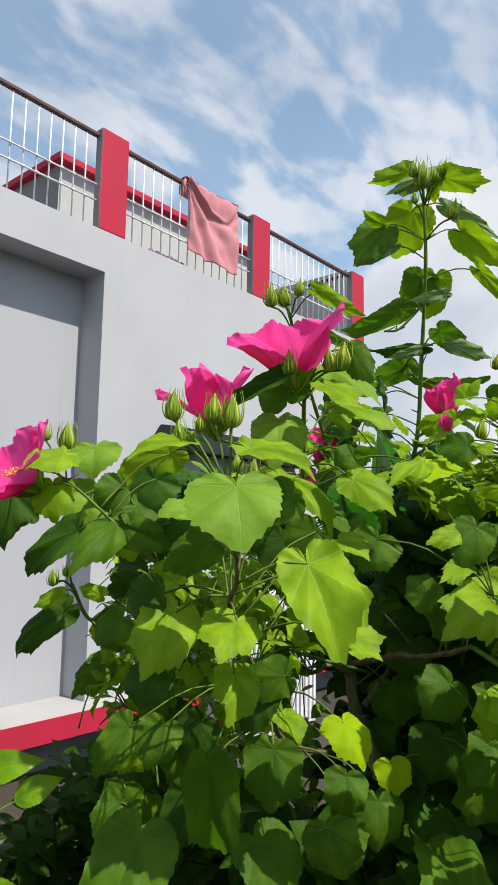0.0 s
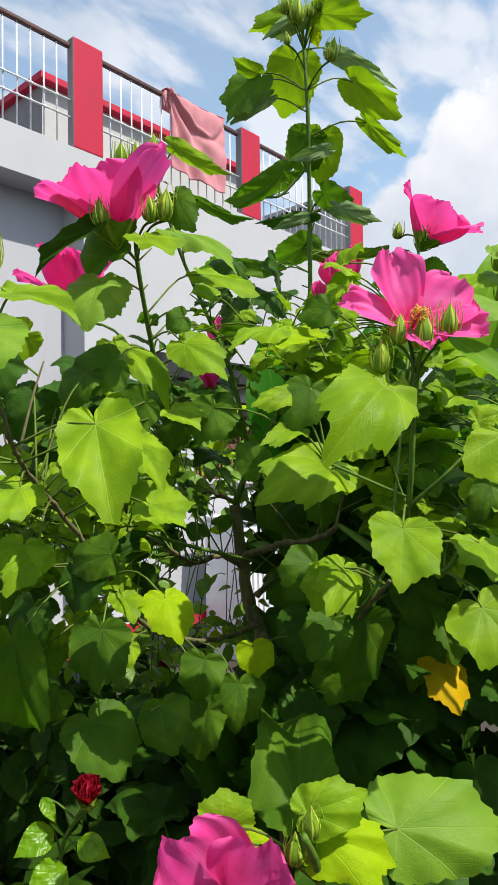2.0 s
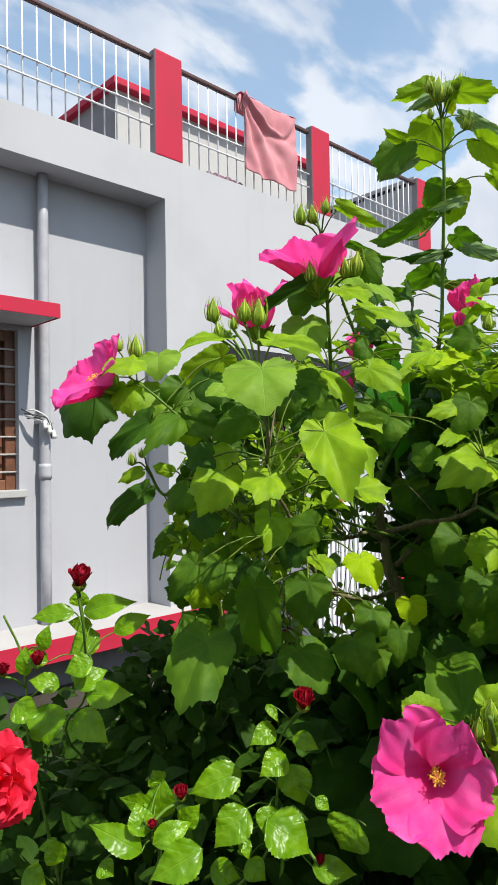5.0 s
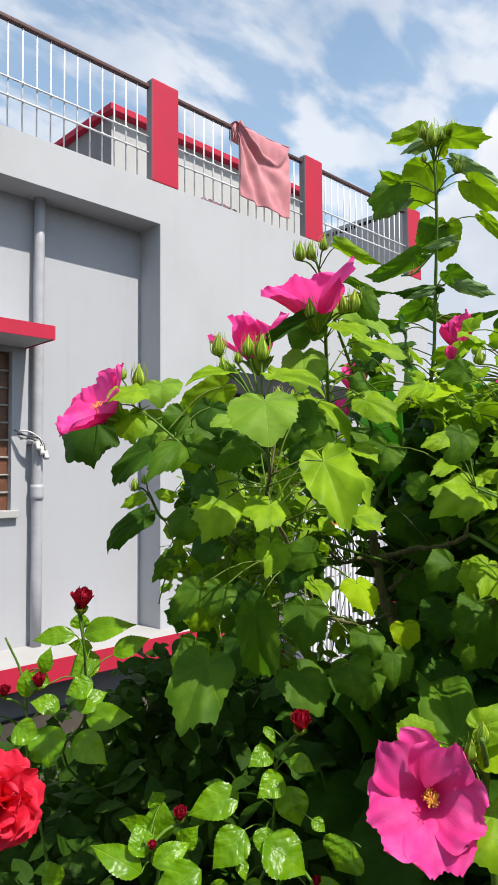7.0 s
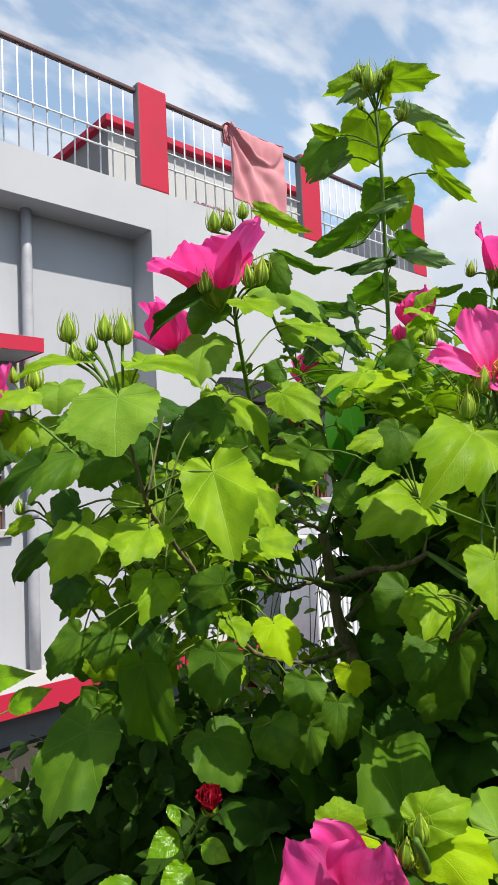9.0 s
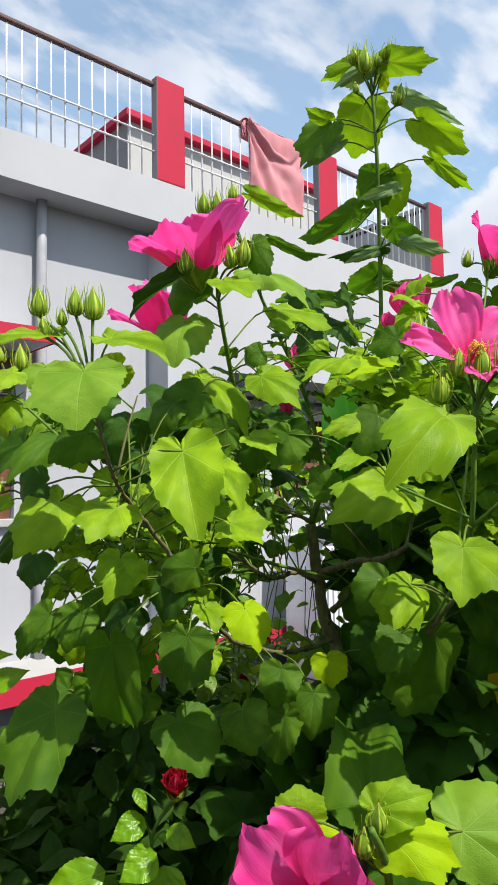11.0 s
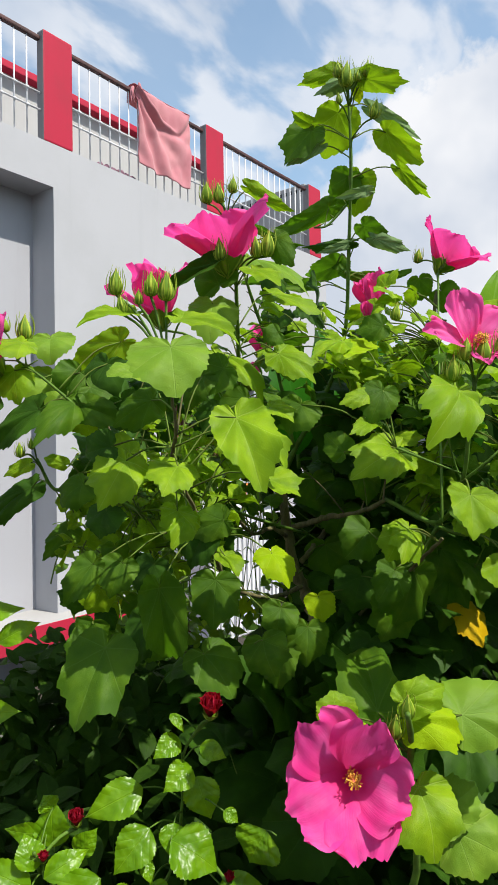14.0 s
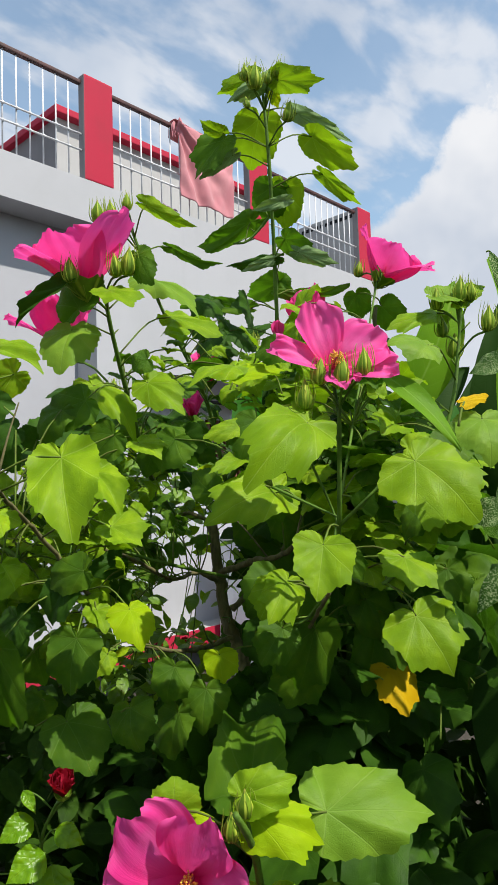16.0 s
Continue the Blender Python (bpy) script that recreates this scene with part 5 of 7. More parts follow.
rose_leaf((-0.524, 0.910, 1.722), (-0.636, 0.877, 1.739), (0.30, -0.94, 0.15), 0.027, leaf_half_shaded, 29, lobes=0.5)
rose_leaf((-0.362, 0.543, 1.645), (-0.327, 0.544, 1.621), (0.55, -0.30, 0.78), 0.049, leaf_sunlit, 30, lobes=1.3, droop=0.06)
rose_leaf((-0.411, 0.529, 1.611), (-0.396, 0.506, 1.561), (0.62, -0.62, 0.48), 0.066, leaf_pale, 31, lobes=0.3)
rose_leaf((-0.405, 0.535, 1.634), (-0.421, 0.536, 1.670), (0.30, -0.94, 0.15), 0.058, leaf_half_shaded, 32, lobes=0.5)
rose_leaf((-0.392, 0.510, 1.650), (-0.447, 0.486, 1.613), (0.30, -0.94, 0.15), 0.021, leaf_shaded, 33, lobes=0.8)
rose_leaf((-0.344, 0.405, 1.566), (-0.296, 0.431, 1.542), (0.55, -0.30, 0.78), 0.036, leaf_sunlit, 34, lobes=0.3, droop=0.06)
rose_leaf((-0.445, 0.577, 1.561), (-0.383, 0.589, 1.493), (0.72, -0.38, 0.58), 0.047, leaf_sunlit, 35, lobes=0.3)
rose_leaf((-0.360, 0.587, 1.555), (-0.318, 0.601, 1.518), (0.62, -0.62, 0.48), 0.047, leaf_sunlit, 36, lobes=0.9)
rose_leaf((-0.333, 0.690, 1.580), (-0.335, 0.622, 1.551), (0.57, -0.33, 0.75), 0.032, leaf_sunlit, 37, lobes=0.3, droop=0.06)
rose_leaf((-0.337, 0.687, 1.569), (-0.312, 0.752, 1.577), (0.55, -0.30, 0.78), 0.038, leaf_lime, 38, lobes=0.3, droop=0.06)
rose_leaf((-0.264, 0.623, 1.504), (-0.284, 0.593, 1.492), (0.62, -0.62, 0.48), 0.025, leaf_sunlit, 39, lobes=1)
rose_leaf((-0.252, 0.635, 1.508), (-0.263, 0.619, 1.467), (0.60, -0.78, 0.15), 0.046, leaf_half_shaded, 40, lobes=0.5)
rose_leaf((-0.149, 0.585, 1.495), (-0.148, 0.507, 1.443), (0.72, -0.38, 0.58), 0.064, leaf_sunlit, 41, lobes=1.1)
rose_leaf((-0.242, 0.652, 1.439), (-0.261, 0.568, 1.408), (0.72, -0.38, 0.58), 0.063, leaf_sunlit, 42, lobes=1.5)
rose_leaf((-0.262, 0.627, 1.472), (-0.267, 0.583, 1.458), (0.55, -0.30, 0.78), 0.028, leaf_sunlit, 43, lobes=1, droop=0.06)
rose_leaf((-0.139, 0.587, 1.396), (-0.130, 0.564, 1.355), (0.62, -0.62, 0.48), 0.053, leaf_sunlit, 44, lobes=0.9)
rose_leaf((-0.230, 0.648, 1.353), (-0.222, 0.610, 1.319), (0.72, -0.38, 0.58), 0.046, leaf_sunlit, 45, lobes=1.3)
rose_leaf((-0.329, 0.742, 1.336), (-0.351, 0.718, 1.301), (0.60, -0.78, 0.15), 0.065, leaf_half_shaded, 46, lobes=0.7)
rose_leaf((-0.259, 0.671, 1.301), (-0.273, 0.653, 1.266), (0.60, -0.78, 0.15), 0.049, leaf_half_shaded, 47, lobes=0.8)
rose_leaf((-0.257, 0.722, 1.292), (-0.291, 0.733, 1.219), (0.50, -0.80, -0.35), 0.065, leaf_half_shaded, 48, lobes=1.1)
rose_leaf((-0.257, 0.839, 1.273), (-0.264, 0.819, 1.196), (0.60, -0.78, 0.15), 0.065, leaf_half_shaded, 49, lobes=1)
rose_leaf((-0.264, 0.830, 1.307), (-0.242, 0.837, 1.256), (0.60, -0.78, 0.15), 0.053, leaf_half_shaded, 50, lobes=0.9)
rose_leaf((-0.130, 0.695, 1.376), (-0.109, 0.670, 1.351), (0.55, -0.30, 0.78), 0.060, leaf_sunlit, 51, lobes=1.2, droop=0.06)
rose_leaf((-0.143, 0.801, 1.353), (-0.125, 0.808, 1.318), (0.60, -0.78, 0.15), 0.041, leaf_half_shaded, 52, lobes=1)
rose_leaf((-0.155, 0.755, 1.311), (-0.116, 0.754, 1.259), (0.62, -0.62, 0.48), 0.082, leaf_sunlit, 53, lobes=1)
rose_leaf((-0.093, 0.657, 1.462), (-0.043, 0.666, 1.411), (0.62, -0.62, 0.48), 0.088, leaf_sunlit, 54, lobes=1.2)
rose_leaf((-0.020, 0.628, 1.489), (-0.008, 0.612, 1.453), (0.62, -0.62, 0.48), 0.054, leaf_pale, 55, lobes=0.3, reach=0.05)
rose_leaf((-0.029, 0.619, 1.502), (-0.021, 0.644, 1.508), (0.56, -0.34, 0.76), 0.014, leaf_yellow, 56, lobes=0.6, reach=0.05, droop=0.06)
rose_leaf((-0.178, 0.873, 1.640), (-0.197, 0.792, 1.613), (0.57, -0.38, 0.72), 0.033, leaf_sunlit, 57, lobes=0.4, droop=0.06)
rose_leaf((-0.309, 0.966, 1.691), (-0.291, 0.999, 1.668), (0.35, -0.65, -0.67), 0.051, leaf_half_shaded, 58, lobes=0.4)
rose_leaf((-0.335, 0.941, 1.709), (-0.342, 0.967, 1.680), (0.35, -0.65, -0.67), 0.042, leaf_half_shaded, 59, lobes=0.4)
rose_leaf((-0.130, 0.758, 1.579), (-0.153, 0.716, 1.579), (0.55, -0.30, 0.78), 0.057, leaf_pale, 60, lobes=0.8, droop=0.06)
rose_leaf((-0.152, 0.868, 1.648), (-0.136, 0.913, 1.670), (0.60, -0.52, 0.61), 0.030, leaf_sunlit, 61, lobes=0.4, droop=0.06)
rose_leaf((-0.187, 0.560, 1.115), (-0.164, 0.540, 1.060), (0.62, -0.62, 0.48), 0.082, leaf_sunlit, 62, lobes=0.8)
rose_leaf((-0.194, 0.616, 1.060), (-0.166, 0.661, 1.083), (0.62, -0.62, 0.48), 0.055, leaf_pale, 63, lobes=0.6)
rose_leaf((-0.176, 0.630, 1.044), (-0.128, 0.657, 1.017), (0.62, -0.62, 0.48), 0.080, leaf_pale, 64, lobes=0.6)
rose_leaf((-0.171, 0.851, 1.655), (-0.143, 0.879, 1.646), (0.55, -0.30, 0.78), 0.053, leaf_pale, 65, lobes=0.4, droop=0.06)
rose_leaf((-0.238, 0.833, 1.230), (-0.209, 0.817, 1.185), (0.72, -0.38, 0.58), 0.063, leaf_yellow, 66, lobes=0.7)
rose_leaf((-0.158, 0.603, 1.177), (-0.100, 0.677, 1.166), (0.67, -0.45, 0.59), 0.081, leaf_pale, 67, lobes=0.5)
rose_leaf((-0.189, 0.550, 1.182), (-0.150, 0.590, 1.159), (0.72, -0.38, 0.58), 0.050, leaf_lime, 68, lobes=1.5)
rose_leaf((-0.190, 0.538, 1.203), (-0.163, 0.573, 1.213), (0.62, -0.62, 0.48), 0.039, leaf_sunlit, 69, lobes=1.1)
rose_leaf((-0.254, 0.522, 1.179), (-0.262, 0.530, 1.201), (0.60, -0.67, 0.44), 0.047, leaf_sunlit, 70, lobes=0.6)
rose_leaf((-0.247, 0.531, 1.166), (-0.229, 0.550, 1.156), (0.72, -0.38, 0.58), 0.026, leaf_lime, 71, lobes=0.8)
rose_leaf((-0.254, 0.611, 1.157), (-0.344, 0.722, 1.181), (0.21, -0.04, 0.98), 0.087, leaf_half_shaded, 72, lobes=0.7)
rose_leaf((-0.381, 0.699, 1.251), (-0.374, 0.698, 1.219), (0.60, -0.78, 0.15), 0.045, leaf_lime, 73, lobes=0.5)
rose_leaf((-0.347, 0.549, 1.329), (-0.322, 0.543, 1.294), (0.72, -0.38, 0.58), 0.048, leaf_lime, 74, lobes=0.4)
rose_leaf((-0.411, 0.657, 1.241), (-0.414, 0.647, 1.201), (0.60, -0.78, 0.15), 0.051, leaf_half_shaded, 75, lobes=0.9)
rose_leaf((-0.388, 0.684, 1.214), (-0.387, 0.676, 1.164), (0.60, -0.78, 0.15), 0.058, leaf_half_shaded, 76, lobes=0.7)
rose_leaf((-0.376, 0.569, 1.225), (-0.359, 0.568, 1.186), (0.30, -0.94, 0.15), 0.063, leaf_half_shaded, 77, lobes=0.8)
rose_leaf((-0.411, 0.661, 1.189), (-0.412, 0.652, 1.138), (0.30, -0.94, 0.15), 0.054, leaf_half_shaded, 78, lobes=0.7)
rose_leaf((-0.434, 0.532, 1.209), (-0.395, 0.536, 1.164), (0.71, -0.38, 0.59), 0.072, leaf_half_shaded, 79, lobes=0.5)
rose_leaf((-0.424, 0.451, 1.299), (-0.445, 0.481, 1.214), (0.71, -0.59, -0.38), 0.053, leaf_half_shaded, 80, lobes=0.5)
rose_leaf((-0.413, 0.531, 1.296), (-0.411, 0.522, 1.242), (0.60, -0.78, 0.15), 0.060, leaf_half_shaded, 81, lobes=0.8)
rose_leaf((-0.474, 0.420, 1.236), (-0.466, 0.372, 1.165), (0.50, -0.66, 0.56), 0.082, leaf_half_shaded, 82, lobes=0.8)
rose_leaf((-0.409, 0.393, 1.434), (-0.396, 0.346, 1.388), (0.72, -0.38, 0.58), 0.055, leaf_sunlit, 83, lobes=0.7)
rose_leaf((-0.374, 0.429, 1.428), (-0.358, 0.390, 1.401), (0.55, -0.30, 0.78), 0.055, leaf_sunlit, 84, lobes=1, droop=0.06)
rose_leaf((-0.383, 0.437, 1.383), (-0.370, 0.415, 1.351), (0.72, -0.38, 0.58), 0.043, leaf_sunlit, 85, lobes=1)
rose_leaf((-0.328, 0.373, 1.534), (-0.307, 0.357, 1.486), (0.62, -0.62, 0.48), 0.080, leaf_pale, 86, lobes=0.25)
rose_leaf((-0.329, 0.466, 1.475), (-0.288, 0.451, 1.403), (0.62, -0.62, 0.48), 0.068, leaf_sunlit, 87, lobes=0.25)
rose_leaf((-0.329, 0.500, 1.462), (-0.296, 0.504, 1.423), (0.72, -0.38, 0.58), 0.036, leaf_sunlit, 88, lobes=0.9)
rose_leaf((-0.322, 0.512, 1.412), (-0.291, 0.522, 1.394), (0.55, -0.30, 0.78), 0.052, leaf_sunlit, 89, lobes=1.4, droop=0.06)
rose_leaf((-0.670, 0.500, 1.599), (-0.653, 0.487, 1.560), (0.62, -0.62, 0.48), 0.067, leaf_pale, 90, lobes=0.3)
rose_leaf((-0.668, 0.503, 1.547), (-0.665, 0.469, 1.500), (0.62, -0.62, 0.48), 0.083, leaf_pale, 91, lobes=0.7)
rose_leaf((-0.668, 0.455, 1.587), (-0.663, 0.396, 1.561), (0.55, -0.30, 0.78), 0.050, leaf_sunlit, 92, lobes=0.3, droop=0.06)
rose_leaf((-0.676, 0.448, 1.551), (-0.665, 0.447, 1.506), (0.60, -0.78, 0.15), 0.058, leaf_sunlit, 93, lobes=0.7)
rose_leaf((-0.802, 0.470, 1.548), (-0.850, 0.444, 1.484), (0.30, -0.94, 0.15), 0.119, leaf_shaded, 94, lobes=1.3)
rose_leaf((-0.638, 0.457, 1.499), (-0.693, 0.431, 1.446), (0.30, -0.94, 0.15), 0.047, leaf_shaded, 95, lobes=0.8)
rose_leaf((-0.607, 0.489, 1.506), (-0.599, 0.420, 1.451), (0.72, -0.38, 0.58), 0.051, leaf_half_shaded, 96, lobes=0.5)
rose_leaf((-0.745, 0.521, 1.397), (-0.808, 0.491, 1.333), (0.30, -0.94, 0.15), 0.043, leaf_shaded, 97, lobes=0.8)
rose_leaf((-0.629, 0.435, 1.431), (-0.652, 0.415, 1.416), (0.60, -0.78, 0.15), 0.020, leaf_sunlit, 98, lobes=0.8)
rose_leaf((-0.605, 0.566, 1.595), (-0.677, 0.537, 1.559), (0.50, -0.80, -0.35), 0.050, leaf_sunlit, 99, lobes=0.5)
rose_leaf((-0.380, 0.373, 1.571), (-0.383, 0.314, 1.551), (0.55, -0.30, 0.78), 0.022, leaf_sunlit, 100, lobes=0.3, droop=0.06)
rose_leaf((-0.374, 0.379, 1.515), (-0.386, 0.350, 1.512), (0.55, -0.30, 0.78), 0.032, leaf_pale, 101, lobes=0.4, droop=0.06)
rose_leaf((-0.391, 0.411, 1.493), (-0.419, 0.385, 1.467), (0.60, -0.78, 0.15), 0.040, leaf_half_shaded, 102, lobes=0.6)
rose_leaf((-0.602, 0.494, 1.504), (-0.552, 0.527, 1.479), (0.60, -0.78, 0.15), 0.046, leaf_half_shaded, 103, lobes=0.6)
rose_leaf((-0.419, 0.383, 1.448), (-0.447, 0.373, 1.439), (0.30, -0.94, 0.15), 0.040, leaf_shaded, 104, lobes=0.4)
rose_leaf((-0.500, 0.426, 1.321), (-0.519, 0.403, 1.279), (0.60, -0.78, 0.15), 0.039, leaf_half_shaded, 105, lobes=0.8)
rose_leaf((-0.478, 0.449, 1.321), (-0.485, 0.436, 1.283), (0.60, -0.78, 0.15), 0.048, leaf_half_shaded, 106, lobes=0.9)
rose_leaf((-0.709, 0.558, 1.334), (-0.706, 0.509, 1.298), (0.72, -0.38, 0.58), 0.044, leaf_half_shaded, 107, lobes=0.6)
rose_leaf((-0.423, 0.379, 1.386), (-0.427, 0.374, 1.358), (0.30, -0.94, 0.15), 0.047, leaf_shaded, 108, lobes=0.5)
rose_leaf((-0.584, 0.481, 1.405), (-0.609, 0.468, 1.377), (0.30, -0.94, 0.15), 0.046, leaf_half_shaded, 109, lobes=0.6)
rose_leaf((-0.599, 0.465, 1.430), (-0.620, 0.451, 1.438), (0.60, -0.78, 0.15), 0.020, leaf_sunlit, 110, lobes=0.7)
rose_leaf((-0.388, 0.563, 1.502), (-0.411, 0.551, 1.476), (0.30, -0.94, 0.15), 0.057, leaf_half_shaded, 111, lobes=0.5)
rose_leaf((-0.344, 0.609, 1.496), (-0.357, 0.599, 1.460), (0.30, -0.94, 0.15), 0.057, leaf_half_shaded, 112, lobes=0.6)
rose_leaf((-0.369, 0.581, 1.493), (-0.339, 0.587, 1.474), (0.55, -0.30, 0.78), 0.043, leaf_sunlit, 113, lobes=1, droop=0.06)
rose_leaf((-0.405, 0.541, 1.538), (-0.443, 0.525, 1.514), (0.30, -0.94, 0.15), 0.055, leaf_half_shaded, 114, lobes=0.5)
rose_leaf((-0.422, 0.523, 1.529), (-0.435, 0.513, 1.491), (0.30, -0.94, 0.15), 0.049, leaf_half_shaded, 115, lobes=0.6)
rose_leaf((-0.361, 0.588, 1.580), (-0.378, 0.581, 1.570), (0.30, -0.94, 0.15), 0.032, leaf_half_shaded, 116, lobes=0.5)
rose_leaf((-0.296, 0.730, 1.601), (-0.328, 0.719, 1.594), (0.30, -0.94, 0.15), 0.039, leaf_half_shaded, 117, lobes=0.5)
rose_leaf((-0.285, 0.603, 1.439), (-0.307, 0.600, 1.460), (0.30, -0.94, 0.15), 0.036, leaf_half_shaded, 118, lobes=0.6)
rose_leaf((-0.403, 0.534, 1.364), (-0.443, 0.519, 1.347), (0.30, -0.94, 0.15), 0.045, leaf_half_shaded, 119, lobes=0.7)
rose_leaf((-0.376, 0.445, 1.378), (-0.368, 0.413, 1.349), (0.72, -0.38, 0.58), 0.033, leaf_sunlit, 120, lobes=0.9)
rose_leaf((-0.145, 0.757, 1.420), (-0.160, 0.746, 1.386), (0.30, -0.94, 0.15), 0.034, leaf_half_shaded, 121, lobes=0.6)
rose_leaf((-0.247, 0.647, 1.436), (-0.236, 0.650, 1.408), (0.60, -0.78, 0.15), 0.039, leaf_half_shaded, 122, lobes=0.7)
rose_leaf((-0.236, 0.639, 1.349), (-0.246, 0.625, 1.318), (0.60, -0.78, 0.15), 0.049, leaf_sunlit, 123, lobes=1)
rose_leaf((-0.182, 0.677, 1.378), (-0.168, 0.684, 1.354), (0.60, -0.78, 0.15), 0.032, leaf_half_shaded, 124, lobes=0.9)
rose_leaf((-0.116, 0.778, 1.482), (-0.132, 0.759, 1.448), (0.60, -0.78, 0.15), 0.050, leaf_half_shaded, 125, lobes=0.6)
rose_leaf((-0.151, 0.748, 1.478), (-0.130, 0.772, 1.483), (0.62, -0.62, 0.48), 0.030, leaf_sunlit, 126, lobes=0.6)
rose_leaf((-0.188, 0.719, 1.419), (-0.179, 0.726, 1.433), (0.55, -0.84, 0.04), 0.034, leaf_half_shaded, 127, lobes=0.7)
rose_leaf((-0.120, 0.705, 1.363), (-0.130, 0.702, 1.378), (0.48, -0.87, 0.13), 0.035, leaf_half_shaded, 128, lobes=0.6)
rose_leaf((-0.141, 0.768, 1.300), (-0.117, 0.774, 1.291), (0.30, -0.94, 0.15), 0.045, leaf_half_shaded, 129, lobes=0.6)
rose_leaf((-0.347, 0.756, 1.273), (-0.358, 0.749, 1.222), (0.31, -0.95, 0.06), 0.076, leaf_shaded, 1091, lobes=1,reach=.06)
rose_leaf((-0.262, 0.717, 1.340), (-0.265, 0.703, 1.301), (0.81, -0.57, 0.15), 0.062, leaf_half_shaded, 1092, lobes=1.2,reach=.08)
rose_leaf((-0.327, 0.740, 1.194), (-0.336, 0.734, 1.152), (0.32, -0.94, 0.07), 0.061, leaf_shaded, 1093, lobes=.9,reach=.06)
rose_leaf((-0.293, 0.742, 1.245), (-0.308, 0.730, 1.196), (0.76, -0.65, -0.08), 0.070, leaf_half_shaded, 1094, lobes=1.1,reach=.08)
rose_leaf((-0.472, 0.871, 1.294), (-0.465, 0.882, 1.238), (0.25, -0.96, -0.16), 0.079, leaf_half_shaded, 1095, lobes=1,reach=.06)
rose_leaf((-0.494, 0.853, 1.240), (-0.489, 0.861, 1.187), (0.25, -0.96, -0.13), 0.077, leaf_shaded, 1096, lobes=1,reach=.06)
rose_leaf((-0.448, 0.891, 1.353), (-0.461, 0.882, 1.300), (0.33, -0.94, 0.08), 0.070, leaf_half_shaded, 1097, lobes=.8,reach=.06)
rose_leaf((-0.366, 0.799, 1.410), (-0.362, 0.806, 1.364), (0.92, -0.39, 0.02), 0.060, leaf_half_shaded, 1098, lobes=.9,reach=.06)
rose_leaf((-0.497, 0.880, 1.399), (-0.491, 0.890, 1.344), (0.25, -0.96, -0.15), 0.072, leaf_half_shaded, 1099, lobes=.9,reach=.06)
rose_leaf((-0.595, 0.584, 1.246), (-0.597, 0.600, 1.199), (0.95, -0.29, -0.14), 0.054, leaf_half_shaded, 1100, lobes=1.0,reach=.04)
rose_leaf((-0.574, 0.573, 1.199), (-0.577, 0.544, 1.165), (0.46, -0.69, 0.56), 0.038, leaf_half_shaded, 1102, lobes=0.6,reach=.04)
rose_leaf((-0.551, 0.495, 1.221), (-0.561, 0.487, 1.199), (0.90, -0.34, -0.27), 0.035, leaf_half_shaded, 1104, lobes=0.9,reach=.04)
rose_leaf((-0.541, 0.564, 1.203), (-0.551, 0.555, 1.173), (0.73, -0.68, -0.06), 0.041, leaf_half_shaded, 1106, lobes=0.8,reach=.04)
rose_leaf((-0.562, 0.512, 1.325), (-0.572, 0.518, 1.286), (0.86, -0.42, -0.30), 0.039, leaf_half_shaded, 1108, lobes=0.6,reach=.04)
rose_leaf((-0.607, 0.537, 1.234), (-0.598, 0.520, 1.201), (0.79, -0.43, 0.43), 0.033, leaf_shaded, 1110, lobes=1.1,reach=.04)
rose_leaf((-0.585, 0.495, 1.233), (-0.600, 0.496, 1.208), (0.64, -0.66, -0.40), 0.047, leaf_half_shaded, 1112, lobes=1.2,reach=.04)
rose_leaf((-0.631, 0.553, 1.269), (-0.636, 0.521, 1.245), (0.95, -0.27, 0.14), 0.049, leaf_shaded, 1114, lobes=1.0,reach=.04)
rose_leaf((-0.621, 0.499, 1.263), (-0.617, 0.491, 1.239), (0.97, -0.12, 0.22), 0.054, leaf_shaded, 1116, lobes=1.0,reach=.04)
rose_leaf((-0.548, 0.556, 1.303), (-0.554, 0.538, 1.283), (0.76, -0.57, 0.31), 0.044, leaf_shaded, 1118, lobes=1.0,reach=.04)
rose_leaf((-0.598, 0.513, 1.210), (-0.578, 0.520, 1.181), (0.84, -0.18, 0.52), 0.056, leaf_half_shaded, 1120, lobes=0.9,reach=.04)
rose_leaf((-0.580, 0.504, 1.274), (-0.593, 0.493, 1.241), (0.91, -0.31, -0.26), 0.055, leaf_sunlit, 1122, lobes=0.8,reach=.04)
rose_leaf((-0.581, 0.486, 1.218), (-0.592, 0.463, 1.188), (0.74, -0.64, 0.23), 0.041, leaf_half_shaded, 1124, lobes=0.8,reach=.04)
rose_leaf((-0.607, 0.547, 1.193), (-0.589, 0.553, 1.171), (0.75, -0.43, 0.50), 0.036, leaf_half_shaded, 1126, lobes=1.0,reach=.04)
rose_leaf((-0.624, 0.571, 1.307), (-0.596, 0.573, 1.276), (0.69, -0.43, 0.58), 0.059, leaf_half_shaded, 1128, lobes=0.7,reach=.04)
rose_leaf((-0.473, 0.625, 1.362), (-0.505, 0.598, 1.338), (0.61, -0.79, 0.09), 0.037, leaf_shaded, 1153, lobes=.8)
rose_leaf((-0.505, 0.651, 1.325), (-0.498, 0.661, 1.274), (0.18, -0.97, -0.15), 0.052, leaf_shaded, 1154, lobes=.8)
rose_leaf((-0.429, 0.530, 1.348), (-0.443, 0.521, 1.306), (0.30, -0.95, 0.13), 0.052, leaf_shaded, 1155, lobes=.8)
rose_leaf((-0.488, 0.507, 1.311), (-0.497, 0.501, 1.265), (0.25, -0.96, 0.09), 0.055, leaf_shaded, 1156, lobes=.8)
rose_leaf((-0.483, 0.487, 1.250), (-0.493, 0.481, 1.198), (0.24, -0.97, 0.07), 0.047, leaf_shaded, 1157, lobes=.8)
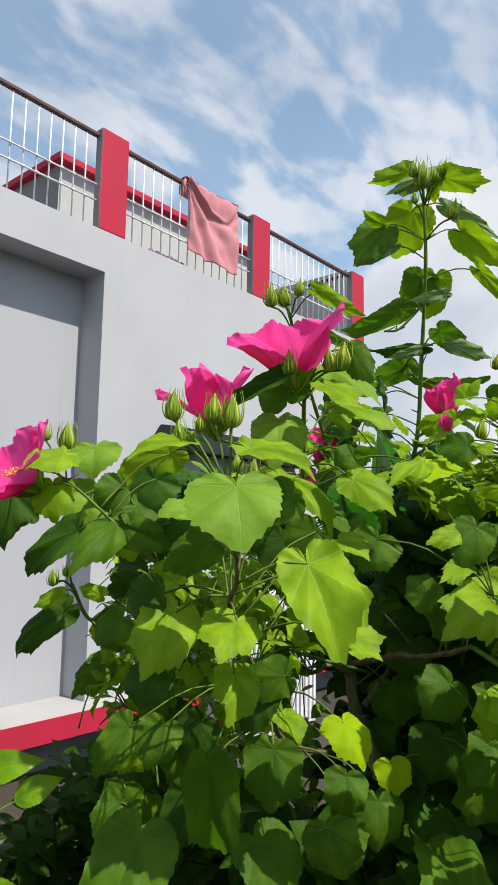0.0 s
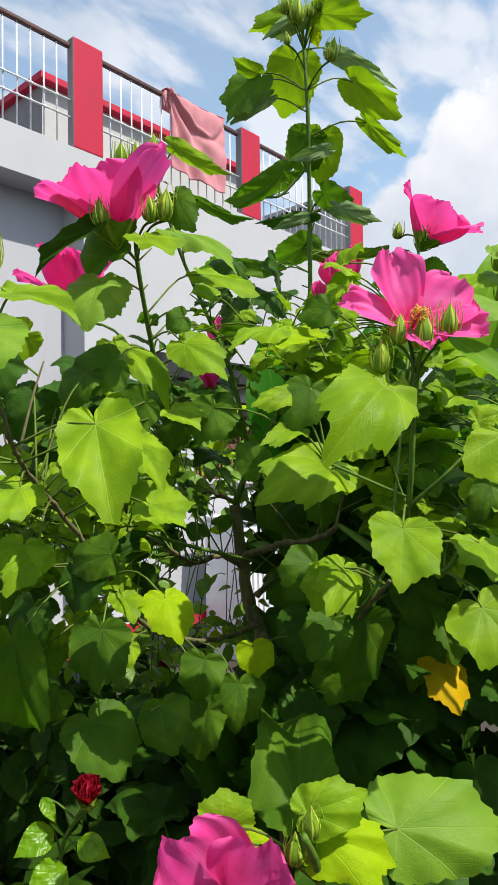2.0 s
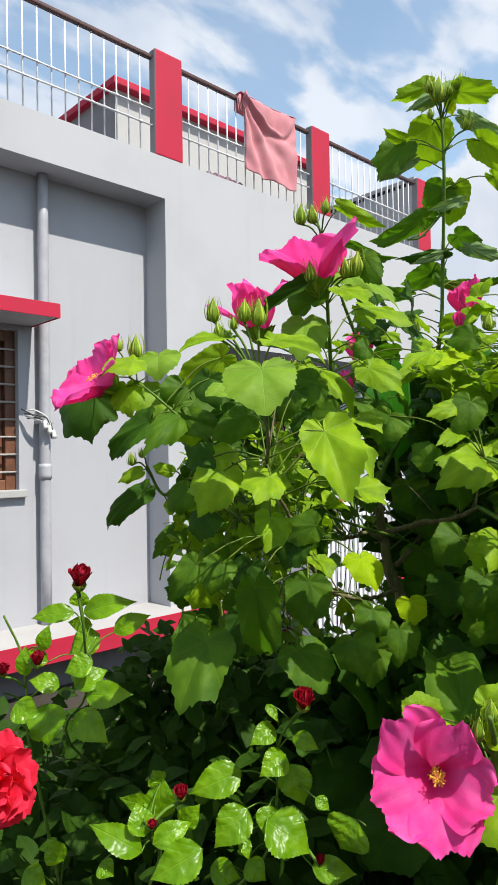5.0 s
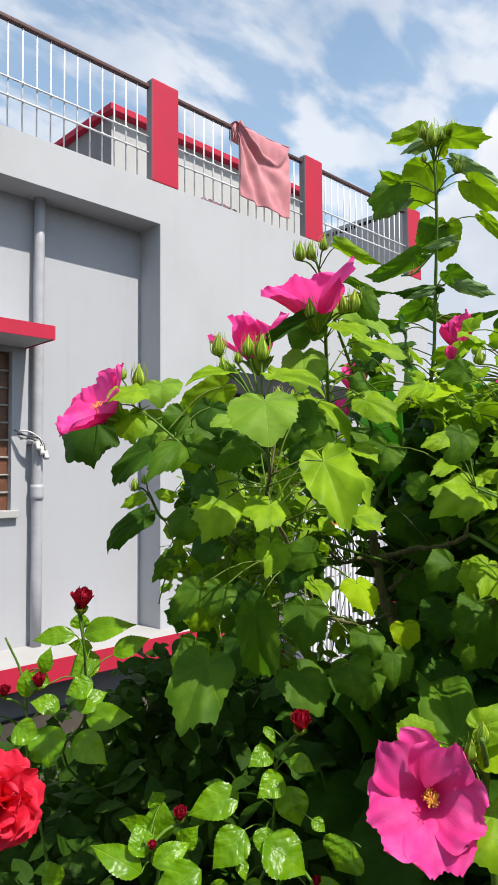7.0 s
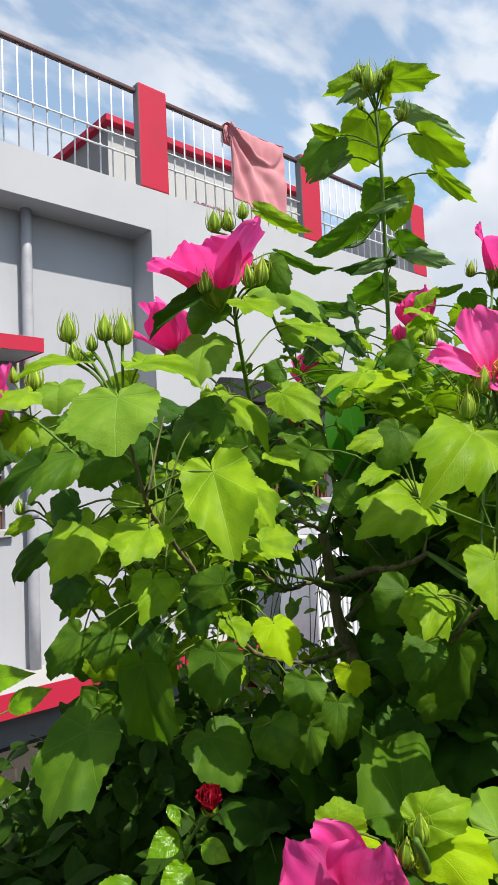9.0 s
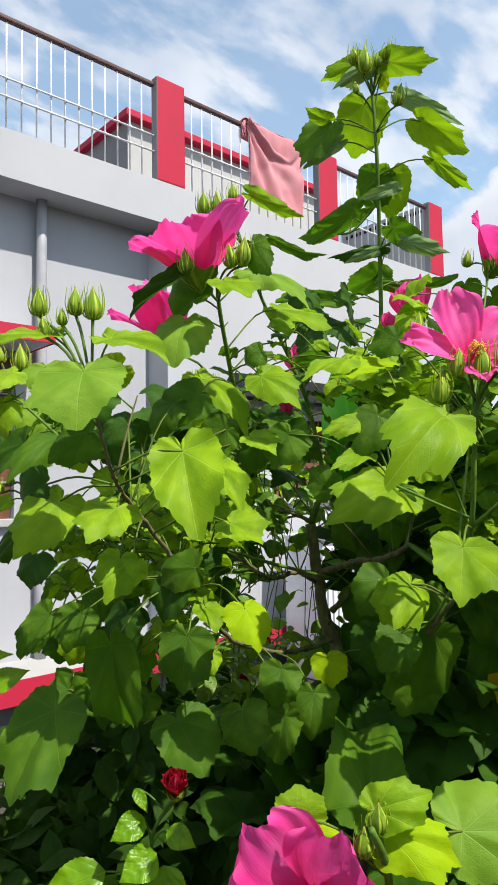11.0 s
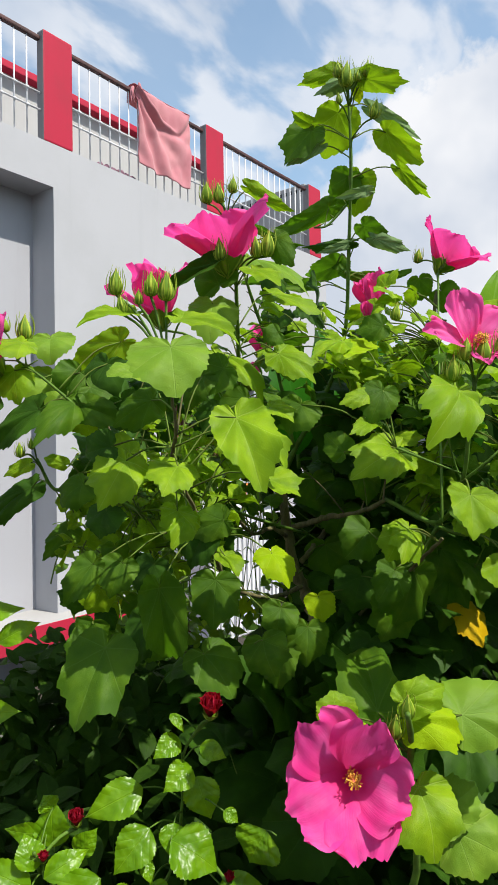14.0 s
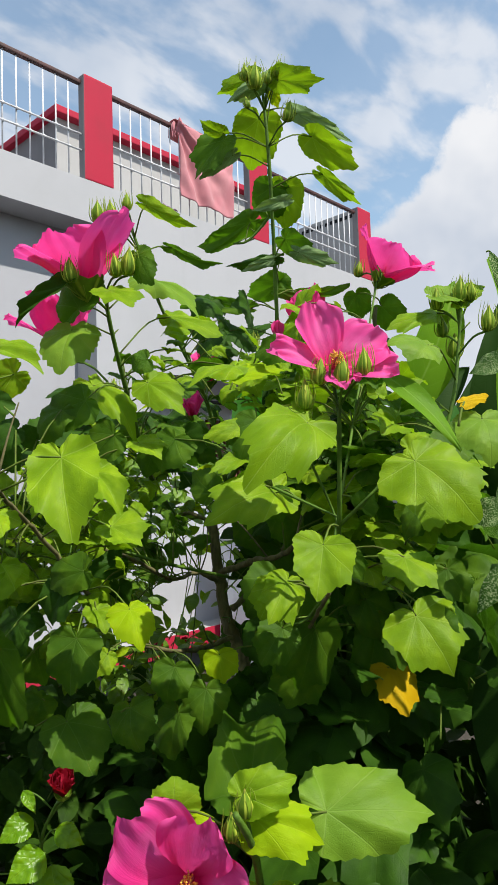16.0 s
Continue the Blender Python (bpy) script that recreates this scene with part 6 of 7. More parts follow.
rose_leaf((-0.473, 0.619, 1.495), (-0.492, 0.604, 1.465), (0.44, -0.88, 0.18), 0.058, leaf_shaded, 1158, lobes=.6)
rose_leaf((-0.456, 0.714, 1.511), (-0.443, 0.728, 1.471), (0.22, -0.94, -0.25), 0.069, leaf_shaded, 1159, lobes=.6)
rose_leaf((-0.481, 0.692, 1.498), (-0.492, 0.684, 1.459), (0.73, -0.68, -0.06), 0.039, leaf_half_shaded, 1160, lobes=.6)
rose_leaf((-0.463, 0.494, 1.510), (-0.483, 0.476, 1.489), (0.55, -0.82, 0.14), 0.037, leaf_shaded, 1161, lobes=.6)
rose_leaf((-0.465, 0.519, 1.501), (-0.481, 0.504, 1.512), (0.47, -0.80, -0.37), 0.029, leaf_shaded, 1162, lobes=.6)
rose_leaf((-0.624, 0.511, 1.550), (-0.642, 0.494, 1.517), (0.64, -0.76, 0.02), 0.059, leaf_half_shaded, 1179, lobes=.6)
rose_leaf((-0.591, 0.529, 1.560), (-0.606, 0.518, 1.504), (0.34, -0.93, 0.10), 0.066, leaf_shaded, 1180, lobes=.6)
rose_leaf((-0.600, 0.508, 1.528), (-0.573, 0.537, 1.503), (0.81, -0.39, 0.43), 0.059, leaf_half_shaded, 1181, lobes=.8)
rose_leaf((-0.558, 0.524, 1.510), (-0.545, 0.539, 1.470), (0.28, -0.92, -0.27), 0.061, leaf_shaded, 1182, lobes=.7)
rose_leaf((-0.633, 0.519, 1.505), (-0.626, 0.529, 1.463), (0.93, -0.35, 0.07), 0.055, leaf_sunlit, 1183, lobes=.8)
rose_leaf((-0.391, 0.692, 0.967), (-0.429, 0.658, 0.895), (0.47, -0.87, 0.16), 0.108, leaf_shaded, 1184, lobes=.5)
bud((-0.388, 0.364, 1.588), (0.10, -0.07, 0.99), 0.031, 600)
bud((-0.384, 0.368, 1.570), (0.00, -0.17, 0.99), 0.023, 601)
bud((-0.372, 0.377, 1.579), (0.10, -0.07, 0.99), 0.018, 602)
bud((-0.364, 0.385, 1.587), (0.10, -0.07, 0.99), 0.029, 603)
bud((-0.354, 0.395, 1.583), (0.11, -0.06, 0.99), 0.034, 604)
bud((-0.713, 0.459, 1.607), (0.05, -0.12, 0.99), 0.027, 605)
bud((-0.695, 0.477, 1.596), (0.10, -0.07, 0.99), 0.044, 606)
bud((-0.636, 0.428, 1.440), (0.07, -0.10, 0.99), 0.023, 607)
bud((-0.626, 0.438, 1.450), (0.06, -0.11, 0.99), 0.017, 608)
bud((-0.386, 0.514, 1.653), (0.05, -0.12, 0.99), 0.032, 609)
bud((-0.365, 0.554, 1.662), (0.03, -0.14, 0.99), 0.030, 610)
bud((-0.357, 0.562, 1.663), (0.15, -0.01, 0.99), 0.037, 611)
bud((-0.498, 0.623, 1.776), (0.10, -0.07, 0.99), 0.035, 612)
bud((-0.485, 0.636, 1.777), (0.02, -0.15, 0.99), 0.034, 613)
bud((-0.473, 0.648, 1.791), (0.14, -0.03, 0.99), 0.028, 614)
bud((-0.377, 0.770, 1.968), (0.09, -0.15, 0.99), 0.028, 615)
bud((-0.370, 0.779, 1.957), (0.15, -0.07, 0.99), 0.043, 616)
bud((-0.358, 0.792, 1.965), (0.21, -0.00, 0.98), 0.024, 617)
bud((-0.350, 0.800, 1.973), (0.24, 0.03, 0.97), 0.029, 618)
bud((-0.377, 0.773, 1.932), (0.02, -0.22, 0.98), 0.019, 619)
bud((-0.344, 0.811, 1.916), (0.25, 0.04, 0.97), 0.034, 620)
bud((-0.351, 0.973, 1.745), (0.19, -0.03, 0.98), 0.029, 621)
bud((-0.146, 0.599, 1.528), (0.17, -0.07, 0.98), 0.028, 622)
bud((-0.132, 0.611, 1.524), (0.14, -0.10, 0.98), 0.035, 623)
bud((-0.118, 0.623, 1.533), (0.13, -0.11, 0.99), 0.031, 624)
bud((-0.156, 0.591, 1.508), (0.13, -0.11, 0.99), 0.031, 625)
bud((-0.149, 0.870, 1.647), (0.17, -0.07, 0.98), 0.037, 626)
bud((-0.168, 0.855, 1.639), (0.08, -0.16, 0.98), 0.031, 627)
bud((-0.139, 0.880, 1.648), (0.12, -0.12, 0.99), 0.029, 628)
bud((-0.166, 0.888, 1.587), (0.12, -0.12, 0.99), 0.036, 629)
bud((-0.109, 0.850, 1.603), (0.17, -0.07, 0.98), 0.035, 630)
bud((-0.175, 0.877, 1.612), (0.08, -0.16, 0.98), 0.031, 631)
bud((-0.186, 0.537, 1.189), (0.11, -0.13, 0.99), 0.029, 632)
bud((-0.196, 0.531, 1.170), (0.13, -0.11, 0.99), 0.030, 633)
bud((-0.298, 0.771, 1.614), (0.17, -0.02, 0.98), 0.030, 196)
bud((-0.609, 0.695, 1.583), (-0.04, -0.08, 1.00), 0.032, 200)
bud((-0.594, 0.708, 1.574), (0.11, 0.05, 0.99), 0.036, 201)
bud((-0.476, 0.878, 1.649), (0.03, -0.01, 1.00), 0.031, 202)
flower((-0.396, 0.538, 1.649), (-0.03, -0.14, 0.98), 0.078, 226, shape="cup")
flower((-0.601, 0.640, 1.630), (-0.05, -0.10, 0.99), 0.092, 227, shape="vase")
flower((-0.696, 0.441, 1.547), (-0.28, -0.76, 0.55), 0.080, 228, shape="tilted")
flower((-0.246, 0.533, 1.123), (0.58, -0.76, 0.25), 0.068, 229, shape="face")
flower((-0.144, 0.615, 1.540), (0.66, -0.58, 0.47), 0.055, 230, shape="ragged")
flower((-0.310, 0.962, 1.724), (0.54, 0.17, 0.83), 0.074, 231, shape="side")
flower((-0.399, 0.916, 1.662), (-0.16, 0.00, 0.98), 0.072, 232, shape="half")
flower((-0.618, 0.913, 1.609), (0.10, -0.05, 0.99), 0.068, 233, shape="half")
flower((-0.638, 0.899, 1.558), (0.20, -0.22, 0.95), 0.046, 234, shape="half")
colour_bud((-0.345, 0.785, 1.603), (0.03, -0.15, 0.99), 0.048, 225)

# young side shoots on the sunny side; the brighter green reads as sunlit
crown((-0.56, 0.60, 1.37), (0.11, 0.07, 0.10), 46, 0.030, filler(leaf_sunlit), 25)
crown((-0.57, 0.58, 1.40), (0.12, 0.08, 0.11), 34, 0.030, filler(leaf_sunlit), 35)
crown((-0.60, 0.74, 1.38), (0.12, 0.08, 0.10), 36, 0.032, filler(leaf_half_shaded), 26)
crown((-0.62, 0.72, 1.45), (0.12, 0.08, 0.09), 26, 0.032, filler(leaf_sunlit), 36)
crown((-0.50, 0.72, 1.56), (0.09, 0.09, 0.09), 26, 0.034, filler(leaf_half_shaded), 37)
crown((-0.46, 0.76, 1.62), (0.08, 0.08, 0.08), 14, 0.030, filler(leaf_sunlit), 38)
crown((-0.30, 0.80, 1.58), (0.10, 0.08, 0.07), 22, 0.036, filler(leaf_sunlit), 39)
crown((-0.26, 0.84, 1.50), (0.12, 0.08, 0.09), 24, 0.042, filler(leaf_half_shaded), 40)
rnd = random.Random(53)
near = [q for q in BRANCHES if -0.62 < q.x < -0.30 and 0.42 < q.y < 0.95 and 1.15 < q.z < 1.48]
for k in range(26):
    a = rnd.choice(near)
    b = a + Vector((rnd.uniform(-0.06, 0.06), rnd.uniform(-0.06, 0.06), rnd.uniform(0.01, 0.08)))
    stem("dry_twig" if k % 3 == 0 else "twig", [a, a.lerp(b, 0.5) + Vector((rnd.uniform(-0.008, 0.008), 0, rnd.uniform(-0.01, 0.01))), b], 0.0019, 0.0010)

crown((-0.20, 0.80, 1.44), (0.13, 0.08, 0.12), 40, 0.040, filler(leaf_sunlit), 43)
crown((-0.34, 0.84, 1.60), (0.12, 0.08, 0.08), 26, 0.034, filler(leaf_sunlit), 44)
crown((-0.52, 0.60, 1.36), (0.13, 0.08, 0.12), 40, 0.028, filler(leaf_sunlit), 45)

crown((-0.62, 0.55, 1.33), (0.09, 0.06, 0.10), 44, 0.026, filler(leaf_sunlit), 46)

# fuller foliage beside the trunk
crown((-0.24, 0.86, 1.46), (0.12, 0.09, 0.10), 16, 0.062, filler(leaf_half_shaded), 28)
crown((-0.22, 0.90, 1.34), (0.12, 0.09, 0.10), 16, 0.066, filler(leaf_half_shaded), 29)
crown((-0.20, 0.86, 1.25), (0.12, 0.08, 0.08), 12, 0.066, filler(leaf_shaded), 30)

# stubs where old leaves have dropped
rnd = random.Random(52)
for q in [p for p in BRANCHES if p.z > 1.5][::3]:
    out = Vector((rnd.uniform(-1, 1), rnd.uniform(-1, 1), rnd.uniform(0.3, 1.0))).normalized()
    v, f = tube_data([q, q + out * rnd.uniform(0.008, 0.022)], 0.0011, 0.0008, 5)
    adopt(piece("stub", mesh_of("stub", v, f, [petiole_olive])), mallow)


crown((-0.75, 0.95, 1.54), (0.10, 0.10, 0.10), 24, 0.06, filler(leaf_shaded), 10)
# inner foliage, behind the outer leaves; its darker green stands in for shade
crown((-0.78, 0.76, 1.46), (0.14, 0.13, 0.15), 34, 0.070, filler(leaf_shaded), 11)
crown((-0.44, 1.04, 1.44), (0.14, 0.12, 0.18), 40, 0.075, filler(leaf_shaded), 12)
crown((-0.34, 1.06, 1.26), (0.17, 0.13, 0.16), 30, 0.085, filler(leaf_shaded), 13)
crown((-0.68, 0.80, 0.98), (0.18, 0.14, 0.12), 22, 0.080, filler(leaf_shaded), 14)
crown((-0.40, 0.92, 0.93), (0.20, 0.14, 0.14), 30, 0.085, filler(leaf_shaded), 15)
crown((-0.40, 0.97, 1.52), (0.13, 0.09, 0.15), 44, 0.062, filler(leaf_shaded), 16)
crown((-0.47, 0.97, 1.40), (0.09, 0.07, 0.10), 20, 0.07, filler(leaf_shaded), 20)
crown((-0.36, 0.93, 1.60), (0.14, 0.08, 0.08), 18, 0.06, filler(leaf_sunlit), 19)
crown((-0.56, 0.88, 1.66), (0.10, 0.08, 0.08), 12, 0.055, filler(leaf_shaded), 17)
# extra dense cluster, added to keep the sun off the low shrubs
joined_crown("inner_foliage", "shaded inner leaves of the mallow", (-0.34, 0.80, 1.10), (0.17, 0.11, 0.12), 110, 0.075, leaf_shaded, 34, mallow, polar=True)
joined_crown("foliage", "deep inner leaves of the mallow", (-0.60, 0.98, 0.76), (0.42, 0.28, 0.30), 420, 0.09, leaf_shaded, 18, mallow, polar=True)

# ---- the glossy-leaved red-flowering shrub ----
glossy = start_plant("hibiscus_shrub", (-0.78, 0.55, 0.0), "glossy dark green hibiscus shrub with red buds and double red flowers")
stem("shoot", [(-0.900, 0.700, 0.000), (-0.920, 0.680, 0.700), (-0.832, 0.439, 1.003), (-0.747, 0.418, 1.107), (-0.689, 0.383, 1.214), (-0.683, 0.370, 1.275)], .0032, .0024)
stem("shoot", [(-0.780, 0.550, 0.300), (-0.620, 0.480, 0.750), (-0.482, 0.515, 0.943), (-0.452, 0.510, 1.032), (-0.446, 0.510, 1.102), (-0.412, 0.514, 1.145)], .0036, .0024)
stem("shoot", [(-0.700, 0.450, 0.400), (-0.600, 0.380, 0.800), (-0.523, 0.384, 0.980), (-0.496, 0.351, 1.029), (-0.481, 0.335, 1.059)], .0036, .0024)
stem("shoot", [(-0.750, 0.450, 0.500), (-0.717, 0.324, 1.042), (-0.739, 0.326, 1.110), (-0.770, 0.332, 1.178), (-0.784, 0.313, 1.234)], .0036, .0024)
gloss_leaf((-0.477, 0.474, 1.067), (-0.513, 0.421, 1.045), (0.62, -0.62, 0.48), 0.038, leaf_shaded, 700)
gloss_leaf((-0.451, 0.459, 1.037), (-0.464, 0.419, 1.002), (0.62, -0.62, 0.48), 0.040, leaf_shaded, 701)
gloss_leaf((-0.425, 0.465, 1.030), (-0.384, 0.493, 0.998), (0.72, -0.38, 0.58), 0.051, leaf_shaded, 702)
gloss_leaf((-0.433, 0.478, 1.040), (-0.425, 0.464, 1.011), (0.62, -0.62, 0.48), 0.027, leaf_shaded, 703)
gloss_leaf((-0.430, 0.503, 1.092), (-0.437, 0.466, 1.076), (0.72, -0.38, 0.58), 0.031, leaf_shaded, 704)
gloss_leaf((-0.443, 0.498, 1.122), (-0.450, 0.464, 1.109), (0.72, -0.38, 0.58), 0.025, leaf_shaded, 705)
gloss_leaf((-0.424, 0.512, 1.113), (-0.399, 0.528, 1.100), (0.62, -0.62, 0.48), 0.021, leaf_shaded, 706)
gloss_leaf((-0.426, 0.508, 1.080), (-0.409, 0.512, 1.037), (0.60, -0.78, 0.15), 0.038, leaf_shaded, 707)
gloss_leaf((-0.483, 0.332, 1.025), (-0.526, 0.294, 1.053), (0.72, -0.38, 0.58), 0.028, leaf_shaded, 708)
gloss_leaf((-0.481, 0.334, 1.042), (-0.501, 0.338, 1.070), (0.72, -0.38, 0.58), 0.027, leaf_shaded, 709)
gloss_leaf((-0.474, 0.341, 1.034), (-0.461, 0.385, 1.046), (0.72, -0.38, 0.58), 0.024, leaf_shaded, 710)
gloss_leaf((-0.438, 0.380, 1.027), (-0.467, 0.332, 1.003), (0.62, -0.62, 0.48), 0.038, leaf_shaded, 711)
gloss_leaf((-0.515, 0.374, 1.049), (-0.550, 0.348, 1.054), (0.60, -0.78, 0.15), 0.021, leaf_shaded, 712)
gloss_leaf((-0.510, 0.380, 1.034), (-0.517, 0.383, 1.082), (0.60, -0.78, 0.15), 0.034, leaf_shaded, 713)
gloss_leaf((-0.495, 0.396, 1.025), (-0.480, 0.412, 1.049), (0.60, -0.78, 0.15), 0.024, leaf_shaded, 714)
gloss_leaf((-0.704, 0.337, 1.126), (-0.679, 0.326, 1.080), (0.62, -0.62, 0.48), 0.046, leaf_shaded, 715)
gloss_leaf((-0.679, 0.364, 1.113), (-0.633, 0.385, 1.081), (0.62, -0.62, 0.48), 0.038, leaf_shaded, 716)
gloss_leaf((-0.733, 0.306, 1.128), (-0.701, 0.322, 1.107), (0.62, -0.62, 0.48), 0.033, leaf_shaded, 717)
gloss_leaf((-0.739, 0.397, 1.231), (-0.779, 0.351, 1.224), (0.62, -0.62, 0.48), 0.026, leaf_shaded, 718)
gloss_leaf((-0.730, 0.406, 1.231), (-0.682, 0.464, 1.244), (0.62, -0.62, 0.48), 0.033, leaf_shaded, 719)
gloss_leaf((-0.701, 0.438, 1.202), (-0.673, 0.482, 1.223), (0.62, -0.62, 0.48), 0.028, leaf_shaded, 720)
gloss_leaf((-0.722, 0.415, 1.213), (-0.752, 0.393, 1.216), (0.60, -0.78, 0.15), 0.020, leaf_shaded, 721)
gloss_leaf((-0.733, 0.403, 1.239), (-0.737, 0.405, 1.264), (0.60, -0.78, 0.15), 0.027, leaf_shaded, 722)
gloss_leaf((-0.715, 0.423, 1.199), (-0.735, 0.385, 1.175), (0.62, -0.62, 0.48), 0.038, leaf_shaded, 723)
gloss_leaf((-0.723, 0.316, 1.164), (-0.728, 0.319, 1.203), (0.60, -0.78, 0.15), 0.023, leaf_shaded, 724)
gloss_leaf((-0.707, 0.332, 1.197), (-0.704, 0.341, 1.231), (0.60, -0.78, 0.15), 0.020, leaf_shaded, 725)
gloss_leaf((-0.693, 0.348, 1.149), (-0.718, 0.317, 1.159), (0.72, -0.38, 0.58), 0.026, leaf_shaded, 726)
gloss_leaf((-0.679, 0.363, 1.148), (-0.668, 0.407, 1.163), (0.72, -0.38, 0.58), 0.031, leaf_shaded, 727)
gloss_leaf((-0.669, 0.374, 1.136), (-0.624, 0.419, 1.137), (0.62, -0.62, 0.48), 0.033, leaf_shaded, 728)
gloss_leaf((-0.702, 0.337, 1.182), (-0.733, 0.314, 1.192), (0.62, -0.62, 0.48), 0.023, leaf_shaded, 729)
gloss_leaf((-0.662, 0.380, 1.181), (-0.682, 0.350, 1.169), (0.62, -0.62, 0.48), 0.030, leaf_shaded, 730)
gloss_leaf((-0.390, 0.503, 0.977), (-0.352, 0.536, 0.970), (0.62, -0.62, 0.48), 0.027, leaf_shaded, 731)
gloss_leaf((-0.453, 0.459, 0.975), (-0.431, 0.468, 0.958), (0.62, -0.62, 0.48), 0.026, leaf_shaded, 732)
gloss_leaf((-0.505, 0.447, 0.951), (-0.475, 0.469, 0.941), (0.62, -0.62, 0.48), 0.028, leaf_shaded, 733)
gloss_leaf((-0.513, 0.300, 1.015), (-0.498, 0.307, 1.004), (0.62, -0.62, 0.48), 0.020, leaf_shaded, 734)
gloss_leaf((-0.457, 0.454, 1.004), (-0.441, 0.452, 0.983), (0.72, -0.38, 0.58), 0.015, leaf_shaded, 735)
gloss_leaf((-0.449, 0.491, 1.150), (-0.432, 0.495, 1.131), (0.72, -0.38, 0.58), 0.011, leaf_shaded, 736)
gloss_leaf((-0.386, 0.506, 1.055), (-0.372, 0.514, 1.043), (0.72, -0.38, 0.58), 0.015, leaf_shaded, 737)
gloss_leaf((-0.701, 0.343, 1.086), (-0.736, 0.324, 1.107), (0.62, -0.62, 0.48), 0.035, leaf_shaded, 738)
gloss_leaf((-0.511, 0.379, 1.074), (-0.520, 0.374, 1.087), (0.60, -0.78, 0.15), 0.023, leaf_shaded, 739)
gloss_leaf((-0.730, 0.315, 0.907), (-0.701, 0.332, 0.891), (0.62, -0.62, 0.48), 0.030, leaf_shaded, 740)
gloss_leaf((-0.694, 0.352, 0.920), (-0.716, 0.340, 0.945), (0.60, -0.78, 0.15), 0.032, leaf_shaded, 741)
gloss_leaf((-0.354, 0.540, 1.029), (-0.370, 0.529, 0.995), (0.30, -0.94, 0.15), 0.052, leaf_shaded, 742)
double_flower((-0.471, 0.167, 1.159), (0.89, -0.44, 0.11), 0.042, 235)
red_bud((-0.683, 0.373, 1.271), (0.18, -0.03, 0.98), 0.040, 236)
red_bud((-0.408, 0.511, 1.146), (0.28, -0.20, 0.94), 0.035, 237)
red_bud((-0.478, 0.384, 1.062), (0.15, -0.20, 0.97), 0.022, 238)
red_bud((-0.708, 0.326, 1.174), (0.11, -0.10, 0.99), 0.026, 239)
red_bud((-0.762, 0.301, 1.157), (0.31, -0.03, 0.95), 0.022, 240)
red_bud((-0.696, 0.381, 1.168), (0.11, -0.10, 0.99), 0.017, 241)
red_bud((-0.477, 0.342, 1.047), (0.25, -0.10, 0.96), 0.014, 242)
red_bud((-0.366, 0.488, 0.994), (0.25, -0.10, 0.96), 0.015, 243)


# inner and low hibiscus leaves, their shade carried by the dark colour
joined_crown("foliage", "dense inner leaves of the hibiscus", (-0.74, 0.68, 0.64), (0.44, 0.38, 0.36), 1500, 0.066, leaf_deep_shade, 24, glossy)

joined_crown("side_foliage", "leaves between the hibiscus stems, coloured dark as in shade", (-0.92, 0.78, 0.98), (0.24, 0.16, 0.12), 420, 0.06, leaf_deep_shade, 28, glossy)
joined_crown("low_foliage", "low leaves at the foot of the hibiscus, coloured as shaded", (-1.05, 0.62, 0.68), (0.36, 0.36, 0.32), 800, 0.06, leaf_deep_shade, 27, glossy)

# ---- broad-bladed plants on the shady side ----
canna = start_plant("canna_clump", (-0.10, 1.05, 0.0), "clump of tall broad-bladed canna leaves, many coloured dark for shade", "plant")
blade_leaf((-0.168, 0.728, 1.554), (-0.090, 0.737, 1.471), (0.66, -0.49, 0.57), 0.026, leaf_sunlit, 321)
blade_leaf((-0.168, 1.021, 1.484), (-0.207, 1.097, 1.764), (0.97, -0.19, 0.18), 0.069, leaf_sunlit, 322)
blade_leaf((-0.192, 1.128, 1.554), (-0.242, 1.205, 1.713), (0.93, -0.12, 0.35), 0.071, leaf_sunlit, 323)
blade_leaf((-0.387, 1.061, 1.495), (-0.293, 1.200, 1.626), (0.64, -0.71, 0.30), 0.077, leaf_shaded, 324)
blade_leaf((-0.533, 0.970, 1.461), (-0.590, 1.042, 1.689), (0.79, -0.50, 0.36), 0.037, leaf_shaded, 325)
blade_leaf((-0.152, 0.954, 1.253), (-0.125, 0.928, 1.037), (0.15, -0.98, 0.13), 0.087, leaf_shaded, 326)
blade_leaf((-0.406, 1.175, 1.112), (-0.386, 1.295, 1.500), (0.23, -0.93, 0.28), 0.117, leaf_shaded, 328)
blade_leaf((-0.374, 1.332, 1.185), (-0.372, 1.428, 1.672), (0.19, -0.96, 0.19), 0.140, leaf_shaded, 329)
blade_leaf((-0.265, 1.285, 1.300), (-0.281, 1.362, 1.811), (0.18, -0.97, 0.15), 0.130, leaf_shaded, 330)
blade_leaf((-0.505, 1.152, 1.150), (-0.506, 1.254, 1.527), (0.20, -0.95, 0.26), 0.123, leaf_shaded, 331)
blade_leaf((-0.202, 1.077, 1.247), (-0.248, 1.050, 1.089), (0.27, -0.96, 0.09), 0.116, leaf_shaded, 334)
blade_leaf((-0.306, 0.994, 1.529), (-0.258, 1.088, 1.740), (0.92, -0.40, -0.03), 0.083, leaf_sunlit, 335)
blade_leaf((-0.115, 0.939, 1.588), (-0.138, 0.936, 1.712), (0.97, -0.17, 0.18), 0.041, leaf_sunlit, 336)
blade_leaf((-0.597, 1.103, 1.358), (-0.624, 1.122, 1.701), (0.99, -0.12, 0.08), 0.178, leaf_lime, 337)
blade_leaf((-0.577, 1.193, 1.390), (-0.563, 1.255, 1.709), (0.77, -0.63, 0.09), 0.134, leaf_lime, 338)
blade_leaf((-0.695, 1.140, 1.438), (-0.740, 1.147, 1.693), (0.77, -0.62, 0.15), 0.114, leaf_lime, 339)
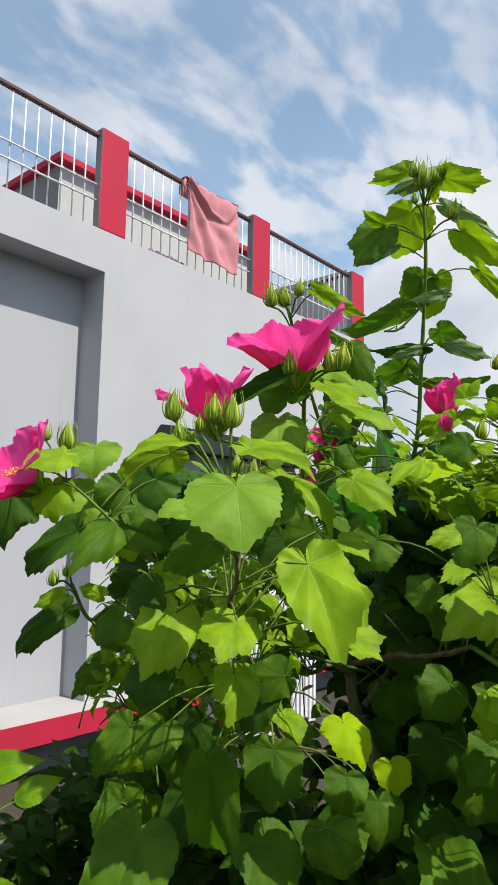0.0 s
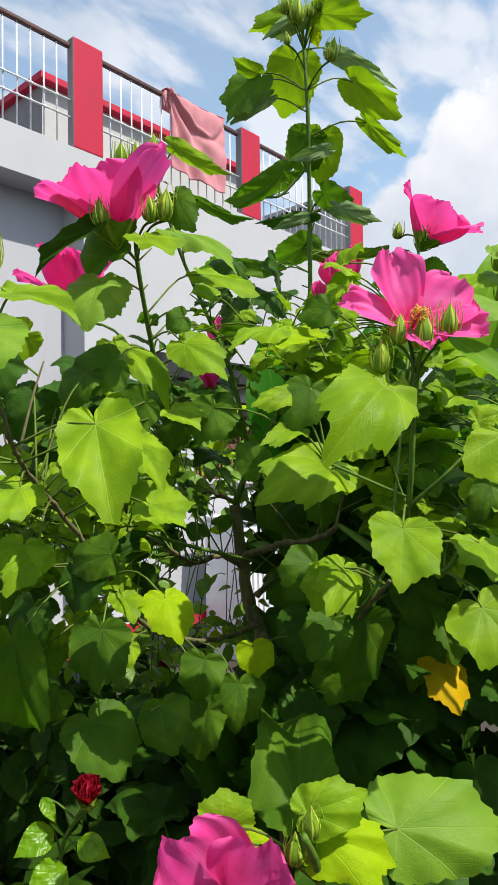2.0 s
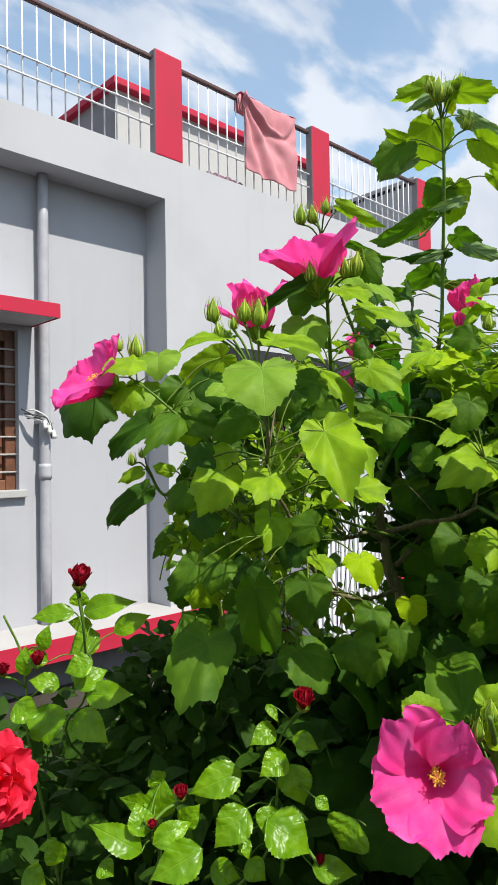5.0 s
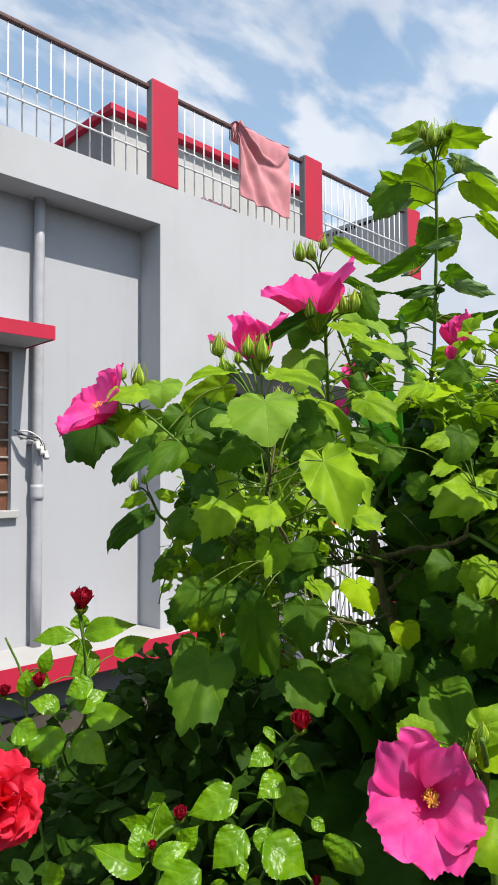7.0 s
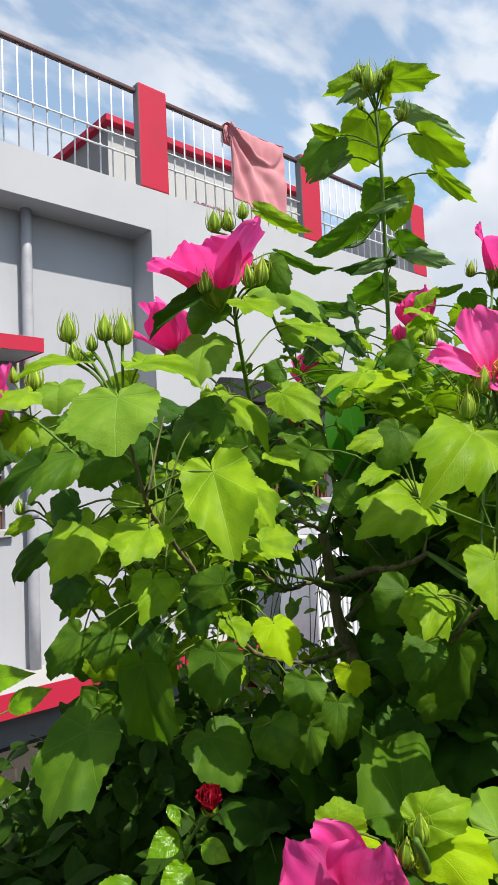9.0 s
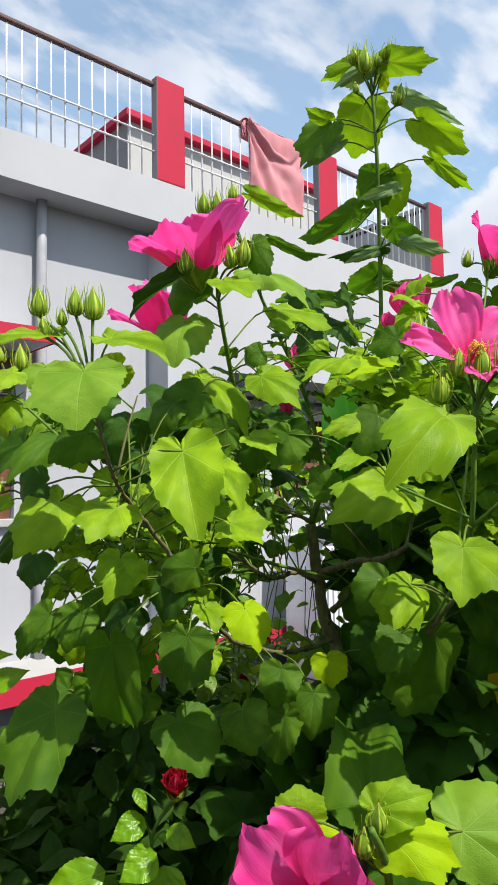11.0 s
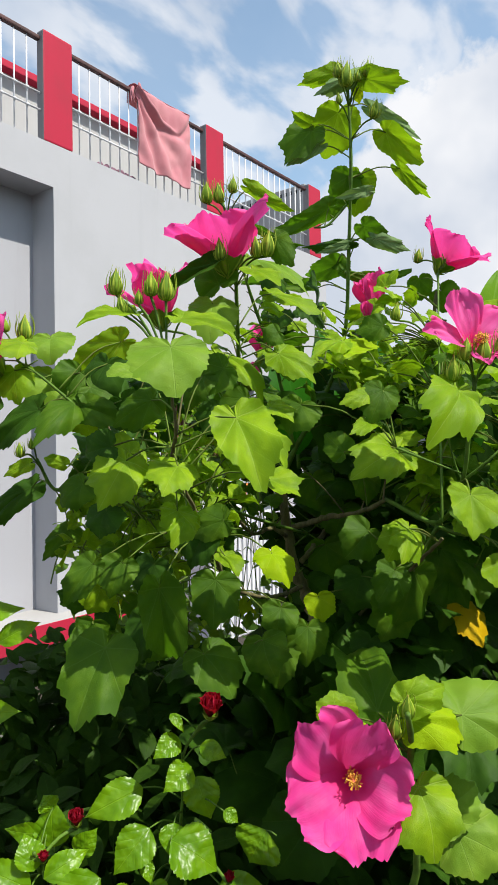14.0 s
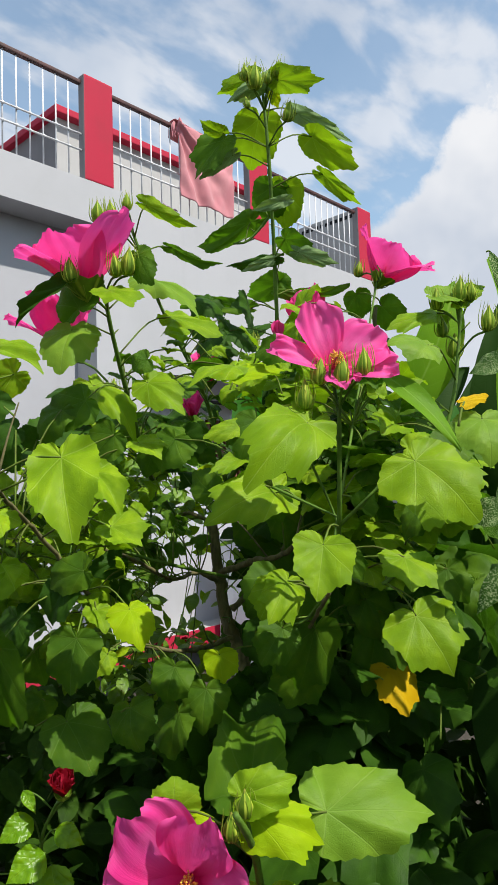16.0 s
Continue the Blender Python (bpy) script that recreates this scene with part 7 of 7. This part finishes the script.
blade_leaf((-0.535, 1.274, 1.358), (-0.599, 1.271, 1.638), (0.73, -0.66, 0.16), 0.129, leaf_lime, 340)
blade_leaf((-0.434, 1.296, 1.380), (-0.431, 1.353, 1.649), (0.73, -0.67, 0.14), 0.123, leaf_lime, 341)


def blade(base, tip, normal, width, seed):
    blade_leaf(base, tip, normal, width, leaf_shaded, seed)


# the rightmost blades stand out of view, added to shade the low plants
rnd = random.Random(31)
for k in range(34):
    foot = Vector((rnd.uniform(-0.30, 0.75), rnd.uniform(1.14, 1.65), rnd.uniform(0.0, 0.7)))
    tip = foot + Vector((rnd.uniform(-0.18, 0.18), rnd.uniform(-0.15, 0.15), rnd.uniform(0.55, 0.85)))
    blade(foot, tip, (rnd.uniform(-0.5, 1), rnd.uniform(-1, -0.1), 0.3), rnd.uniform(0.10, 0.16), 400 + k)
for k in range(9):
    foot = Vector((rnd.uniform(-0.25, 0.6), rnd.uniform(1.0, 1.45), 0.0))
    stem("stalk", [foot, foot + Vector((0.02, 0.01, 0.6)), foot + Vector((0.03, 0.0, 1.15))], 0.012, 0.008)

speckled = start_plant("speckled_shrub", (0.02, 0.98, 0.0), "small shrub with green leaves speckled cream", "shrub")
stem("branch", [(0.02, 0.98, 0.0), (0.0, 0.93, 0.7), (0.02, 0.86, 1.2), (0.02, 0.84, 1.62)], 0.008, 0.003)
plain_leaf((-0.064, 0.785, 1.417), (-0.106, 0.775, 1.406), (0.11, -0.92, 0.38), 0.031, leaf_speckled, 342)
plain_leaf((-0.081, 0.797, 1.402), (-0.103, 0.806, 1.389), (-0.13, -0.91, -0.39), 0.024, leaf_speckled, 343)
plain_leaf((-0.079, 0.816, 1.367), (-0.110, 0.793, 1.311), (0.39, -0.91, 0.15), 0.023, leaf_speckled, 344)
plain_leaf((-0.071, 0.820, 1.565), (-0.113, 0.811, 1.553), (0.10, -0.92, 0.37), 0.028, leaf_speckled, 345)
plain_leaf((-0.113, 0.882, 1.321), (-0.110, 0.889, 1.277), (0.18, -0.98, -0.13), 0.029, leaf_speckled, 346)
plain_leaf((-0.125, 0.907, 1.708), (-0.120, 0.915, 1.661), (0.90, -0.44, 0.02), 0.017, leaf_speckled, 347)
plain_leaf((-0.082, 0.834, 1.441), (-0.096, 0.823, 1.418), (0.43, -0.89, 0.15), 0.019, leaf_speckled, 348)
crown((0.10, 0.95, 1.30), (0.10, 0.10, 0.30), 26, 0.085, lambda b, t, n, w, s: plain_leaf(b, t, n, w * 0.6, leaf_speckled, s), 33)

# leaf mass added past the right edge of view so its shadow falls left
joined_crown("foliage", "leaves added out of view to shade the plants beside them", (0.20, 1.04, 1.46), (0.12, 0.16, 0.24), 170, 0.075, leaf_speckled, 50, speckled, aspect=0.6)

# ---- small-leaved shrubs between the garden and the house ----
back = start_plant("small_leaved_shrub", (-1.15, 1.10, 0.0), "thin twiggy shrub with small bright leaves and red flowers")
rnd = random.Random(41)
for k in range(16):
    foot = Vector((-1.12 + rnd.uniform(-0.15, 0.15), 1.08 + rnd.uniform(-0.15, 0.15), 0.0))
    top = Vector((-0.95 + rnd.uniform(-0.16, 0.24), 1.08 + rnd.uniform(-0.16, 0.24), rnd.uniform(1.1, 1.5)))
    stem("twig", [foot, foot.lerp(top, 0.5) + Vector((rnd.uniform(-0.08, 0.08), rnd.uniform(-0.08, 0.08), 0)), top], 0.0034, 0.0014)
crown((-0.95, 1.04, 1.33), (0.25, 0.25, 0.30), 520, 0.050, lambda b, t, n, w, s: plain_leaf(b, t, n, w * 0.44, leaf_lime if s % 7 == 0 else leaf_small, s), 42)
joined_crown("fine_foliage", "fine small leaves of the shrub", (-0.95, 1.06, 1.22), (0.27, 0.27, 0.32), 560, 0.038, leaf_small, 46, back, aspect=0.48)
joined_crown("foliage", "dense lower leaves of the shrub", (-1.15, 1.15, 0.60), (0.55, 0.55, 0.46), 1400, 0.058, leaf_deep_shade, 43, back)
for k in range(5):
    q = (-1.15 + rnd.uniform(-0.3, 0.3), 1.35 + rnd.uniform(-0.3, 0.3), 0.98 + rnd.uniform(-0.12, 0.15))
    red_bud(q, (0.3, -0.2, 0.9), 0.035, 440 + k)

hedge = start_plant("low_hedge", (-1.9, 0.9, 0.0), "low dense green hedge in the bed by the house", "hedge")
for k in range(7):
    foot = Vector((-1.9 + rnd.uniform(-0.4, 0.4), 0.9 + rnd.uniform(-0.7, 0.9), 0.0))
    stem("stem", [foot, foot + Vector((0.03, 0.0, 0.25)), foot + Vector((rnd.uniform(-0.1, 0.1), rnd.uniform(-0.1, 0.1), 0.5))], 0.007, 0.003)
joined_crown("foliage", "small dense hedge leaves", (-1.9, 0.95, 0.22), (0.85, 1.5, 0.26), 4200, 0.06, leaf_deep_shade, 44, hedge, aspect=0.62)
# this shrub's darkness is shade put into its leaf colour
dark = start_plant("shaded_shrub", (-0.25, 1.75, 0.0), "dense shrub behind the mallow, coloured dark as in shade", "shrub")
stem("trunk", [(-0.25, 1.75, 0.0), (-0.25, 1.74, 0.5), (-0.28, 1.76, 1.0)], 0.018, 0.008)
joined_crown("side_foliage", "leaves behind the trunk, coloured dark as in shade", (-0.74, 1.27, 1.36), (0.11, 0.12, 0.22), 170, 0.08, leaf_deep_shade, 48, dark, aspect=0.6)
joined_crown("inner_foliage", "dense leaves nearer the mallow, coloured dark as in shade", (-0.66, 1.30, 0.95), (0.17, 0.20, 0.45), 700, 0.09, leaf_deep_shade, 47, dark, aspect=0.6)
joined_crown("foliage", "dense leaves, coloured dark as in shade", (-0.15, 1.75, 0.78), (0.85, 0.45, 0.80), 2600, 0.10, leaf_deep_shade, 45, dark)
